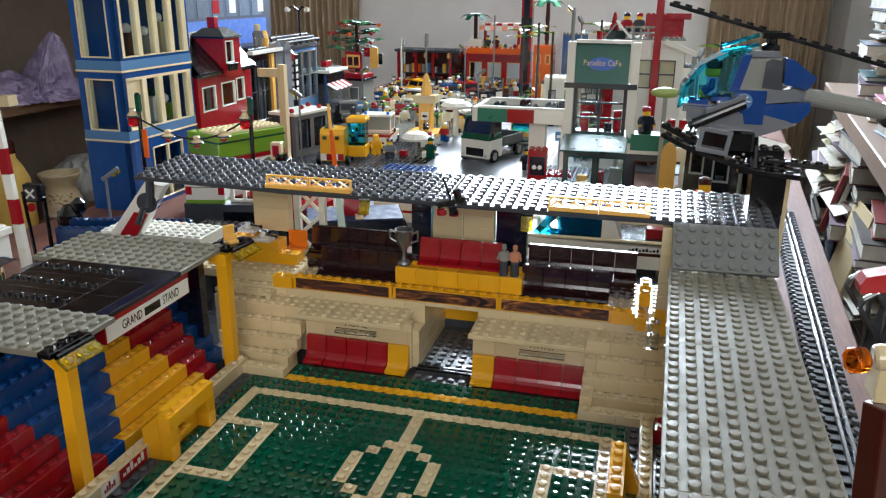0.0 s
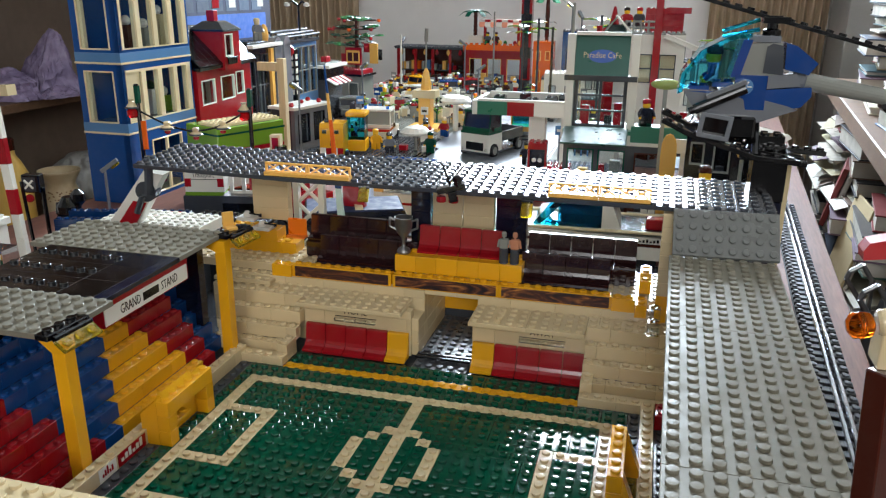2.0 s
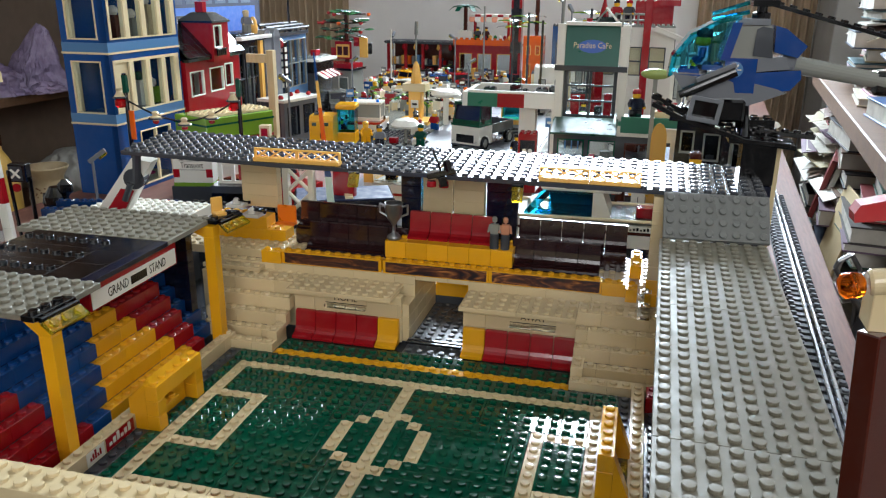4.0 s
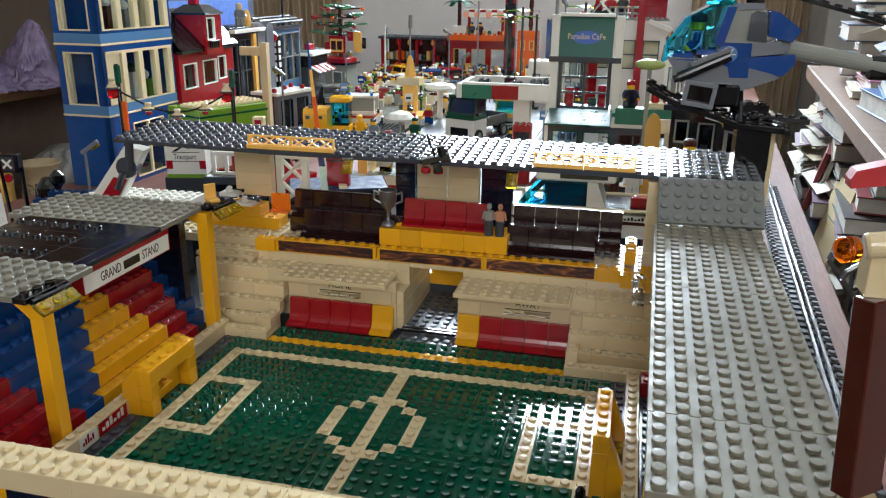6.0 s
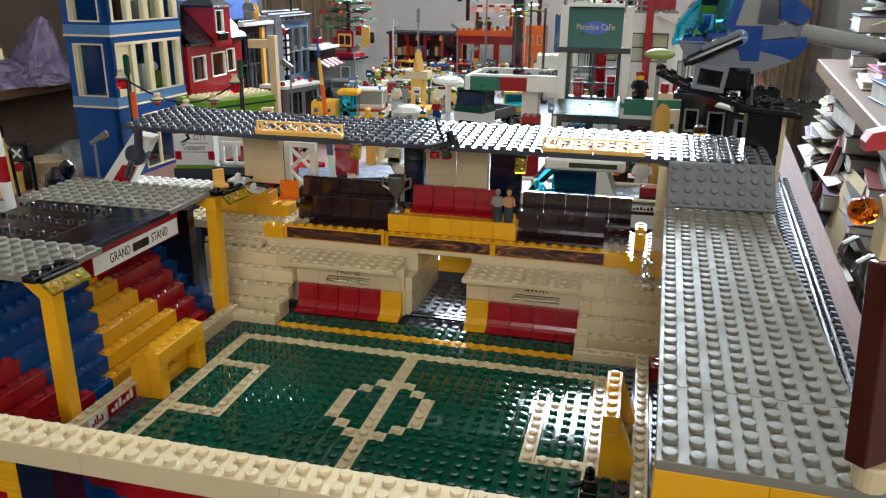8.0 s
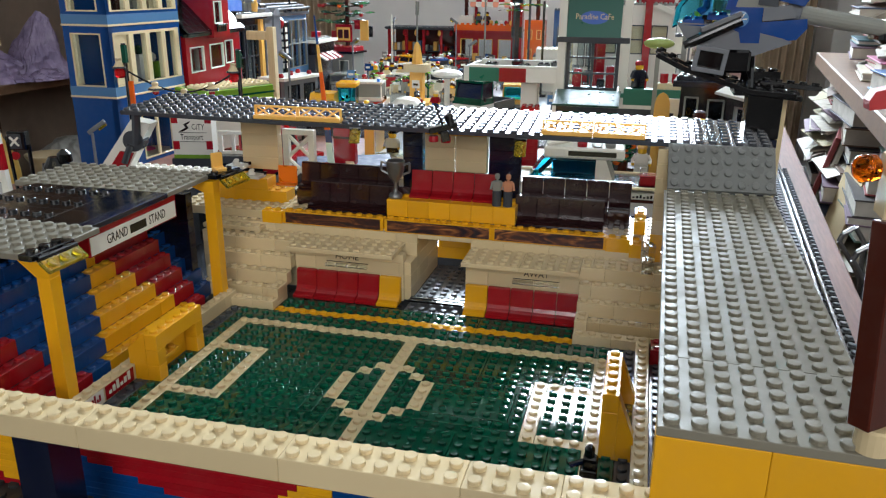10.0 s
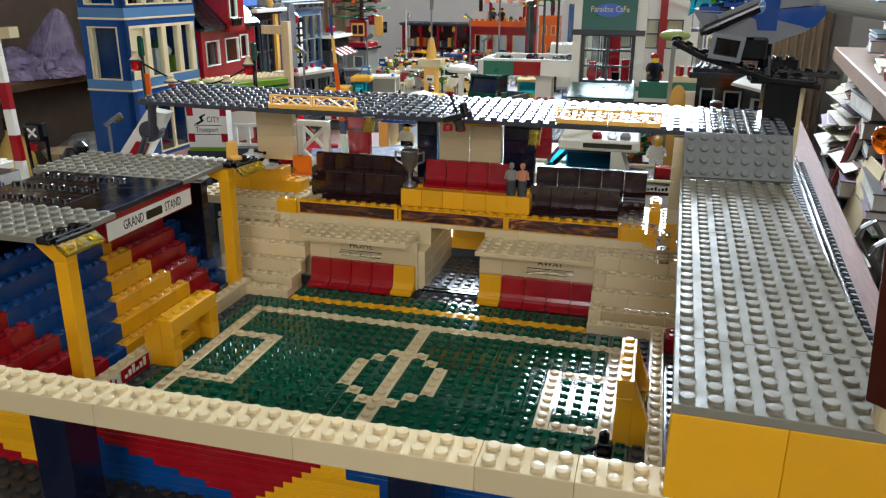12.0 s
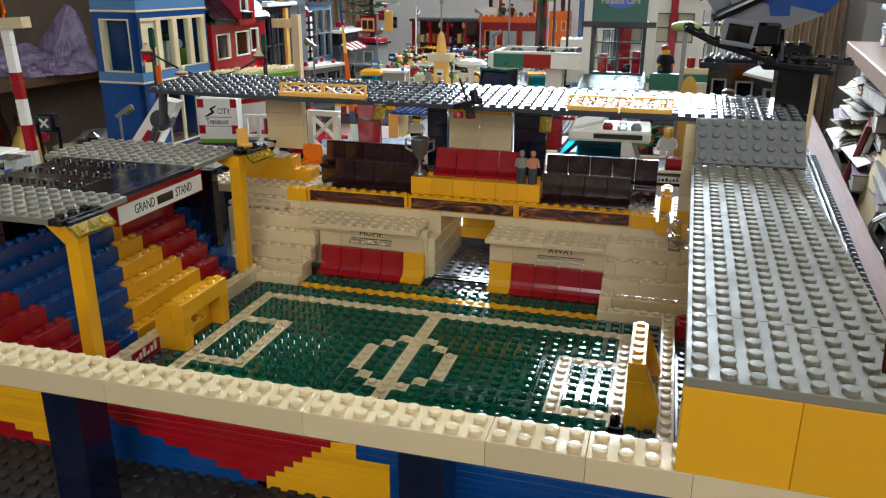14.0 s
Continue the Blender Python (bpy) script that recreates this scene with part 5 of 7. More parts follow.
def clutter(x, y):
    """One small build for the crowded streets: a stack, a plant, a crate, a fence or a sign."""
    k = rnd.choice((0, 0, 1, 2, 2, 3, 4, 5, 5))
    col = rnd.choice([WHT, WHT, WHT, WHT, TAN, TAN, RED, MGR, BLK, LGR, LGR, CREAM, BLU, RBRN, DGR, MBLU])
    rz = rnd.uniform(0, 90)
    if k == 0:
        t = thing("loose_bricks", "small stack of loose toy bricks in the street", "toy bricks", (x, y, Z0 + 0.3), rz, "loose bricks")
        h = 0
        for i in range(rnd.randint(1, 4)):
            n = rnd.choice([2, 2, 3])
            lego(t, rnd.choice([col, WHT, DGR]), -1, -1, h * 0.4, 2, n, n, sides=8)
            h += n
    elif k == 1:
        t = thing("toy_plant", "small green toy plant on a stem", "toy plant", (x, y, Z0 + 0.3), rz, "toy plants")
        h = rnd.uniform(2, 6)
        bm = bmesh.new()
        rod(bm, (0, 0, 0), (0, 0, h), 0.25, 6)
        part("stem", bm, RBRN if h > 4 else GRN, t)
        for j in range(5):
            bm = bmesh.new()
            prism(bm, [(0, 0), (0.9, 0.5), (1.8, 0.1), (0.9, 0.2)], -0.4, 0.4)
            part("leaf", bm, GRN if j % 2 else LIME, t, at=(0, 0, h * (0.6 + 0.08 * j)), rot=(0, rnd.uniform(-30, 10), 72 * j))
    elif k == 2:
        t = thing("toy_crate", "small toy crate with a studded lid", "toy crate", (x, y, Z0 + 0.3), rz, "toy crates")
        h = rnd.uniform(1.5, 4)
        bar(t, col, -1.4, -1.4, 0, 1.4, 1.4, h, "box")
        lego(t, rnd.choice([WHT, BLK, RED, LGR]), -1, -1, h, 2, 2, 1, sides=8, name="lid")
    elif k == 3:
        t = thing("toy_fence", "short toy fence with upright bars", "toy fence", (x, y, Z0 + 0.3), rz, "toy fences")
        for j in range(4):
            bar(t, col, -2 + 1.3 * j, -0.15, 0, -1.7 + 1.3 * j, 0.15, 2.4, "picket", bevel=0.02)
        bar(t, col, -2, -0.15, 1.9, 2.3, 0.15, 2.3, "rail", bevel=0.02)
    elif k == 4:
        t = thing("toy_sign", "small toy sign plate on a grey pole", "toy sign", (x, y, Z0 + 0.3), rz * 0.4 - 15, "toy signs")
        h = rnd.uniform(4, 8)
        bm = bmesh.new()
        rod(bm, (0, 0, 0), (0, 0, h), 0.2, 6)
        part("pole", bm, MGR, t)
        bar(t, col, -0.9, -0.25, h - 1.6, 0.9, -0.05, h + 0.2, "plate")
        bar(t, WHT if col is not WHT else BLK, -0.6, -0.29, h - 1.0, 0.6, -0.24, h - 0.5, "print_bar", bevel=0)
    else:
        figure((x, y, Z0 + 0.3), rnd.choice([WHT, RED, BLU, DGR, TAN, LGR, RBRN]), rnd.choice([BLK, BLU, TAN, DGR]), rnd.choice([BLK, RBRN, RED, TAN, WHT]), rz - 45)


for i in range(240):
    x, y = rnd.uniform(-55, -14), rnd.uniform(104, 222)
    if not (x > -45 and y < 112) and not (-60 < x < -46 and 156 < y < 175) and not (-27 < x < -10 and 122 < y < 134) and not (-57 < x < -38 and y < 134):
        clutter(x, y)
for i in range(50):
    clutter(rnd.uniform(-8, 50), rnd.uniform(140, 225))
for i in range(16):
    clutter(rnd.uniform(14, 36), rnd.uniform(90, 120))
for x, y, rz, m, lab in ((-30, 186, 20, BLU, "blue"), (-48, 196, -40, YEL, "yellow"), (-16, 152, 70, WHT, "white"), (-36, 206, 80, BLK, "black"), (-44, 138, 30, LGR, "grey")):
    vehicle("toy_car", lab + " toy car parked in the crowded street", (x, y, Z0 + 0.3), rz, 6, 11, m, m, NAVY, (3, 8), 2.6, 2.6)

# ---- petrol canopy ----
can = thing("petrol_canopy", "white toy canopy with green and red bands", "toy canopy", (2.7, 77.5, Z0))
for x0, x1, m in ((0, 5.2, CANOPY), (5.2, 9.8, RED), (9.8, 15.2, WHT)):
    bar(can, m, x0, 0, 12.3, x1, 0.9, 14.6, "front_band")
bar(can, WHT, -0.9, -0.05, 12.3, 0, 12, 14.7, "end_band")
bar(can, WHT, 0, 0, 14.6, 15.2, 1, 15.0, "top_edge")
bar(can, DGR, 0, 1, 13.2, 15.2, 12, 13.8, "deck")
bar(can, WHT, 0, 11, 13.8, 15.2, 12, 15.0, "back_edge")
for x, y in ((2, 4), (8, 2), (11, 5), (6, 8), (13, 8)):
    lego(can, BLK, x, y, 13.8, 2, 2, 3)
for x, y, w in ((8.6, 3, 2.8), (13.4, 10, 1.2)):
    bar(can, WHT, x, y, 0, x + w, y + w, 12.3, "pillar")
stall = thing("bicycle_box", "red toy brick box with a blue sign", "toy box", (13.2, 68, Z0), 4)
for k in range(8):
    lego(stall, RED, 0, 0, H * k, 3, 3, 3, k == 7)
bar(stall, NAVY, 0.3, -0.06, 5.6, 2.7, -0.01, 8.6, "sign", "blue sign", 0)
for x in (1.05, 1.95):
    bm = bmesh.new()
    lathe(bm, [(0.32, 0), (0.36, 0.03), (0.3, 0.05)], 14)
    part("sign_ring", bm, WHT, stall, at=(x, -0.07, 6.9), rot=(90, 0, 0))
lego(stall, RED, 3, 0, 5.4, 4, 4, 1)

# ---- cafe ----
cafe = thing("toy_cafe", "white and green toy cafe with a sloping sign", "toy cafe", (19, 66, Z0))
facade(cafe, DGR, 10, 0, 10.4, [(0.6, 4.7, 0.6, 9.6, 1, 1), (5.3, 9.4, 0.6, 9.6, 1, 1)], (0, 0, 0), 0, 1.0, DGRN)
bar(cafe, WHT, -0.1, -0.3, 10.4, 20.1, 8, 12.0, "white_band")
for x, m in ((2, OCH), (4.6, RED), (7, LGR)):
    bar(cafe, m, x, 4, 0, x + 1.6, 5.4, 5 + x * 0.3, "furniture")
facade(cafe, DGR, 10, 0, 10.4, [(0.8, 4.4, 1, 9.4, 1, 1), (5.4, 9.2, 1, 9.4, 1, 1)], (10, 0, 0), 0, 1.0, RBRN, "annex")
bar(cafe, CANOPY, -0.2, -0.4, 12.0, 20.2, 8, 12.6, "terrace")
bar(cafe, CANOPY, 10, -0.45, 11.0, 20.2, 0.2, 13.4, "terrace_edge")
bm = bmesh.new()
box(bm, 0, -5.6, 0, 9.6, 0.2, 0.3, 0.05)
part("awning", bm, plastic("dark green awning plastic", 6, 62, 46, 0.32), cafe, "dark green awning", (0.0, -0.1, 12.6), (15, 0, 0))
for x in (-0.3, 9.2):
    bar(cafe, WHT, x, 1.0, 12.6, x + 1.2, 3, 26.6, "pillar")
facade(cafe, DGR, 8.0, 12.6, 20.0, [(0.3, 7.7, 12.8, 19.8, 2, 3)], (0.9, 2.6, 0), 0, 0.6, DGR, "glazing")
bar(cafe, DGR, -0.5, 0.7, 19.8, 10.3, 3.1, 20.6, "lintel")
bm = bmesh.new()
box(bm, 0, 0, 0, 8.0, 0.4, 6.4, 0.05)
board = part("sign_board", bm, plastic("sign green plastic", 10, 84, 70, 0.35, 0.02), cafe, "sloping green sign board", (0.9, 1.0, 20.5), (-16, 0, 0))
bm = bmesh.new()
lathe(bm, [(1.6, 0), (1.6, 0.04)], 24)
bm.transform(Matrix.Diagonal((1.3, 0.62, 1, 1)))
part("sign_oval", bm, plastic("sign blue", 50, 90, 170, 0.4), board, at=(4.0, -0.01, 3.0), rot=(90, 0, 0))
writing("Paradise CaFe", 1.25, TAN, board, (4.0, -0.06, 3.1), (90, 0, 0), width=5.6)
bar(cafe, WHT, 0.9, 1.6, 26.4, 8.9, 3, 26.9, "top_edge")
bm = bmesh.new()
rod(bm, (0.3, 2, 26.6), (0.3, 2, 31), 0.2)
part("mast", bm, LGR, cafe)
for x, z, m in ((2.0, 14.5, RED), (5.6, 13, BLK), (7.0, 15, RED)):
    bar(cafe, m, x, 5, 12.6, x + 1.2, 6.4, z + 1, "furniture")
figure((31.0, 67.5, 12.1), NAVY, BLK, RED, 20, "toy figure in a red cap on the cafe terrace")
loose("terrace_block", TAN, "small tan toy block on the terrace edge", "toy block", (33.8, 66.5, 12.2), boxes=((0, 0, 0, 3.6, 2, 1.2),))
for x in (34.7, 36.4):
    loose("red_mug", RED, "red toy mug on the terrace edge", "toy mug", (x, 67.5, 13.4), lathes=(([(0.5, 0), (0.6, 0.2), (0.6, 1.4)], (0, 0, 0)),), group="red mugs")
boat = thing("toy_boat", "lime green toy boat hull on a post", "toy boat", (33.4, 60, Z0))
bm = bmesh.new()
bmesh.ops.create_uvsphere(bm, u_segments=20, v_segments=10, radius=1, matrix=Matrix.Diagonal((2.1, 1.0, 0.75, 1)))
part("hull", bm, plastic("pale lime plastic", 150, 165, 90), boat, at=(0, 0, 20.4), smooth=True)
bar(boat, LGR, -0.3, -0.3, 0, 0.3, 0.3, 20, "post")
surf = thing("yellow_surfboard", "yellow toy surfboard standing behind the dark roof", "toy surfboard", (34.5, 55.5, Z0))
bm = bmesh.new()
prism(bm, [(-1.0, 0), (1.0, 0), (1.05, 11.6), (1.0, 12.8), (0.8, 13.6), (0.45, 14.1), (0, 14.3), (-0.45, 14.1), (-0.8, 13.6), (-1.0, 12.8), (-1.05, 11.6)], -0.2, 0.2)
part("board", bm, OCH, surf)
bar(surf, DGR, -1.5, 0.25, 0, 1.5, 1.4, 1.2, "stand")
loose("leaning_tile", WHT, "small white toy tile on a thin dark stand", "toy tile", (36.4, 58, Z0), boxes=((-1.2, -0.2, 11.2, 1.6, 0.2, 13.2), (-0.2, 0.2, 0, 0.4, 0.8, 12.8)))

# ---- far end of the town ----
farshop = thing("far_shop", "long open toy market hall with a grey studded roof", "toy shop", (-61, 228, Z0))
bar(farshop, RBRN, 0, 10, 0, 27, 11, 12.0, "wall", bevel=0)
for x in (0, 6.6, 13.2, 19.8, 26):
    bar(farshop, RED, x, 0, 0, x + 1, 1, 12.0, "post")
far_rnd = random.Random(21)
GOODS = [WHT, RED, BLU, OCH, DGRN, LGR, ORG, MBLU, TAN, NAVY]
for i in range(13):
    x = 0.6 + 2.0 * i
    for z in (0, 4.4):
        h = far_rnd.uniform(1.6, 3.6)
        bar(farshop, far_rnd.choice(GOODS), x, 3, z, x + far_rnd.uniform(1.1, 1.9), 6, z + h, "goods_box", "stacked toy goods", 0.1)
bar(farshop, DGR, 0.2, 2.6, 4.0, 26.8, 7, 4.4, "shelf")
for i in range(6):
    bm = bmesh.new()
    lathe(bm, [(0.2, -2.2), (0.7, -1.6), (0.6, -0.8), (0.15, 0)], 10)
    part("hanging_lamp", bm, RED if i % 2 else OCH, farshop, at=(2 + 4.4 * i, 0.2, 12.0))
for i in range(2):
    lego(farshop, DGR, 14 * i - 0.5, -2, 12.4, 14, 12, 1, name="roof_plate", sides=8)
bar(farshop, DGR, -0.5, -1, 12.0, 27.5, 10, 12.4, "roof_edge")
deck = thing("far_restaurant", "red toy restaurant with a roof deck", "toy restaurant", (-34, 224, Z0))
facade(deck, RED, 22, 0, 11.8, [(1.5, 6, 1.5, 9.5, 1, 1), (8, 13, 1.5, 9.5, 1, 1), (15, 20, 1.5, 9.5, 1, 1)], (0, 0, 0), 0, 1.0, OCH)
bar(deck, ORG, -0.5, -1.5, 12.4, 22.5, -0.5, 14.3, "parapet")
for i in range(11):
    bar(deck, ORG, 2 * i - 0.2, -1.5, 14.3, 2 * i + 0.8, -0.5, 14.9, "merlon")
bar(deck, RED, -0.5, -1.5, 11.8, 22.5, 12, 12.4, "deck")
for x in (6, 18):
    bar(deck, RED, x, 2, 12.4, x + 1, 3, 22, "deck_post")
for i in range(8):
    bar(deck, RED if i % 2 else WHT, 5 + 2 * i, -1, 22, 7 + 2 * i, 8, 22.8, "awning_strip")
for i in range(8):
    bm = bmesh.new()
    prism(bm, [(0, 0), (0.4, -0.5), (1.6, -0.5), (2, 0), (2, 1.4), (0, 1.4)], 0, 0.3)
    part("awning_flap", bm, WHT if i % 2 else plastic("salmon plastic", 232, 150, 120), deck, at=(5 + 2 * i, -1.4, 20.8), rot=(-24, 0, 0))
for i in range(10):
    h = far_rnd.uniform(2, 5)
    bar(deck, far_rnd.choice(GOODS), 0.5 + 2.1 * i, -4.5, 0, 2.0 + 2.1 * i, -2.4, h, "goods_box", "stacked toy goods", 0.1)
for i in range(8):
    bm = bmesh.new()
    lathe(bm, [(0.3, 0), (0.7, 0.5), (0.6, 1.2), (0.2, 1.6)], 10)
    part("pot_plant", bm, (LEAF, WHT, RED, OCH)[i % 4], deck, at=(7.5 + 1.7 * i, -0.4, 14.3))
lego(deck, WHT, 1, 0, 12.4, 5, 4, 12, name="planter", sides=8)
for dx, c in ((8, BLK), (11, RBRN)):
    figure((-34 + dx, 223.4, 13.4), DGR if dx == 8 else RBRN, BLK, c)


def palm(x, y, z, h, m):
    t = thing("toy_palm", "toy palm with broad drooping green leaves", "toy tree", (x, y, z), group="toy palms")
    bm = bmesh.new()
    for k in range(5):
        lathe(bm, [(0.8, 0), (0.6, h / 5)], 10, (0, 0, k * h / 5))
    part("trunk", bm, RBRN, t)
    for k in range(6):
        bm = bmesh.new()
        prism(bm, [(0, 0), (2, 0.9), (4.2, 0.4), (6, -1.2), (4.2, 0.0), (2, 0.5)], -0.9, 0.9)
        part("frond", bm, m, t, at=(0, 0, h), rot=(0, 0, 60 * k + 12))


palm(-31, 226, 16.2, 8, DGRN)
palm(-4, 214, Z0, 30, plastic("sea green plastic", 70, 150, 110))
tower = thing("far_tower", "red and blue toy tower with windows", "toy tower", (-12.8, 214, Z0))
for k in range(9):
    bar(tower, RED if k % 3 else NAVY, 0, 0, 3.6 * k, 3.6, 3.6, 3.6 * k + 3.55, "storey")
bar(tower, NAVY, 0.8, -0.6, 4, 2.8, 0, 31, "blue_column", bevel=0.05)
block2 = thing("orange_block", "orange toy house with small windows", "toy house", (-7, 205, Z0))
facade(block2, ORG, 6.5, 0, 17, [(1, 2.6, 11, 14, 1, 1), (3.9, 5.5, 11, 14, 1, 1), (1, 2.6, 4, 8, 1, 1)], (0, 0, 0), 0, 1.0, OCH)
bar(block2, ORG, 0, 1, 0, 6.5, 6, 17, "body", bevel=0)
for x, y, w, d, h, m, lab in ((3, 160, 9, 9, 11, WHT, "white"), (0, 176, 10, 8, 8, TAN, "tan"), (8, 190, 9, 8, 16, TAN, "tan"), (14, 150, 8, 8, 6, RED, "red"), (12, 170, 7, 7, 18, WHT, "white"), (2, 208, 8, 8, 20, BLU, "blue"), (20, 200, 9, 9, 22, TAN, "tan"), (30, 190, 10, 9, 18, LGR, "grey"), (38, 150, 8, 8, 16, WHT, "white"), (24, 126, 8, 7, 19, LGR, "grey"), (14, 218, 9, 8, 21, RED, "red")):
    t = thing("town_house", lab + " toy house of bricks in the far town", "toy house", (x, y, Z0), 6, "far town houses")
    facade(t, m, w, 0, h, [(1.2, 3.2, h * 0.35, h * 0.75, 1, 1), (w - 3.4, w - 1.2, h * 0.35, h * 0.75, 1, 1)], (0, 0, 0), 0, 1.0, DGR)
    bar(t, m, 0, 1, 0, w, d, h, "body", bevel=0)
    lego(t, m if h % 2 else DGR, 0, 0, h, w, d, 1, name="roof_plate", sides=8)
for x, y, h, m in ((-52, 205, 18, WHT), (-20, 205, 26, LGR), (12, 140, 30, LGR), (6, 150, 24, BLK)):
    loose("toy_mast", m, "tall thin toy mast rising over the town", "toy mast", (x, y, Z0), boxes=((-1.4, -1.4, 0, 1.4, 1.4, 1),), rods=(((0, 0, 0), (0, 0, h), 0.9 if m is RED else 0.3),), group="town masts")
winged = thing("toy_plane", "white toy plane on a red stand", "toy plane", (22, 119, Z0), 30)
bar(winged, RED, -1, -1, 0, 1, 1, 22, "stand")
bar(winged, WHT, -6, -1, 22, 6, 1.4, 22.6, "wing")
bar(winged, WHT, -1, -4, 21.6, 1, 6, 23.4, "fuselage", bevel=0.3)
bar(winged, RED, -0.3, 4.4, 23.4, 0.3, 6, 25.6, "fin")
loose("toy_crane", RED, "red toy crane with a short beam", "toy crane", (30.9, 118.2, Z0), boxes=((0, 0, 0, 1.5, 1.5, 36), (2.4, 0, 28.4, 7, 1.4, 29.6)))
for x, y, z, rz in ((14, 140, 27, 30), (40, 112, 22, -20), (5, 205, 28, 60), (-58, 226, 15, 0)):
    street_lamp(x, y, z, rz)

# builds that rise beyond the cafe
hall = thing("terrace_house", "tan toy house with a roof terrace and rails", "toy house", (20.4, 121, Z0), 0)
facade(hall, WHT, 17, 0, 24, [(1.5, 5, 14, 20, 1, 2), (7, 10.5, 14, 20, 1, 2), (12, 15.4, 14, 20, 1, 2)], (0, 0, 0), 0, 1.0, DGR)
bar(hall, TAN, 0, 1, 0, 17, 9, 24, "body", bevel=0)
lego(hall, LGR, 0, 0, 24, 17, 9, 1, name="roof_plate", sides=8)
for k in range(2):
    bm = bmesh.new()
    rod(bm, (4.6, 0.5, 25.4 + 1.2 * k), (10.8, 0.5, 25.4 + 1.2 * k), 0.22)
    part("rail", bm, LGR, hall)
for i in range(5):
    bm = bmesh.new()
    rod(bm, (4.6 + 1.55 * i, 0.5, 24.4), (4.6 + 1.55 * i, 0.5, 26.9), 0.25)
    part("rail_post", bm, LGR, hall)
for k in range(4):
    course(hall, RED, 8.4, 16.4, 5, 24.4 + H * k, 2, 3, k == 3, 4, 2 + k % 2, "brick")
for s in (-1, 1):
    bm = bmesh.new()
    box(bm, -0.2, -0.3, 0, 4.6, 4, 0.35, 0.04)
    part("gable_panel", bm, WHT if s > 0 else LGR, hall, "pale sloping roof panel", (2.6, -2.6, 27.6), (0, 46 if s > 0 else 128, 0))
bar(hall, BLK, 0.6, -1.6, 24.2, 4.6, 0.6, 26.0, "attic", bevel=0.1)
figure((25.0, 121.8, 24.2), RED, BLK, BLK, 10, "dark toy figure standing on the roof terrace")
figure((27.6, 122.2, 24.2), DGR, NAVY, RED, -20, "toy figure in grey standing on the roof terrace")
loose("red_cone", RED, "red toy cone on the roof terrace", "toy cone", (22.4, 123.5, 24.0), lathes=(([(1.3, 0), (1.2, 0.4), (0.3, 4.6), (0.1, 4.8)], (0, 0, 0)),))
wingd = thing("white_girder", "white toy girder leaning beside a red mast", "toy girder", (33.0, 117.4, Z0))
bm = bmesh.new()
box(bm, 0, -0.4, 0, 7.4, 0.4, 1.0, 0.06)
part("beam", bm, WHT, wingd, at=(0, 0, 23.6), rot=(0, 21, 0))
bar(wingd, LGR, 5.8, -0.5, 0, 6.8, 0.5, 21.2, "prop")
for x, y, h in ((-9, 196, 20), (18, 150, 24), (-1.6, 178, 22), (46, 140, 20)):
    umb = thing("leaf_mast", "thin toy mast with clear coloured leaf blades", "toy plant", (x, y, Z0), 20, "leaf masts")
    bm = bmesh.new()
    rod(bm, (0, 0, 0), (0, 0, h + 3), 0.35)
    part("mast", bm, DGR, umb)
    for k in range(8):
        bm = bmesh.new()
        prism(bm, [(0.2, 0), (2.2, 0.7), (4.6, 0.5), (5.4, 0), (4.6, 0.2), (2.2, 0.3)], -0.55, 0.55)
        part("blade", bm, (CLEAR, LEMON, CYAN, LIME)[k % 4], umb, at=(0, 0, h - 1.6 * (k // 4) + 1.6), rot=(0, 0, 45 * k + 11))

# ---- behind the gallery ----
boat2 = thing("white_motor_boat", "white toy motor boat with a clear cyan windscreen", "toy boat", (19.0, 39, Z0), 2)
bm = bmesh.new()
prism(bm, [(-3.0, 4.4), (16.0, 4.0), (16.0, 1.2), (0.4, 1.2), (-2.0, 2.6)], 0, 9)
part("hull", bm, WHT, boat2)
bar(boat2, RBRN, -2.0, -0.06, 2.9, 16.02, 0.0, 3.3, "hull_stripe", "dark stripe", 0)
for i in range(9):
    bar(boat2, BLK, 11.4 + 0.42 * i, -0.08, 3.5, 11.66 + 0.42 * i, 0.0, 3.68 + 0.12 * (i % 3), "print_bar", bevel=0)
bar(boat2, CREAM, -2.6, 0.05, 4.4, 16.0, 0.6, 4.75, "gunwale", bevel=0.1)
bar(boat2, CREAM, -2.6, 8.4, 4.4, 16.0, 8.95, 4.75, "gunwale", bevel=0.1)
bar(boat2, DGR, 0.4, 0.7, 4.2, 15.8, 8.3, 4.5, "deck")
bm = bmesh.new()
prism(bm, [(-0.6, 4.6), (1.6, 7.6), (2.6, 7.9), (3.0, 7.5), (0.3, 4.6)], 0.8, 8.2)
part("windscreen", bm, CYAN, boat2, "clear cyan windscreen")
bar(boat2, CYAN, 2.6, 0.9, 4.7, 8.0, 1.1, 7.5, "side_screen", "clear cyan side screen", 0.02)
lego(boat2, CYAN, 1, 1.2, 4.5, 6, 1, 1)
bm = bmesh.new()
prism(bm, [(8.0, 4.6), (10.4, 4.6), (9.2, 7.8), (8.0, 7.8)], 0.6, 8.4)
part("cabin_rear", bm, WHT, boat2)
bar(boat2, WHT, 1.6, 0.5, 7.8, 11.4, 8.5, 9.2, "roof", bevel=0.25)
bar(boat2, BLK, 4.6, 0.44, 8.2, 10.4, 0.5, 8.8, "vent", bevel=0)
bm = bmesh.new()
for k in range(4):
    rod(bm, (2.0, 1.2 + 1.6 * k, 9.3), (5.6, 2.4 + 1.6 * k, 10.1), 0.3)
part("roof_rack", bm, WHT, boat2)
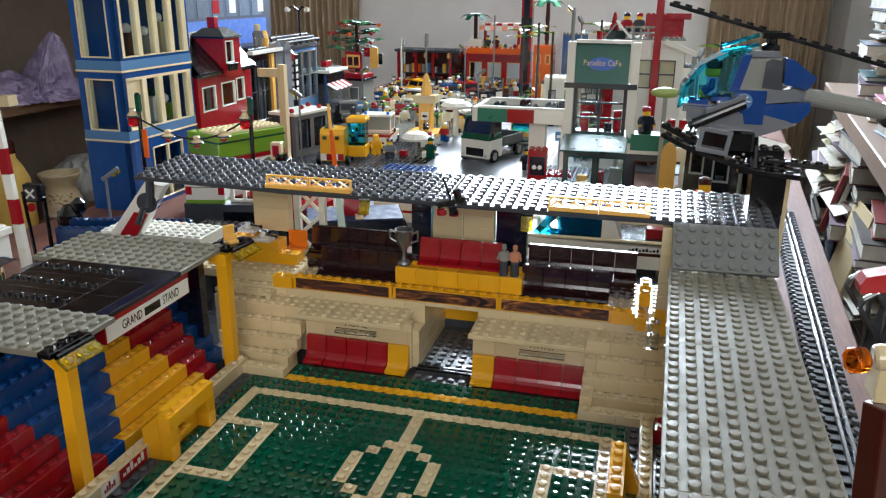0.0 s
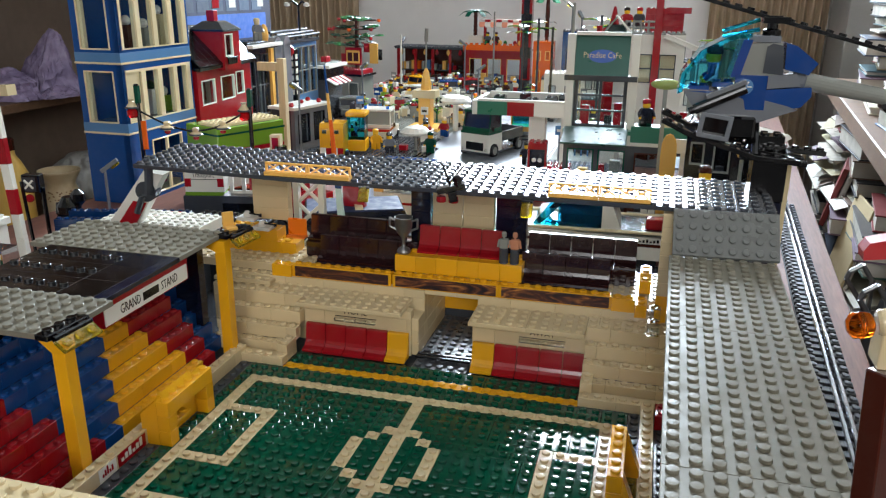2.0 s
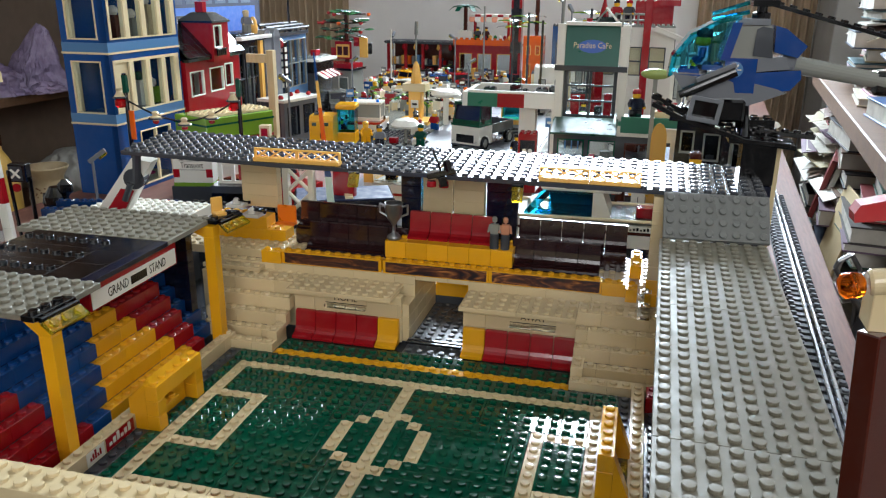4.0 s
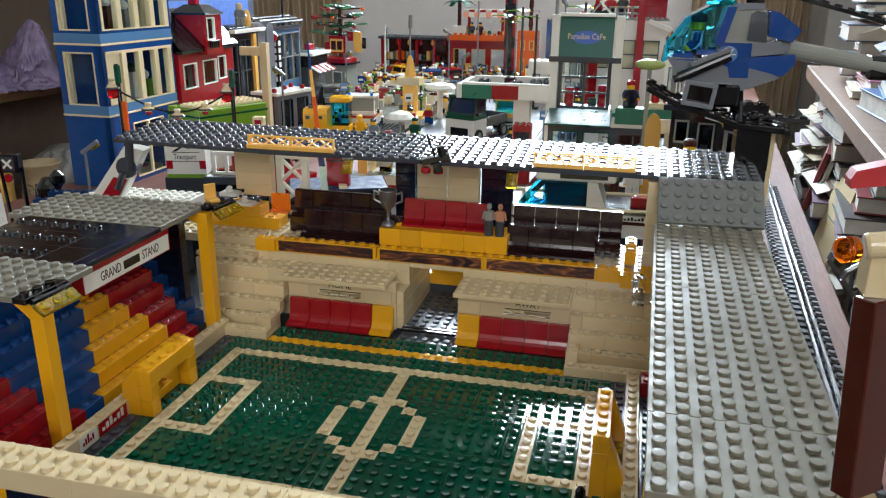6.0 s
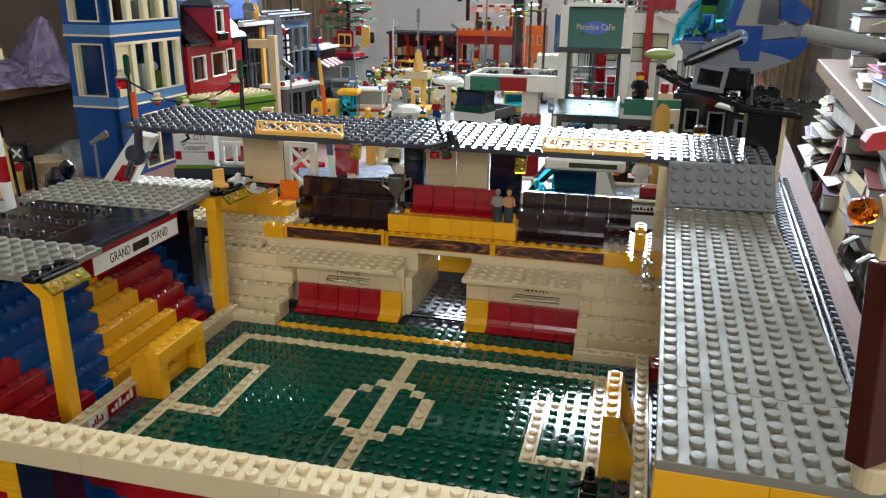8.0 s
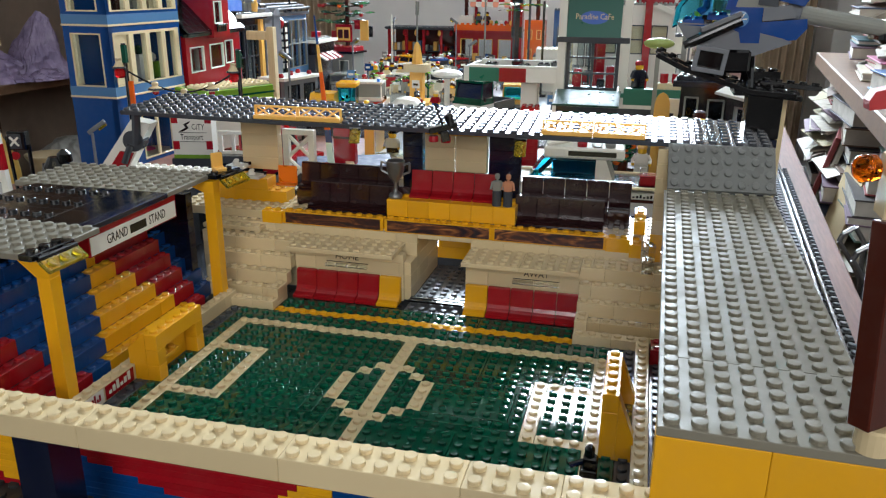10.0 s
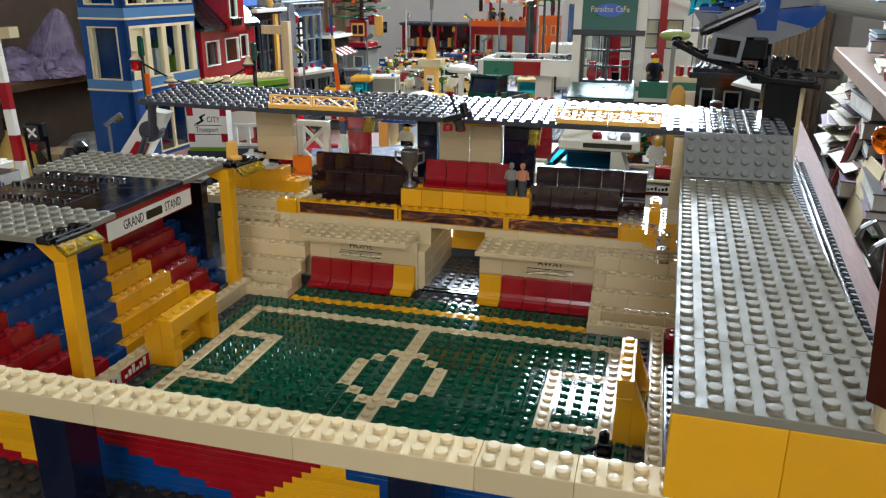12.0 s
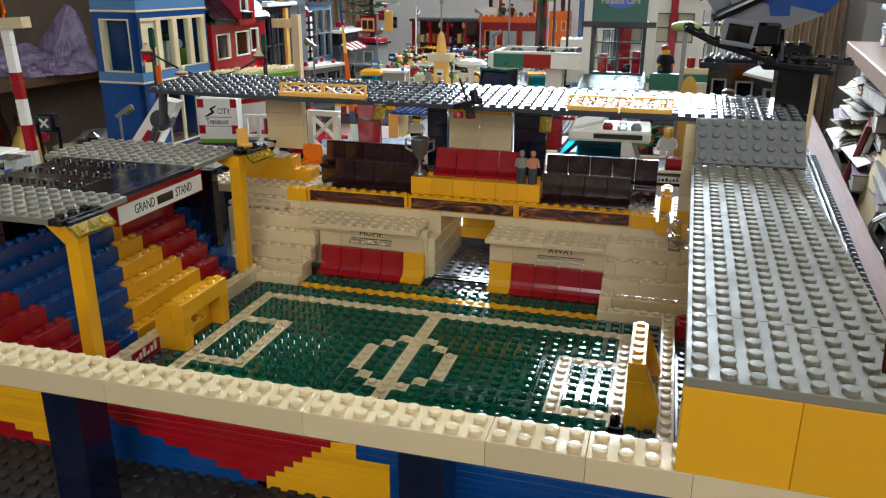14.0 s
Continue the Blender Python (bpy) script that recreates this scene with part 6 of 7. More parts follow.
for x, m in ((6.2, RED), (8.0, CLEAR), (9.6, LGR)):
    bm = bmesh.new()
    lathe(bm, [(0.6, 0), (0.65, 0.4), (0.4, 0.8)], 14, (x, 1.6, 9.2))
    part("beacon", bm, m, boat2)
# added dark sheet standing in for the shaded cabin interior
bar(boat2, DGR, 2.4, 7.2, 4.5, 8.0, 7.8, 7.7, "cabin_wall")
bar(boat2, RED, 13.4, 2.2, 4.5, 15.6, 4.0, 5.8, "seat", "red seat", 0.1)
bar(boat2, DGR, 1, 1.5, 0.0, 15, 7.5, 1.2, "cradle")
# blue deck and loose builds in front of it
deckb = thing("blue_boat", "dark blue toy boat deck with a cream plank", "toy boat", (-6.6, 29.2, Z0), 24)
bm = bmesh.new()
prism(bm, [(-1.5, 5.2), (11.5, 5.2), (11.0, 6.8), (-1.2, 6.8)], 0, 7)
part("hull", bm, NAVY, deckb)
bar(deckb, plastic("deck blue plastic", 20, 36, 76, 0.55), -1.0, 0.2, 6.75, 10.8, 6.8, 7.0, "deck", bevel=0.05)
bar(deckb, CREAM, 4.9, 0.3, 7.0, 5.9, 6.6, 7.3, "plank", "cream plank")
bar(deckb, DGR, 0, 1, 0, 10, 6, 5.2, "cradle")
ybr = thing("yellow_row", "low row of yellow toy bricks behind the seats", "toy bricks", (-9.0, 37.5, Z0), 8)
for k in range(5):
    course(ybr, YEL, 0, 10, 0, H * k, 2, 3, k == 4, 4, 2 + k % 2)
counter = thing("white_counter", "white toy counter with dark front", "toy counter", (29.8, 51, Z0))
bar(counter, DGR, 0, 0, 0, 6, 3, 2.6, "front")
bar(counter, WHT, -0.2, -0.3, 2.6, 6.2, 3.2, 3.3, "top")
figure((32.4, 52.4, 2.5), WHT, WHT, OCH, 0, "toy sailor figure in a white blouse")
brick_tree(29.9, 55, 7, 1.2)
rc = vehicle("red_fire_car", "red toy fire car with large black wheels", (-11, 40, Z0 + 2.4), 75, 7, 13, RED, RED, NAVY, (4, 9), 5, 3, beacon=plastic("small red lamp", 210, 20, 20))
bar(rc, DGR, -3.5, 0, -2.4, 3.5, 13, 0.4, "trailer")
wag = thing("ticket_booth", "white toy booth with a clear pane", "toy booth", (-7.6, 54, Z0))
bar(wag, WHT, -0.4, 0, 0, 7.4, 5, 3.5, "base")
bar(wag, RED, -0.42, -0.05, 1.7, 7.42, 0, 2.1, "stripe", "red stripe", 0)
bar(wag, OCH, -0.4, 0, 3.5, 1.1, 5, 7.4, "post")
bar(wag, WHT, 6.2, 0, 3.5, 7.4, 5, 7.4, "post")
bar(wag, CLEAR, 1.2, 0.2, 3.7, 6.1, 0.4, 7.3, "pane", "clear pane")
lego(wag, CLEAR, 1, -0.2, 3.4, 5, 1, 1)
lego(wag, BLU, 0, -0.2, 7.4, 8, 6, 1, name="roof")
figure((-4.4, 56.6, 1.9), WHT, BLK, BLK, 0, "toy figure inside the booth")
pan = thing("red_hoarding", "red toy hoarding panel with dark frame", "toy panel", (-4.4, 33, Z0))
bar(pan, RED, 0, 0, 0, 2.8, 0.8, 12.4, "panel")
for i in range(3):
    bar(pan, RBRN, -0.06, -0.06, 2 + 4.0 * i, 2.86, 0.1, 2.3 + 4.0 * i, "frame_bar", bevel=0.02)
truss = thing("white_truss", "white toy girder standing behind seats", "toy girder", (-8.3, 27, Z0))
for x in (0, 3.2):
    bar(truss, WHT, x, 0, 0, x + 0.7, 0.8, 11.4, "upright")
bar(truss, WHT, 0, 0, 11.4, 3.9, 0.8, 12.0, "top_bar")
for k in range(3):
    for a, b in ((0.4, 3.5), (3.5, 0.4)):
        bm = bmesh.new()
        rod(bm, (a, 0.4, 2.8 * k + 3), (b, 0.4, 2.8 * k + 5.8), 0.25)
        part("brace", bm, WHT, truss)
sail = thing("printed_sail", "thin orange, blue and white printed toy sail", "toy sail", (-3.6, 28, Z0))
for k, (z0, z1, m) in enumerate(((0, 10.5, plastic("pale green plastic", 200, 222, 214)), (10.5, 12, BLU), (12, 18.5, ORG), (18.5, 21.5, OCH), (21.5, 24.6, BLU))):
    bm = bmesh.new()
    wa, wb = 1.2 - 0.045 * z0, 1.2 - 0.045 * z1
    prism(bm, [(0.9 - 0.06 * z0, z0), (0.9 - 0.06 * z0 + wa, z0), (0.9 - 0.06 * z1 + wb, z1), (0.9 - 0.06 * z1, z1)], 0, 0.2)
    part("strip", bm, m, sail)

# ---- left lot beside the roof ----
crane = thing("white_crane_arm", "white and red toy rescue crane arm", "toy crane", (-21.2, 14, 6.5), 12)
bm = bmesh.new()
prism(bm, [(-3.0, 0), (0.4, 0), (4.6, 7.0), (2.6, 7.4)], -1.0, 1.0)
part("arm", bm, WHT, crane)
bm = bmesh.new()
prism(bm, [(-1.8, 0.1), (0.4, 0.1), (2.6, 4.0), (1.2, 4.2)], -1.25, -1.02)
part("marking", bm, RED, crane)
bm = bmesh.new()
lathe(bm, [(1.1, -1.4), (1.1, 0), (0.5, 0.1)], 16)
part("winch", bm, DGR, crane, at=(2.6, -1.0, 5.2), rot=(90, 0, 0))
bm = bmesh.new()
rod(bm, (3.0, -1.2, 5.0), (3.4, -1.2, 9.0), 0.45)
rod(bm, (2.4, -1.4, 4.8), (1.6, -1.4, 3.0), 0.35)
part("piston", bm, DGR, crane)
bar(crane, BLU, -7, -2, -7.3, 6, 5, -0.2, "base")
bar(crane, ORG, 0.5, 3, -0.2, 4, 5, 1.4, "crate")
deckp = thing("lattice_deck", "dark lattice toy deck plate", "toy plate", (-22, 22, 4.6))
lego(deckp, BLK, 0, 0, 0, 10, 8, 1)
bar(deckp, DGR, 0, 0, -5.4, 10, 8, 0, "support")
DBLU = plastic("dark blue plastic", 8, 44, 86)
bluep = thing("blue_wagon", "long blue toy wagon with studded rim", "toy wagon", (-40, 24, Z0), 14)
bar(bluep, DBLU, 0, 0, 0.8, 16, 5, 4.0, "body")
lego(bluep, DBLU, 0, 0, 4.0, 16, 1, 2)
lego(bluep, DBLU, 0, 4, 4.0, 16, 1, 2)
for x in (3, 13):
    wheel(bluep, x, 0.2, 1.0, 1.0, 0.7)
sig = thing("crossing_signal", "black toy rail signal with a white cross", "toy signal", (-42.0, 23.6, Z0), 12)
sig.scale = (0.87, 0.87, 0.87)
bm = bmesh.new()
lathe(bm, [(0.6, 0), (0.6, 0.5), (0.28, 0.6), (0.28, 10.2)], 10, (1.5, 0, 0))
part("pole", bm, BLK, sig)
bar(sig, BLK, -1.1, -0.7, 9.6, 1.5, 0.7, 12.2, "box", bevel=0.12)
bar(sig, DGR, -0.95, -0.76, 9.8, 0.95, -0.7, 11.9, "plate", bevel=0.02)
bm = bmesh.new()
for s in (-1, 1):
    rod(bm, (-0.6, -0.82, 10.85 - 0.6 * s), (0.6, -0.82, 10.85 + 0.6 * s), 0.16, 6)
part("cross", bm, WHT, sig)
bm = bmesh.new()
lathe(bm, [(0.6, 0), (0.6, 0.3)], 14)
part("red_disc", bm, RED, sig, at=(-0.2, -0.5, 8.8), rot=(90, 0, 0))
barr = thing("crossing_barrier", "white and red striped toy barrier boom, raised", "toy barrier", (-39.2, 18, Z0), 0, ry=-3)
for k in range(7):
    bm = bmesh.new()
    box(bm, -0.6, -0.35, 3.0 * k, 0.6, 0.35, 3.0 * k + 2.98, 0.04)
    part("segment", bm, RED if k in (2, 4) else WHT, barr, at=(0.0, 0, 1.2))
bar(barr, TAN, -2.4, -0.7, 21.0, 2.9, 0.7, 22.2, "cross_arm")
bm = bmesh.new()
lathe(bm, [(0.6, 22.2), (1.0, 23.0), (0.9, 24.0)], 10, (-0.8, 0, 0))
part("lamp", bm, AMBER, barr, "clear orange lamp")
bar(barr, BLK, -1.5, -1, 0, 2, 1, 1.2, "base")
bar(barr, BLK, 0.9, 0.4, 1.2, 1.2, 0.7, 11, "counter_rod")
loose("white_hut", WHT, "white toy truck roof beside the stand", "toy roof", (-40.4, 9.6, Z0), boxes=((-1, 0, 0, 3.0, 4.6, 7.3), (-1.3, -0.3, 7.3, 3.3, 4.9, 8.1), (-0.9, 0.1, 8.1, 2.9, 4.5, 8.4)))
loose("clear_block", CLEAR, "clear plastic toy block with grey axle", "toy block", (-19, -8, 9.6), boxes=((0, 0, 0, 2.4, 2, 2.6),))
loose("black_creature", BLK, "black toy creature crouching on the lot", "toy animal", (-43.4, 31, 2.0), boxes=((-1.4, -1, -2.80, 1.4, 1, 0.4),), lathes=(([(0.6, 0), (1.5, 0.8), (1.6, 1.8), (0.8, 3.0)], (0, 0, 0)), ([(0.3, 1.6), (1.0, 2.4), (0.9, 3.4), (0.3, 4.0)], (1.2, 0.4, 0)), ([(0.3, 0), (0.6, 0.6), (0.4, 2.0)], (-1.6, 0, 0))))
figure((-26.5, 2, 4.2), GRN, BLK, BLU, 0, "toy figure in green beside the signal")
figure((-22, 8, 2.2), DGR, DGR, BLK, 30, "dark toy figure on the lot")
plat = thing("white_platform", "white studded toy platform on dark grey bricks", "toy bricks", (-25.0, 14.0, Z0), 0.8)
bar(plat, DGR, 1.5, 1.0, 0, 10.5, 4.0, 7.6, "support")
lego(plat, WHT, 0, 0, 7.6, 12, 5, 3, True, "platform_plate")
trayb = thing("white_block", "white toy block with a black tile on top", "toy bricks", (-26.6, 11.2, Z0), -4)
bar(trayb, WHT, 0, 0, 0, 3.8, 1.6, 8.2, "body")
bar(trayb, BLK, -0.1, -0.1, 8.2, 3.9, 1.7, 8.5, "tile")
loose("pink_lid", plastic("pink plastic", 226, 60, 110), "small flat pink lid lying on the table", "lid", (-52, 62, Z0), lathes=(([(2.2, 0), (2.3, 0.3), (1.9, 0.5)], (0, 0, 0)),))
loose("dark_block", DGR, "dark stacked toy bricks beside the stand", "toy bricks", (-30, 0, Z0), boxes=((0, 0, 0, 9, 12, 4.6), (1, 2, 4.6, 6, 9, 6.6)))

# ---- tower and helicopter ----
tow = thing("black_tower", "black toy tower on the roof corner", "toy tower", (40.2, 13.2, 15.3))
bar(tow, BLK, 0, 0, 0, 2.7, 2.7, 3.5, "block", bevel=0.04)
bar(tow, BLK, -1.2, -0.5, 3.5, 3.8, 3.2, 3.9, "top_plate")
lego(tow, BLK, 0.3, 0.4, 4.2, 2, 2, 3)
bar(tow, BLK, 0.2, 0.3, 3.9, 2.5, 2.5, 4.2, "neck")
for x0, x1, z, rz in ((-2.0, 3.6, 4.0, -12), (0.6, 5.6, 4.4, 10), (-0.6, 4.0, 3.6, -4)):
    bm = bmesh.new()
    box(bm, x0, -0.5, 0, x1, 0.5, 0.4, 0.05)
    for i in range(int(x1 - x0)):
        lathe(bm, STUD, 12, (x0 + 0.6 + i, 0, 0.4))
    part("arm", bm, BLK, tow, at=(0, -0.3 if z < 4 else 0.2, z), rot=(0, 5, rz))
bar(tow, TAN, 2.75, 1.6, -6, 3.3, 2.6, 3.2, "back_post")
bar(tow, NAVY, 0, 0.2, -16, 2.7, 2.6, -0.1, "shaft")

HBLUE = plastic("helicopter blue", 12, 60, 126)
heli = thing("toy_helicopter", "blue and grey toy helicopter with clear cyan canopy", "toy helicopter", (38.4, 12, 24.0))
bm = bmesh.new()
prism(bm, [(-4.5, 0.5), (-3.4, -1.1), (-0.4, -1.9), (1.6, -2.0), (4.4, -0.9), (3.6, -0.6), (-0.4, 0.3)], 0.04, 3.96)
part("hull", bm, MGR, heli)
bm = bmesh.new()
prism(bm, [(-4.2, 0.3), (-0.5, 0.4), (-0.5, 1.7), (1.9, 1.7), (1.9, -1.0), (0.5, -1.0), (0.3, -0.2), (-0.4, 0.1)], 0, 4)
part("body", bm, HBLUE, heli)
bm = bmesh.new()
prism(bm, [(1.9, 0.6), (5.2, 0.9), (5.3, 0.2), (4.6, -0.7), (3.0, -0.9), (1.9, -1.0)], 0.1, 3.9)
part("tail_fairing", bm, HBLUE, heli)
bm = bmesh.new()
prism(bm, [(1.95, 0.65), (4.4, 0.95), (4.0, 1.9), (1.95, 1.7)], 0.2, 3.8)
part("side_block", bm, MGR, heli)
bm = bmesh.new()
prism(bm, [(1.5, 1.9), (1.6, 3.9), (2.0, 4.15), (2.75, 4.0), (3.0, 1.75)], 0.12, 3.88)
part("engine_cover", bm, DGR, heli, "dark grey engine cover")
for z0, m, x0, x1 in ((0.55, HBLUE, -4.0, -2.4), (0.9, HBLUE, -2.2, -0.6)):
    bm = bmesh.new()
    box(bm, x0, 0.2, z0 - 0.2, x1, 1.2, z0 + 0.2, 0.04)
    for i in range(2):
        lathe(bm, STUD, 12, (x0 + 0.4 + 0.8 * i, 0.7, z0 + 0.2))
    part("cockpit_plate", bm, m, heli)
bm = bmesh.new()
prism(bm, [(-0.3, 1.5), (0.3, 4.1), (2.7, 4.2), (3.0, 1.7)], 0.3, 3.7)
part("engine_housing", bm, LGR, heli)
bm = bmesh.new()
prism(bm, [(-0.9, 1.5), (-0.2, 1.5), (0.5, 4.4), (-0.2, 4.4)], 0.1, 3.9)
part("frame", bm, HBLUE, heli)
bar(heli, MGR, 0.2, 0.6, 4.2, 2.6, 3.4, 4.7, "top_plate")
bm = bmesh.new()
prism(bm, [(3.1, 2.2), (3.0, 4.2), (3.8, 4.0), (5.5, 2.7), (4.9, 1.8)], 0.4, 3.6)
part("rear_cowl", bm, HBLUE, heli)
bm = bmesh.new()
prism(bm, [(-4.8, 0.0), (-4.6, 1.7), (-3.3, 3.5), (-1.3, 4.6), (0.4, 4.9), (0.4, 4.6), (-1.2, 4.3), (-3.0, 3.2), (-4.2, 1.6), (-4.4, 0.2)], 0.2, 3.8)
part("canopy", bm, CYAN, heli, "clear cyan canopy")
for y0 in (0.15, 3.7):
    bm = bmesh.new()
    prism(bm, [(-4.4, 0.6), (-4.2, 1.6), (-3.0, 3.2), (-1.2, 4.3), (0.2, 4.5), (-0.5, 1.2)], y0, y0 + 0.15)
    part("canopy_side", bm, glassy("pale cyan plastic", 150, 225, 240), heli, "clear pale cyan side pane")
for k in range(2):
    bm = bmesh.new()
    rod(bm, (-1.8, 0.4 + 0.6 * k, 4.6 + 0.4 * k), (0.9, 0.2 + 0.6 * k, 5.2 + 0.7 * k), 0.16)
    part("canopy_bar", bm, CYAN, heli)
bm = bmesh.new()
lathe(bm, [(0.72, 0), (0.66, 4.0), (0.6, 8.2)], 18)
part("tail_boom", bm, LGR, heli, at=(4.0, 1.6, 1.35), rot=(0, 99, -4))
bm = bmesh.new()
lathe(bm, [(0.85, 0), (0.85, 1.0), (0.75, 1.1)], 18)
part("tail_collar", bm, MGR, heli, at=(3.8, 1.6, 1.38), rot=(0, 99, -4))
bar(heli, BLK, 10.6, 0.6, -0.9, 14.0, 2.6, 0.9, "tail_block", bevel=0.3)
bm = bmesh.new()
lathe(bm, [(0.7, 0), (0.7, 0.5), (0.42, 0.6), (0.4, 1.3), (0.7, 1.35), (0.7, 1.6)], 14, (2.0, 2, 4.6))
part("mast", bm, BLK, heli)
for x0, x1 in ((-8.6, -0.6), (0.6, 13.4)):
    bm = bmesh.new()
    box(bm, x0, -0.5, -0.15, x1, 0.5, 0.15, 0.04)
    for i in range(int(x1 - x0)):
        lathe(bm, STUD, 10, (x0 + 0.5 + i, 0, 0.15))
    part("rotor_blade", bm, BLK, heli, at=(2.2, 2, 5.9), rot=(0, 15, 0))
bar(heli, BLK, 1.2, 1.2, 5.6, 3.2, 2.8, 6.1, "rotor_hub")
bm = bmesh.new()
rod(bm, (-3.6, 0, 0), (0.6, 0, 0), 0.42, 14)
rod(bm, (-4.0, 0, 0), (-3.6, 0, 0), 0.3, 12)
part("gun_pod", bm, BLK, heli, at=(-0.2, -0.7, 0.5), rot=(0, -26, 0))
bm = bmesh.new()
box(bm, -2.6, -0.25, 0.35, 0.6, 0.5, 0.75, 0.06)
part("pod_cover", bm, MGR, heli, at=(0.0, -0.7, 0.5), rot=(0, -24, 0))
bm = bmesh.new()
lathe(bm, [(0.62, 0), (0.62, 0.05), (0.5, 0.06)], 20)
disc = part("round_print", bm, MBLU, heli, "round pale print", (0.3, -0.02, 0.8), (90, 0, 0))
bm = bmesh.new()
for a in range(6):
    c = math.radians(60 * a)
    rod(bm, (0.15 * math.cos(c), 0.15 * math.sin(c), 0.07), (0.48 * math.cos(c), 0.48 * math.sin(c), 0.07), 0.05, 5)
part("print_star", bm, WHT, disc)
for y in (-0.6, 4.4):
    bm = bmesh.new()
    pts = [(-5.8, -2.0), (-3.5, -3.1), (1.8, -4.7), (5.0, -4.9)]
    for (p0, q0), (p1, q1) in zip(pts, pts[1:]):
        g = bmesh.new()
        box(g, 0, -0.45, -0.2, math.hypot(p1 - p0, q1 - q0) + 0.1, 0.45, 0.2, 0.04)
        for i in range(int(math.hypot(p1 - p0, q1 - q0))):
            lathe(g, STUD, 10, (0.5 + i, 0, 0.2))
        join(bm, g, Matrix.Translation((p0, y, q0)) @ Matrix.Rotation(math.atan2(q0 - q1, p1 - p0), 4, "Y"))
    part("skid", bm, BLK, heli)
    bm = bmesh.new()
    rod(bm, (-1.6, y, -3.6), (-1.0, 2, -0.9), 0.3)
    rod(bm, (1.6, y, -4.5), (1.6, 2, -1.0), 0.3)
    part("skid_strut", bm, BLK, heli)
bm = bmesh.new()
for b in ((-1.25, -1.0, 1.25, -0.65), (-1.25, 0.65, 1.25, 1.0)):
    box(bm, b[0], -0.35, b[1], b[2], 0.2, b[3], 0.04)
for x in (-1.25, 0.9):
    box(bm, x, -0.35, -0.65, x + 0.35, 0.2, 0.65, 0.04)
part("side_frame", bm, MGR, heli, at=(-1.7, -0.9, -2.3), rot=(0, 8, 0))
bar(heli, BLK, -2.9, -0.6, -3.3, 1.4, 3.6, -1.5, "belly_block", bevel=0.2)
pilot = figure((36.2, 13.9, 23.4), HBLUE, NAVY, BLK, -90, "toy pilot figure inside the clear canopy")

station = thing("dark_station", "dark toy station with a flat roof and lit panel", "toy station", (36.2, 44, Z0), -6)
facade(station, BLK, 5.4, 0, 16.6, [(0.5, 2.2, 12.6, 15.4, 1, 1), (3.2, 5.2, 11.8, 15.2, 1, 1)], (0, 0, 0), 0, 1.0, LGR)
facade(station, BLK, 4.6, 0, 16.0, [(1.2, 3.4, 10.6, 14.6, 1, 1)], (5.4, 0, 0), -38, 0.6, LGR, "bay_wall")
bar(station, BLK, 0, 6, 0, 9, 7, 16.6, "back_wall", bevel=0)
bar(station, NAVY, -0.9, -1.2, 16.6, 6.2, 8, 17.3, "roof")
lego(station, NAVY, -0.6, 0, 17.3, 6, 6, 1, name="roof_plate", sides=8)
bm = bmesh.new()
prism(bm, [(0, 0), (5.8, 0), (5.4, 0.35), (0.2, 0.35)], -2.6, 2.4)
part("canopy_panel", bm, WHT, station, "pale sloping canopy panel", (5.4, -0.8, 16.9), (16, 6, -34))
bar(station, TAN, 8.4, -3.6, 0, 9.6, -2.6, 15.6, "pilaster", "tan pilaster")
for x, m in ((1.4, RBRN), (3.6, DGR)):
    bar(station, m, x, 3, 0, x + 1, 4, 12, "inner_post")
loose("dark_plinth", DGR, "dark toy plinth behind the roof", "toy plinth", (35.6, 23.6, Z0), boxes=((0, 0, 0, 4, 3, 12.0),))
figure((37.4, 24.8, 11.2), ORG, RBRN, RBRN, 10, "orange toy figure on a dark plinth")

# ---- rail track along the table's edge ----
track = thing("rail_track", "grey metal toy rails on black sleepers", "toy track", (46.9, -10, Z0), -4)
CLIP = plastic("dull grey plastic", 60, 62, 66, 0.4)
bar(track, DULL, -1.2, 0, 0, 2.3, 88, 0.12, "bed")
for i in range(58):
    bm = bmesh.new()
    box(bm, -1.1, 0, 0.12, 2.2, 0.9, 0.5, 0.05)
    sl = part("sleeper", bm, DULL, track, at=(0, 1.5 * i, 0))
    for x in (-0.7, 1.8):
        bm = bmesh.new()
        lathe(bm, STUD, 10, (x, 0.45, 0.5))
        box(bm, x - 0.16, -0.3, 0.12, x + 0.16, 0.2, 0.4, 0.03)
        part("clip", bm, CLIP, sl)
for x in (0.1, 0.72):
    for i in range(5):
        bm = bmesh.new()
        box(bm, x, 17.6 * i, 0.5, x + 0.4, 17.6 * i + 17.4, 1.2, 0.1)
        part("rail", bm, CHROME, track)

# ---- brown post with the orange lamp ----
post = thing("brown_post", "dark red-brown toy post with a clear orange lamp", "toy post", (39.5, -30.2, 12.12), 0)
bm = bmesh.new()
lathe(bm, [(0.62, 0), (0.62, 0.85), (0.55, 0.95)], 18, (1.0, 0.95, 0))
part("foot", bm, TAN, post, "cream round foot")
bm = bmesh.new()
box(bm, 0, 0, 0, 0.85, 1.6, 7.2, 0.05)
part("shaft", bm, RBRN, post, at=(0.01, 0.8, 0.95), rot=(0, -4, -50))
bar(post, TAN, 0.0, 1.1, 8.15, 1.3, 2.3, 9.6, "collar", "cream collar")
bm = bmesh.new()
lathe(bm, [(0.4, -1.4), (0.42, 0.4), (0.36, 0.5)], 24)
part("lamp_tube", bm, TAN, post, "cream tube", (0.0, 0.3, 10.2), (0, -100, 0))
bm = bmesh.new()
lathe(bm, [(0.2, 0), (0.38, 0.1), (0.42, 0.3), (0.42, 0.65), (0.2, 0.8)], 24)
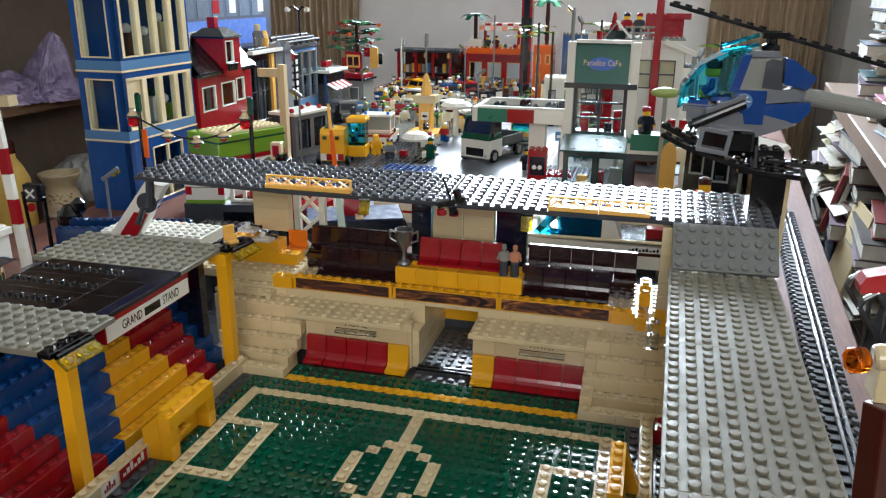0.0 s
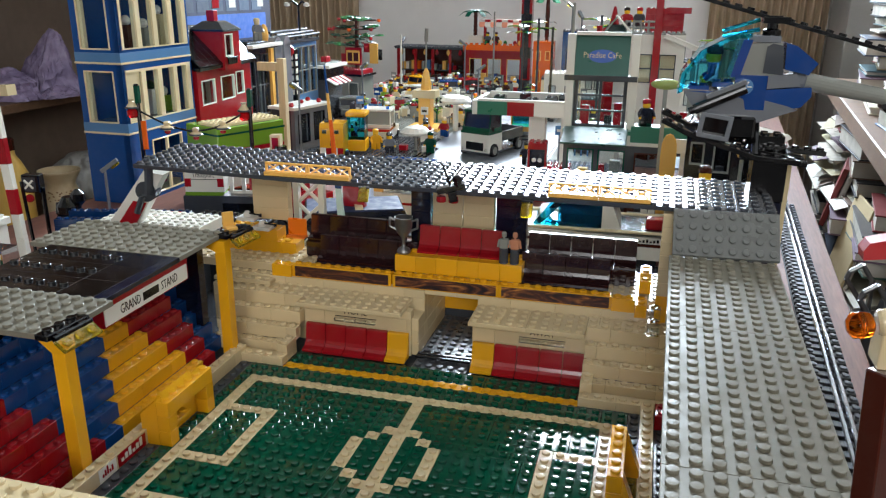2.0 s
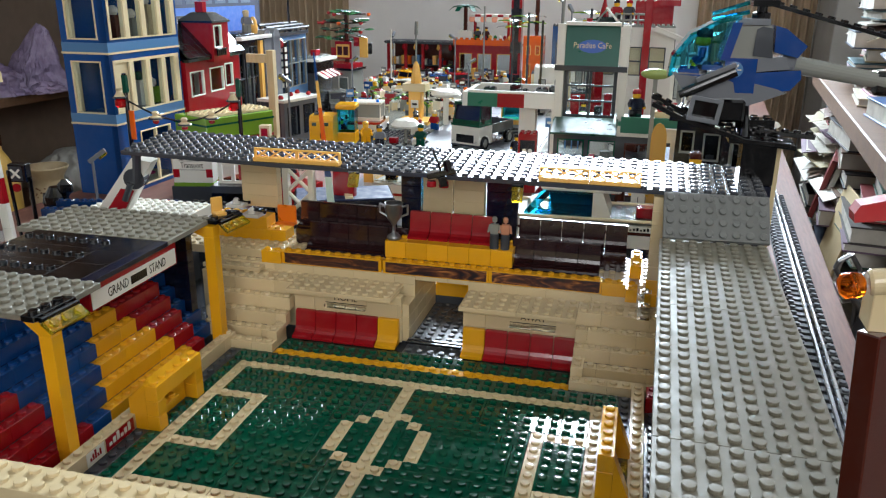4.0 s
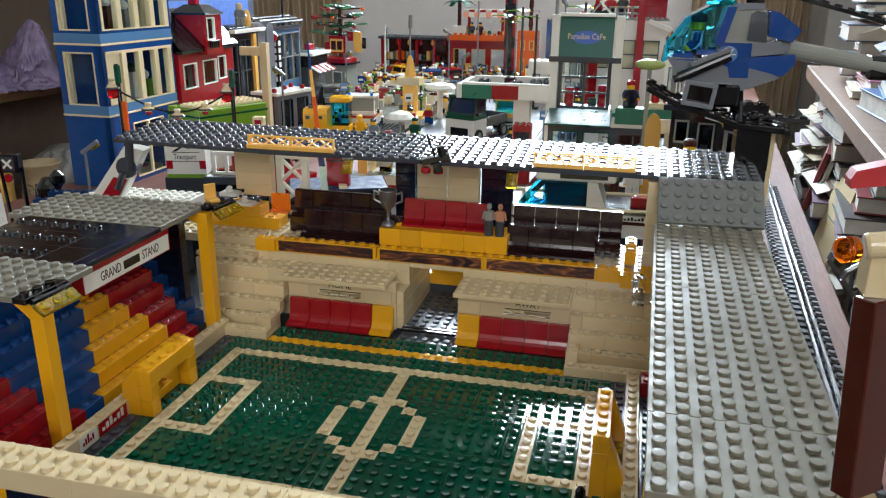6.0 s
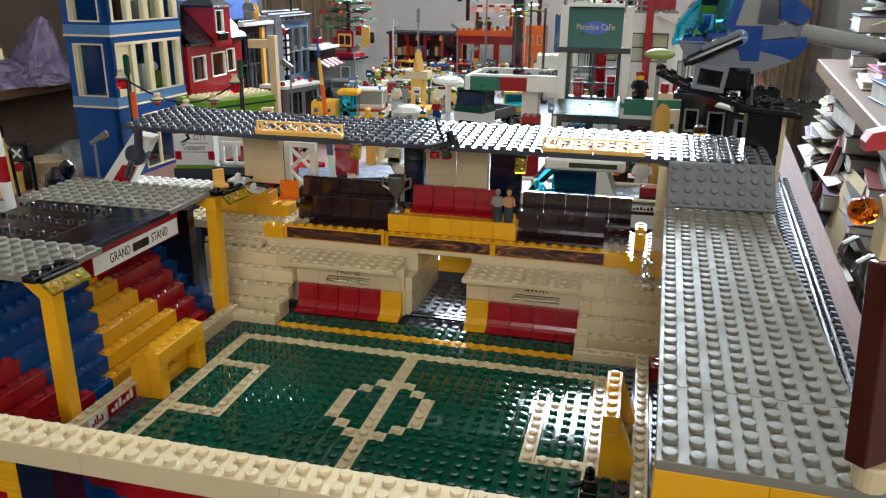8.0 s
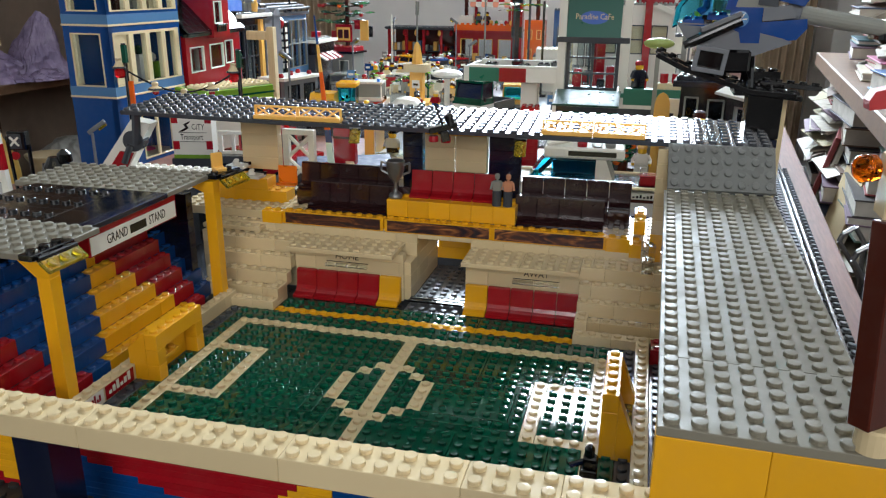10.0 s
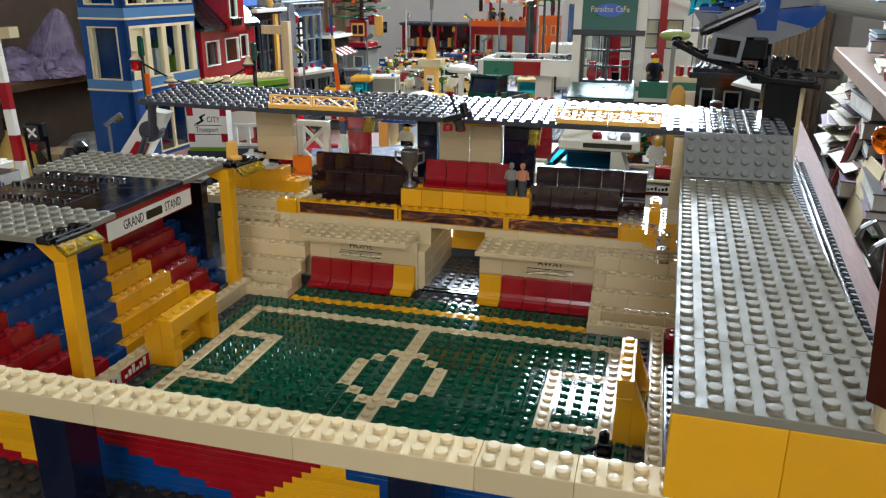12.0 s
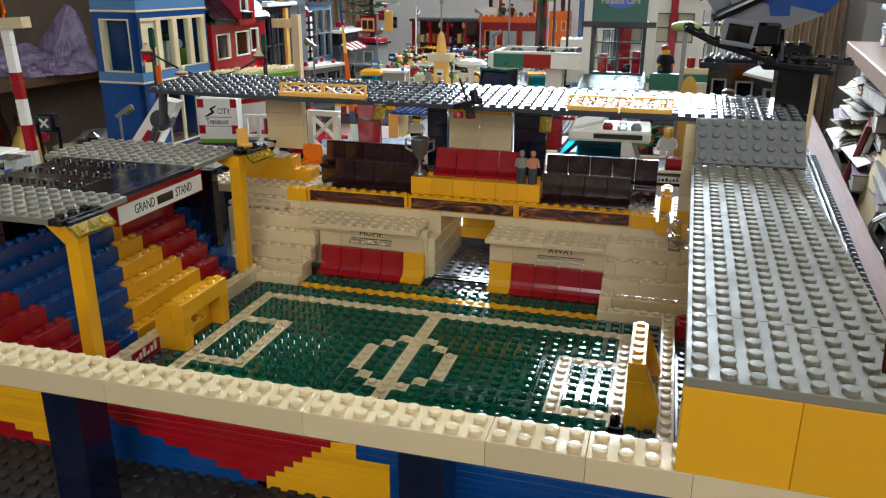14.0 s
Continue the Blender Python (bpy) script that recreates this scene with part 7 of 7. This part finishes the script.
part("lamp_lens", bm, AMBER, post, "clear orange lens", (-0.55, 0.3, 10.05), (0, -102, 0), smooth=True)
bm = bmesh.new()
prism(bm, [(-0.6, 11.4), (2.6, 11.9), (2.6, 12.9), (-0.5, 12.0), (-0.65, 11.7)], 2.5, 3.3)
box(bm, 2.0, 1.2, 8.6, 2.6, 3.3, 11.85, 0.05)
box(bm, 1.2, 1.3, 8.6, 2.1, 2.1, 9.3, 0.05)
part("red_cap", bm, plastic("dull red plastic", 165, 18, 24, 0.45), post, "red sloped cap")

# ---- left shelf unit beyond the table ----
shelf = thing("shelf_unit", "brown wooden shelf unit with two boards", "shelf", (-206, 150, 0))
for z in (-11.4, -58, 46):
    bm = bmesh.new()
    box(bm, -32, 0, z - 3.5, 0, 126, z, 0.2)
    part("shelf_board", bm, SHELF, shelf)
bar(shelf, surface("pale back board", (124, 106, 92), (138, 120, 104), 20, 0.7, 0.1), -36, 0, -100, -32, 126, 195, "back_panel")
bar(shelf, SHELF, -32, 124, -100, -2, 128, 195, "side_panel")
for i in range(3):
    bar(shelf, SHELF, -3, 42 * i + 0.3, 46.2, 0, 42 * i + 41.7, 195, "upper_door", bevel=0.2)


def rumpled(name, material, label, at, w, d, h, peak, seed):
    """A stiff plastic bag: a dome drawn up towards a blunt point, with broad planes and sharp creases."""
    bm = bmesh.new()
    bmesh.ops.create_icosphere(bm, subdivisions=5, radius=1)
    shift = Vector((seed, seed * 0.7, seed * 1.3))
    for v in bm.verts:
        c = v.co.copy()
        u = max(0.0, c.z)
        slim = 1.0 - peak * u ** 1.3
        k = 1.06 + 0.3 * noise.noise(c * 1.3 + shift) - 0.34 * abs(noise.noise(c * 2.6 + shift)) - 0.16 * abs(noise.noise(c * 5.5 + shift)) - 0.06 * abs(noise.noise(c * 12 + shift))
        top = 1.0 + 0.25 * noise.noise(Vector((c.x * 1.5, c.y * 1.5, 0)) + shift) - 0.1 * abs(noise.noise(c * 4.0 + shift))
        v.co = Vector((c.x * w * k * slim + 0.18 * h * u * u, c.y * d * k * slim, u ** 0.9 * h * top))
    tagged(part(name, bm, material, None, at=at), label, "bag")


def draped(name, material, label, at, w, d, h, seed):
    """A slumped plastic bag: a soft mound gathered to a leaning top, with long folds."""
    bm = bmesh.new()
    bmesh.ops.create_icosphere(bm, subdivisions=6, radius=1)
    for v in bm.verts:
        c = v.co.copy()
        u = max(0.0, c.z * 0.5 + 0.5)
        slim = (1.0 - 0.5 * u) if h > d else 1.0
        fold = abs(noise.noise(Vector((c.x * 2.2 + seed, c.y * 2.2, c.z * 0.7)))) * 0.34 + abs(noise.noise(Vector((c.x * 5 + seed, c.y * 5, c.z * 1.6 + 3)))) * 0.14
        lump = noise.noise(c * 1.1 + Vector((0, seed, 0))) * 0.3
        k = (1 + lump - fold) * slim
        v.co = Vector((c.x * w * k, c.y * d * k + 0.12 * h * u * u, max(c.z, -0.7) * h * (1 + lump * 0.4 - fold * 0.3)))
    tagged(part(name, bm, material, None, at=at, smooth=True), label, "bag")


rumpled("purple_bag", PURPLE, "low slumped purple plastic bag on the shelf", (-221, 208, -11.2), 17, 13, 12, 0.15, 3.1)
rumpled("purple_bag", PURPLE, "peaked purple plastic bag slumped on the shelf", (-216, 228, -11.2), 13, 12, 25, 0.42, 7.7)
rumpled("purple_bag", PURPLE, "flat end of a purple plastic bag trailing on the shelf", (-204, 219, -11.2), 7, 9, 4.5, 0.1, 5.2)
draped("white_bag", surface("thin white plastic", (150, 148, 142), (180, 178, 172), 20, 0.35, 0.15, 0.002), "slumped white plastic bag beside the pot", (-214, 240, -50), 13, 15, 12, 1.3)
POT_PRINT = surface("faded brown print", (120, 84, 52), (160, 124, 86), 30, 0.5, 0.1)
pot = thing("flower_pot", "cream glazed clay pot with brown print", "pot", (-203.5, 211.4, -58))
bm = bmesh.new()
lathe(bm, [(7.4, 0), (8.1, 0.7), (7.9, 1.5), (7.4, 2.1), (8.0, 4.0), (8.1, 5.2), (6.2, 10.2), (5.7, 11.8), (6.4, 13.8), (8.3, 17.0), (8.4, 17.7), (7.9, 17.7), (6.0, 13.8), (5.2, 11.8), (5.7, 9)], 40)
part("vessel", bm, POT, pot, smooth=True)
for i in range(34):
    bm = bmesh.new()
    lathe(bm, [(0.1, 0), (0.36 + 0.1 * (i % 3), 0.04), (0.2, 0.1)], 6)
    a = -2.5 + 0.07 * i + 0.05 * math.sin(7.0 * i)
    z = 6.0 + 3.4 * (0.5 + 0.5 * math.sin(2.4 * i))
    r = 8.1 - 0.38 * (z - 5.2) - 0.02
    part("flower_print", bm, POT_PRINT, pot, at=(r * math.cos(a), r * math.sin(a), z), rot=(90, 0, 90 + math.degrees(a)))
bott = thing("yellow_bottle", "yellow plastic bottle standing on the lower shelf", "bottle", (-206, 189, -58))
bm = bmesh.new()
lathe(bm, [(6, 0), (7, 2), (7, 15), (6.4, 20), (4.4, 25), (2.6, 28), (2.4, 30)], 24)
part("body", bm, surface("pale yellow plastic", (226, 180, 84), (236, 196, 104), 20, 0.4, 0.05), bott, smooth=True)
bm = bmesh.new()
lathe(bm, [(2.8, 30), (2.8, 34), (2.2, 34.6)], 16)
part("cap", bm, RBRN, bott)
loose("dark_jar", RBRN, "dark brown jar behind the bottle", "jar", (-222, 188, -58), lathes=(([(6, 0), (7, 6), (7, 26), (5, 34), (5.4, 38)], (0, 0, 0)),))

# ---- books and papers along the other side ----
case = thing("book_shelf", "brown wooden shelf stacked with books and papers", "shelf", (60, 40, 0), -6.2)
bar(case, SHELF, 0, 0, 8.4, 40, 124, 11.6, "shelf_board", bevel=0.2)
bar(case, SHELF, 0, 0, -100, 40, 124, -97, "bottom_board", bevel=0.2)
bar(case, SHELF, 38, 0, -97, 41, 124, 90, "back_panel")
for y in range(0, 124, 31):
    bar(case, SHELF, 2, y + 0.2, -97, 37, y + 30.8, -28, "drawer", bevel=0.3)
BOOKS = [surface("book cover %d" % i, c, tuple(min(255, v + 18) for v in c), 30, 0.5, 0.05) for i, c in enumerate(((120, 34, 32), (40, 52, 74), (52, 82, 66), (190, 182, 160), (30, 28, 29), (160, 150, 116), (104, 82, 98), (64, 96, 102), (42, 44, 48), (98, 72, 54), (200, 196, 186), (54, 48, 44)))]


BRIGHT = [surface("bright cover %d" % i, c, tuple(min(255, v + 16) for v in c), 30, 0.4, 0.05) for i, c in enumerate(((40, 128, 120), (66, 132, 84), (168, 44, 44), (206, 198, 176), (190, 120, 150), (214, 200, 96), (54, 96, 150), (196, 186, 170)))]


def book(x, y, z, w, d, h, rz, cover, tilt=0):
    t = thing("book", "thick paperback book lying on a pile", "book", (x, y, z), rz, "piled books", rx=tilt)
    bm = bmesh.new()
    box(bm, 0.3, -d / 2 + 0.3, 0.25, w - 0.1, d / 2 - 0.3, h - 0.25)
    part("page_block", bm, PAPER, t)
    for z0 in (0, h - 0.25):
        bm = bmesh.new()
        box(bm, 0, -d / 2, z0, w, d / 2, z0 + 0.25, 0.04)
        part("cover", bm, cover, t)
    bm = bmesh.new()
    box(bm, w - 0.2, -d / 2, 0.2, w, d / 2, h - 0.2, 0.04)
    part("spine", bm, cover, t)


def papers(x, y, z, w, d, n, rz, seed):
    """A slumped stack of loose sheets and thin magazines, their near edges sagging."""
    r = random.Random(seed)
    t = thing("paper_pile", "slumped pile of loose papers and magazines", "papers", (x, y, z), rz, "paper piles")
    zz = 0.0
    for k in range(n):
        h = r.choice((0.08, 0.12, 0.2, 0.4))
        bm = bmesh.new()
        g = bmesh.new()
        bmesh.ops.create_grid(g, x_segments=8, y_segments=6, size=0.5)
        sag, lift = r.uniform(0.5, 5.0), r.uniform(-1.5, 1.5)
        for v in g.verts:
            v.co.z = -sag * max(0, -0.22 - v.co.x) ** 1.4 * 3 + lift * max(0, abs(v.co.y) - 0.3) ** 1.5
        ret = bmesh.ops.extrude_face_region(g, geom=g.faces[:])
        for v in [e for e in ret["geom"] if isinstance(e, bmesh.types.BMVert)]:
            v.co.z += h
        bmesh.ops.recalc_face_normals(g, faces=g.faces[:])
        g.transform(Matrix.Diagonal((w * r.uniform(0.8, 1.05), d * r.uniform(0.6, 1.0), 1, 1)))
        join(bm, g)
        part("sheet", bm, PAPER if r.random() < 0.68 else r.choice(BOOKS), t, at=(r.uniform(-2.5, 1.5), r.uniform(-2.5, 2.5), zz), rot=(r.uniform(-1, 1), r.uniform(-2, 2), r.uniform(-7, 7)))
        zz += h + r.uniform(0.08, 0.3)
    return zz


def beside(x, y):
    """A place along the tilted shelf, x in from its edge and y along it."""
    a = math.radians(-6.2)
    return 60 + x * math.cos(a) - y * math.sin(a), 40 + x * math.sin(a) + y * math.cos(a)


rnd = random.Random(11)
for y, z0, top, inset, share in ((14, 11.7, 26, 4.5, 0.1), (38, 11.7, 27, 5.0, 0.1), (64, 11.7, 17, 4.0, 0.6), (90, 11.7, 33, 5.0, 0.2), (112, 11.7, 38, 9.0, 0.15), (24, -27.8, -6, 7.0, 0.25), (46, -27.8, 0, 3.5, 0.3), (68, -27.8, 4, 1.5, 0.35), (92, -27.8, 6.5, 0.5, 0.4), (114, -27.8, 4.0, 2.0, 0.4)):
    z = z0
    while z < top:
        if rnd.random() < share:
            px, py = beside(inset + 12 + rnd.uniform(-1, 2), y + rnd.uniform(-2, 2))
            z += papers(px, py, z, 25, 24, rnd.randint(3, 6), -6 + rnd.uniform(-8, 8), int(y * 31 + z * 17 + 900)) + 0.25
        else:
            h = rnd.uniform(0.9, 3.4)
            px, py = beside(inset + rnd.uniform(-2, 3), y + rnd.uniform(-2, 2))
            book(px, py, z, rnd.uniform(17, 24), rnd.uniform(16, 22), h, -6 + rnd.uniform(-6, 6), rnd.choice(BRIGHT if z0 > 0 and y < 80 else BOOKS))
            z += h + 0.15
# things leaning against the lower piles
for x, y, z, w, h, lean, rz, m, lab in ((-0.6, 76, -12, 1.2, 12, 14, -14, BOOKS[0], "red book leaning against the lower pile"), (-0.6, 52, -22, 0.5, 20, 12, -2, surface("manila card", (196, 172, 128), (212, 190, 148), 20, 0.8, 0.1), "creased manila folder leaning against the lower pile"), (2.0, 20, -26, 1.0, 18, 10, -4, BOOKS[4], "dark folder leaning against the lower pile")):
    px, py = beside(x, y)
    t = thing("leaning_folder", lab, "folder", (px, py, z), rz, "leaning folders", ry=lean)
    for k in range(2):
        bm = bmesh.new()
        box(bm, k * w, -7 - k, 0, k * w + w * 0.8, 7 + k, h - k, 0.05)
        part("cover" if k == 0 else "page_block", bm, m if k == 0 else PAPER, t)

# ---- folding chair between the table and the shelf ----
chair = thing("folding_chair", "folded grey metal chair with a dark seat beside the table", "chair", (64, 61, -100))
for dy in (0, 9):
    bm = bmesh.new()
    pts = [(6.5, 0), (2.6, 90.2), (1.0, 92.6), (-0.6, 91.4), (-1.0, 90.2), (1.8, 86.2), (7.5, 76), (16, 0)]
    for (a, b), (c, d) in zip(pts, pts[1:]):
        rod(bm, (a, dy, b), (c, dy, d), 0.38, 10)
    part("frame", bm, SILV, chair, "grey metal tube frame")
bm = bmesh.new()
box(bm, 3.6, 0.5, 40, 4.4, 8.5, 70, 0.3)
part("seat", bm, DULL, chair, "dark seat panel")

# ---- curtains at the far wall ----
def curtain(x0, x1, label):
    bm = bmesh.new()
    n = int((x1 - x0) * 4)
    g = bmesh.new()
    rows = []
    for z in (-98, -40, 20, 80, 190):
        rows.append([g.verts.new((x0 + (x1 - x0) * i / n, 274 + 1.6 * math.sin(i * 0.55) + 0.7 * math.sin(i * 0.23 + 1), z)) for i in range(n + 1)])
    for a, b in zip(rows, rows[1:]):
        for i in range(n):
            g.faces.new((a[i], a[i + 1], b[i + 1], b[i]))
    ret = bmesh.ops.extrude_face_region(g, geom=g.faces[:])
    for v in [e for e in ret["geom"] if isinstance(e, bmesh.types.BMVert)]:
        v.co.y += 0.4
    bmesh.ops.recalc_face_normals(g, faces=g.faces[:])
    join(bm, g)
    tagged(part("curtain", bm, CLOTH, None, smooth=True), label, "curtain", "curtains")


curtain(-200, -93, "brown floor-length curtain in soft folds")
curtain(50, 92, "brown floor-length curtain in soft folds")
bm = bmesh.new()
box(bm, 92, 240, -98, 130, 270, 60, 0.3)
tagged(part("grey_cabinet", bm, surface("grey cabinet paint", (140, 136, 130), (154, 150, 144), 12, 0.5, 0.05), None), "tall plain grey cabinet in the room's corner", "cabinet")
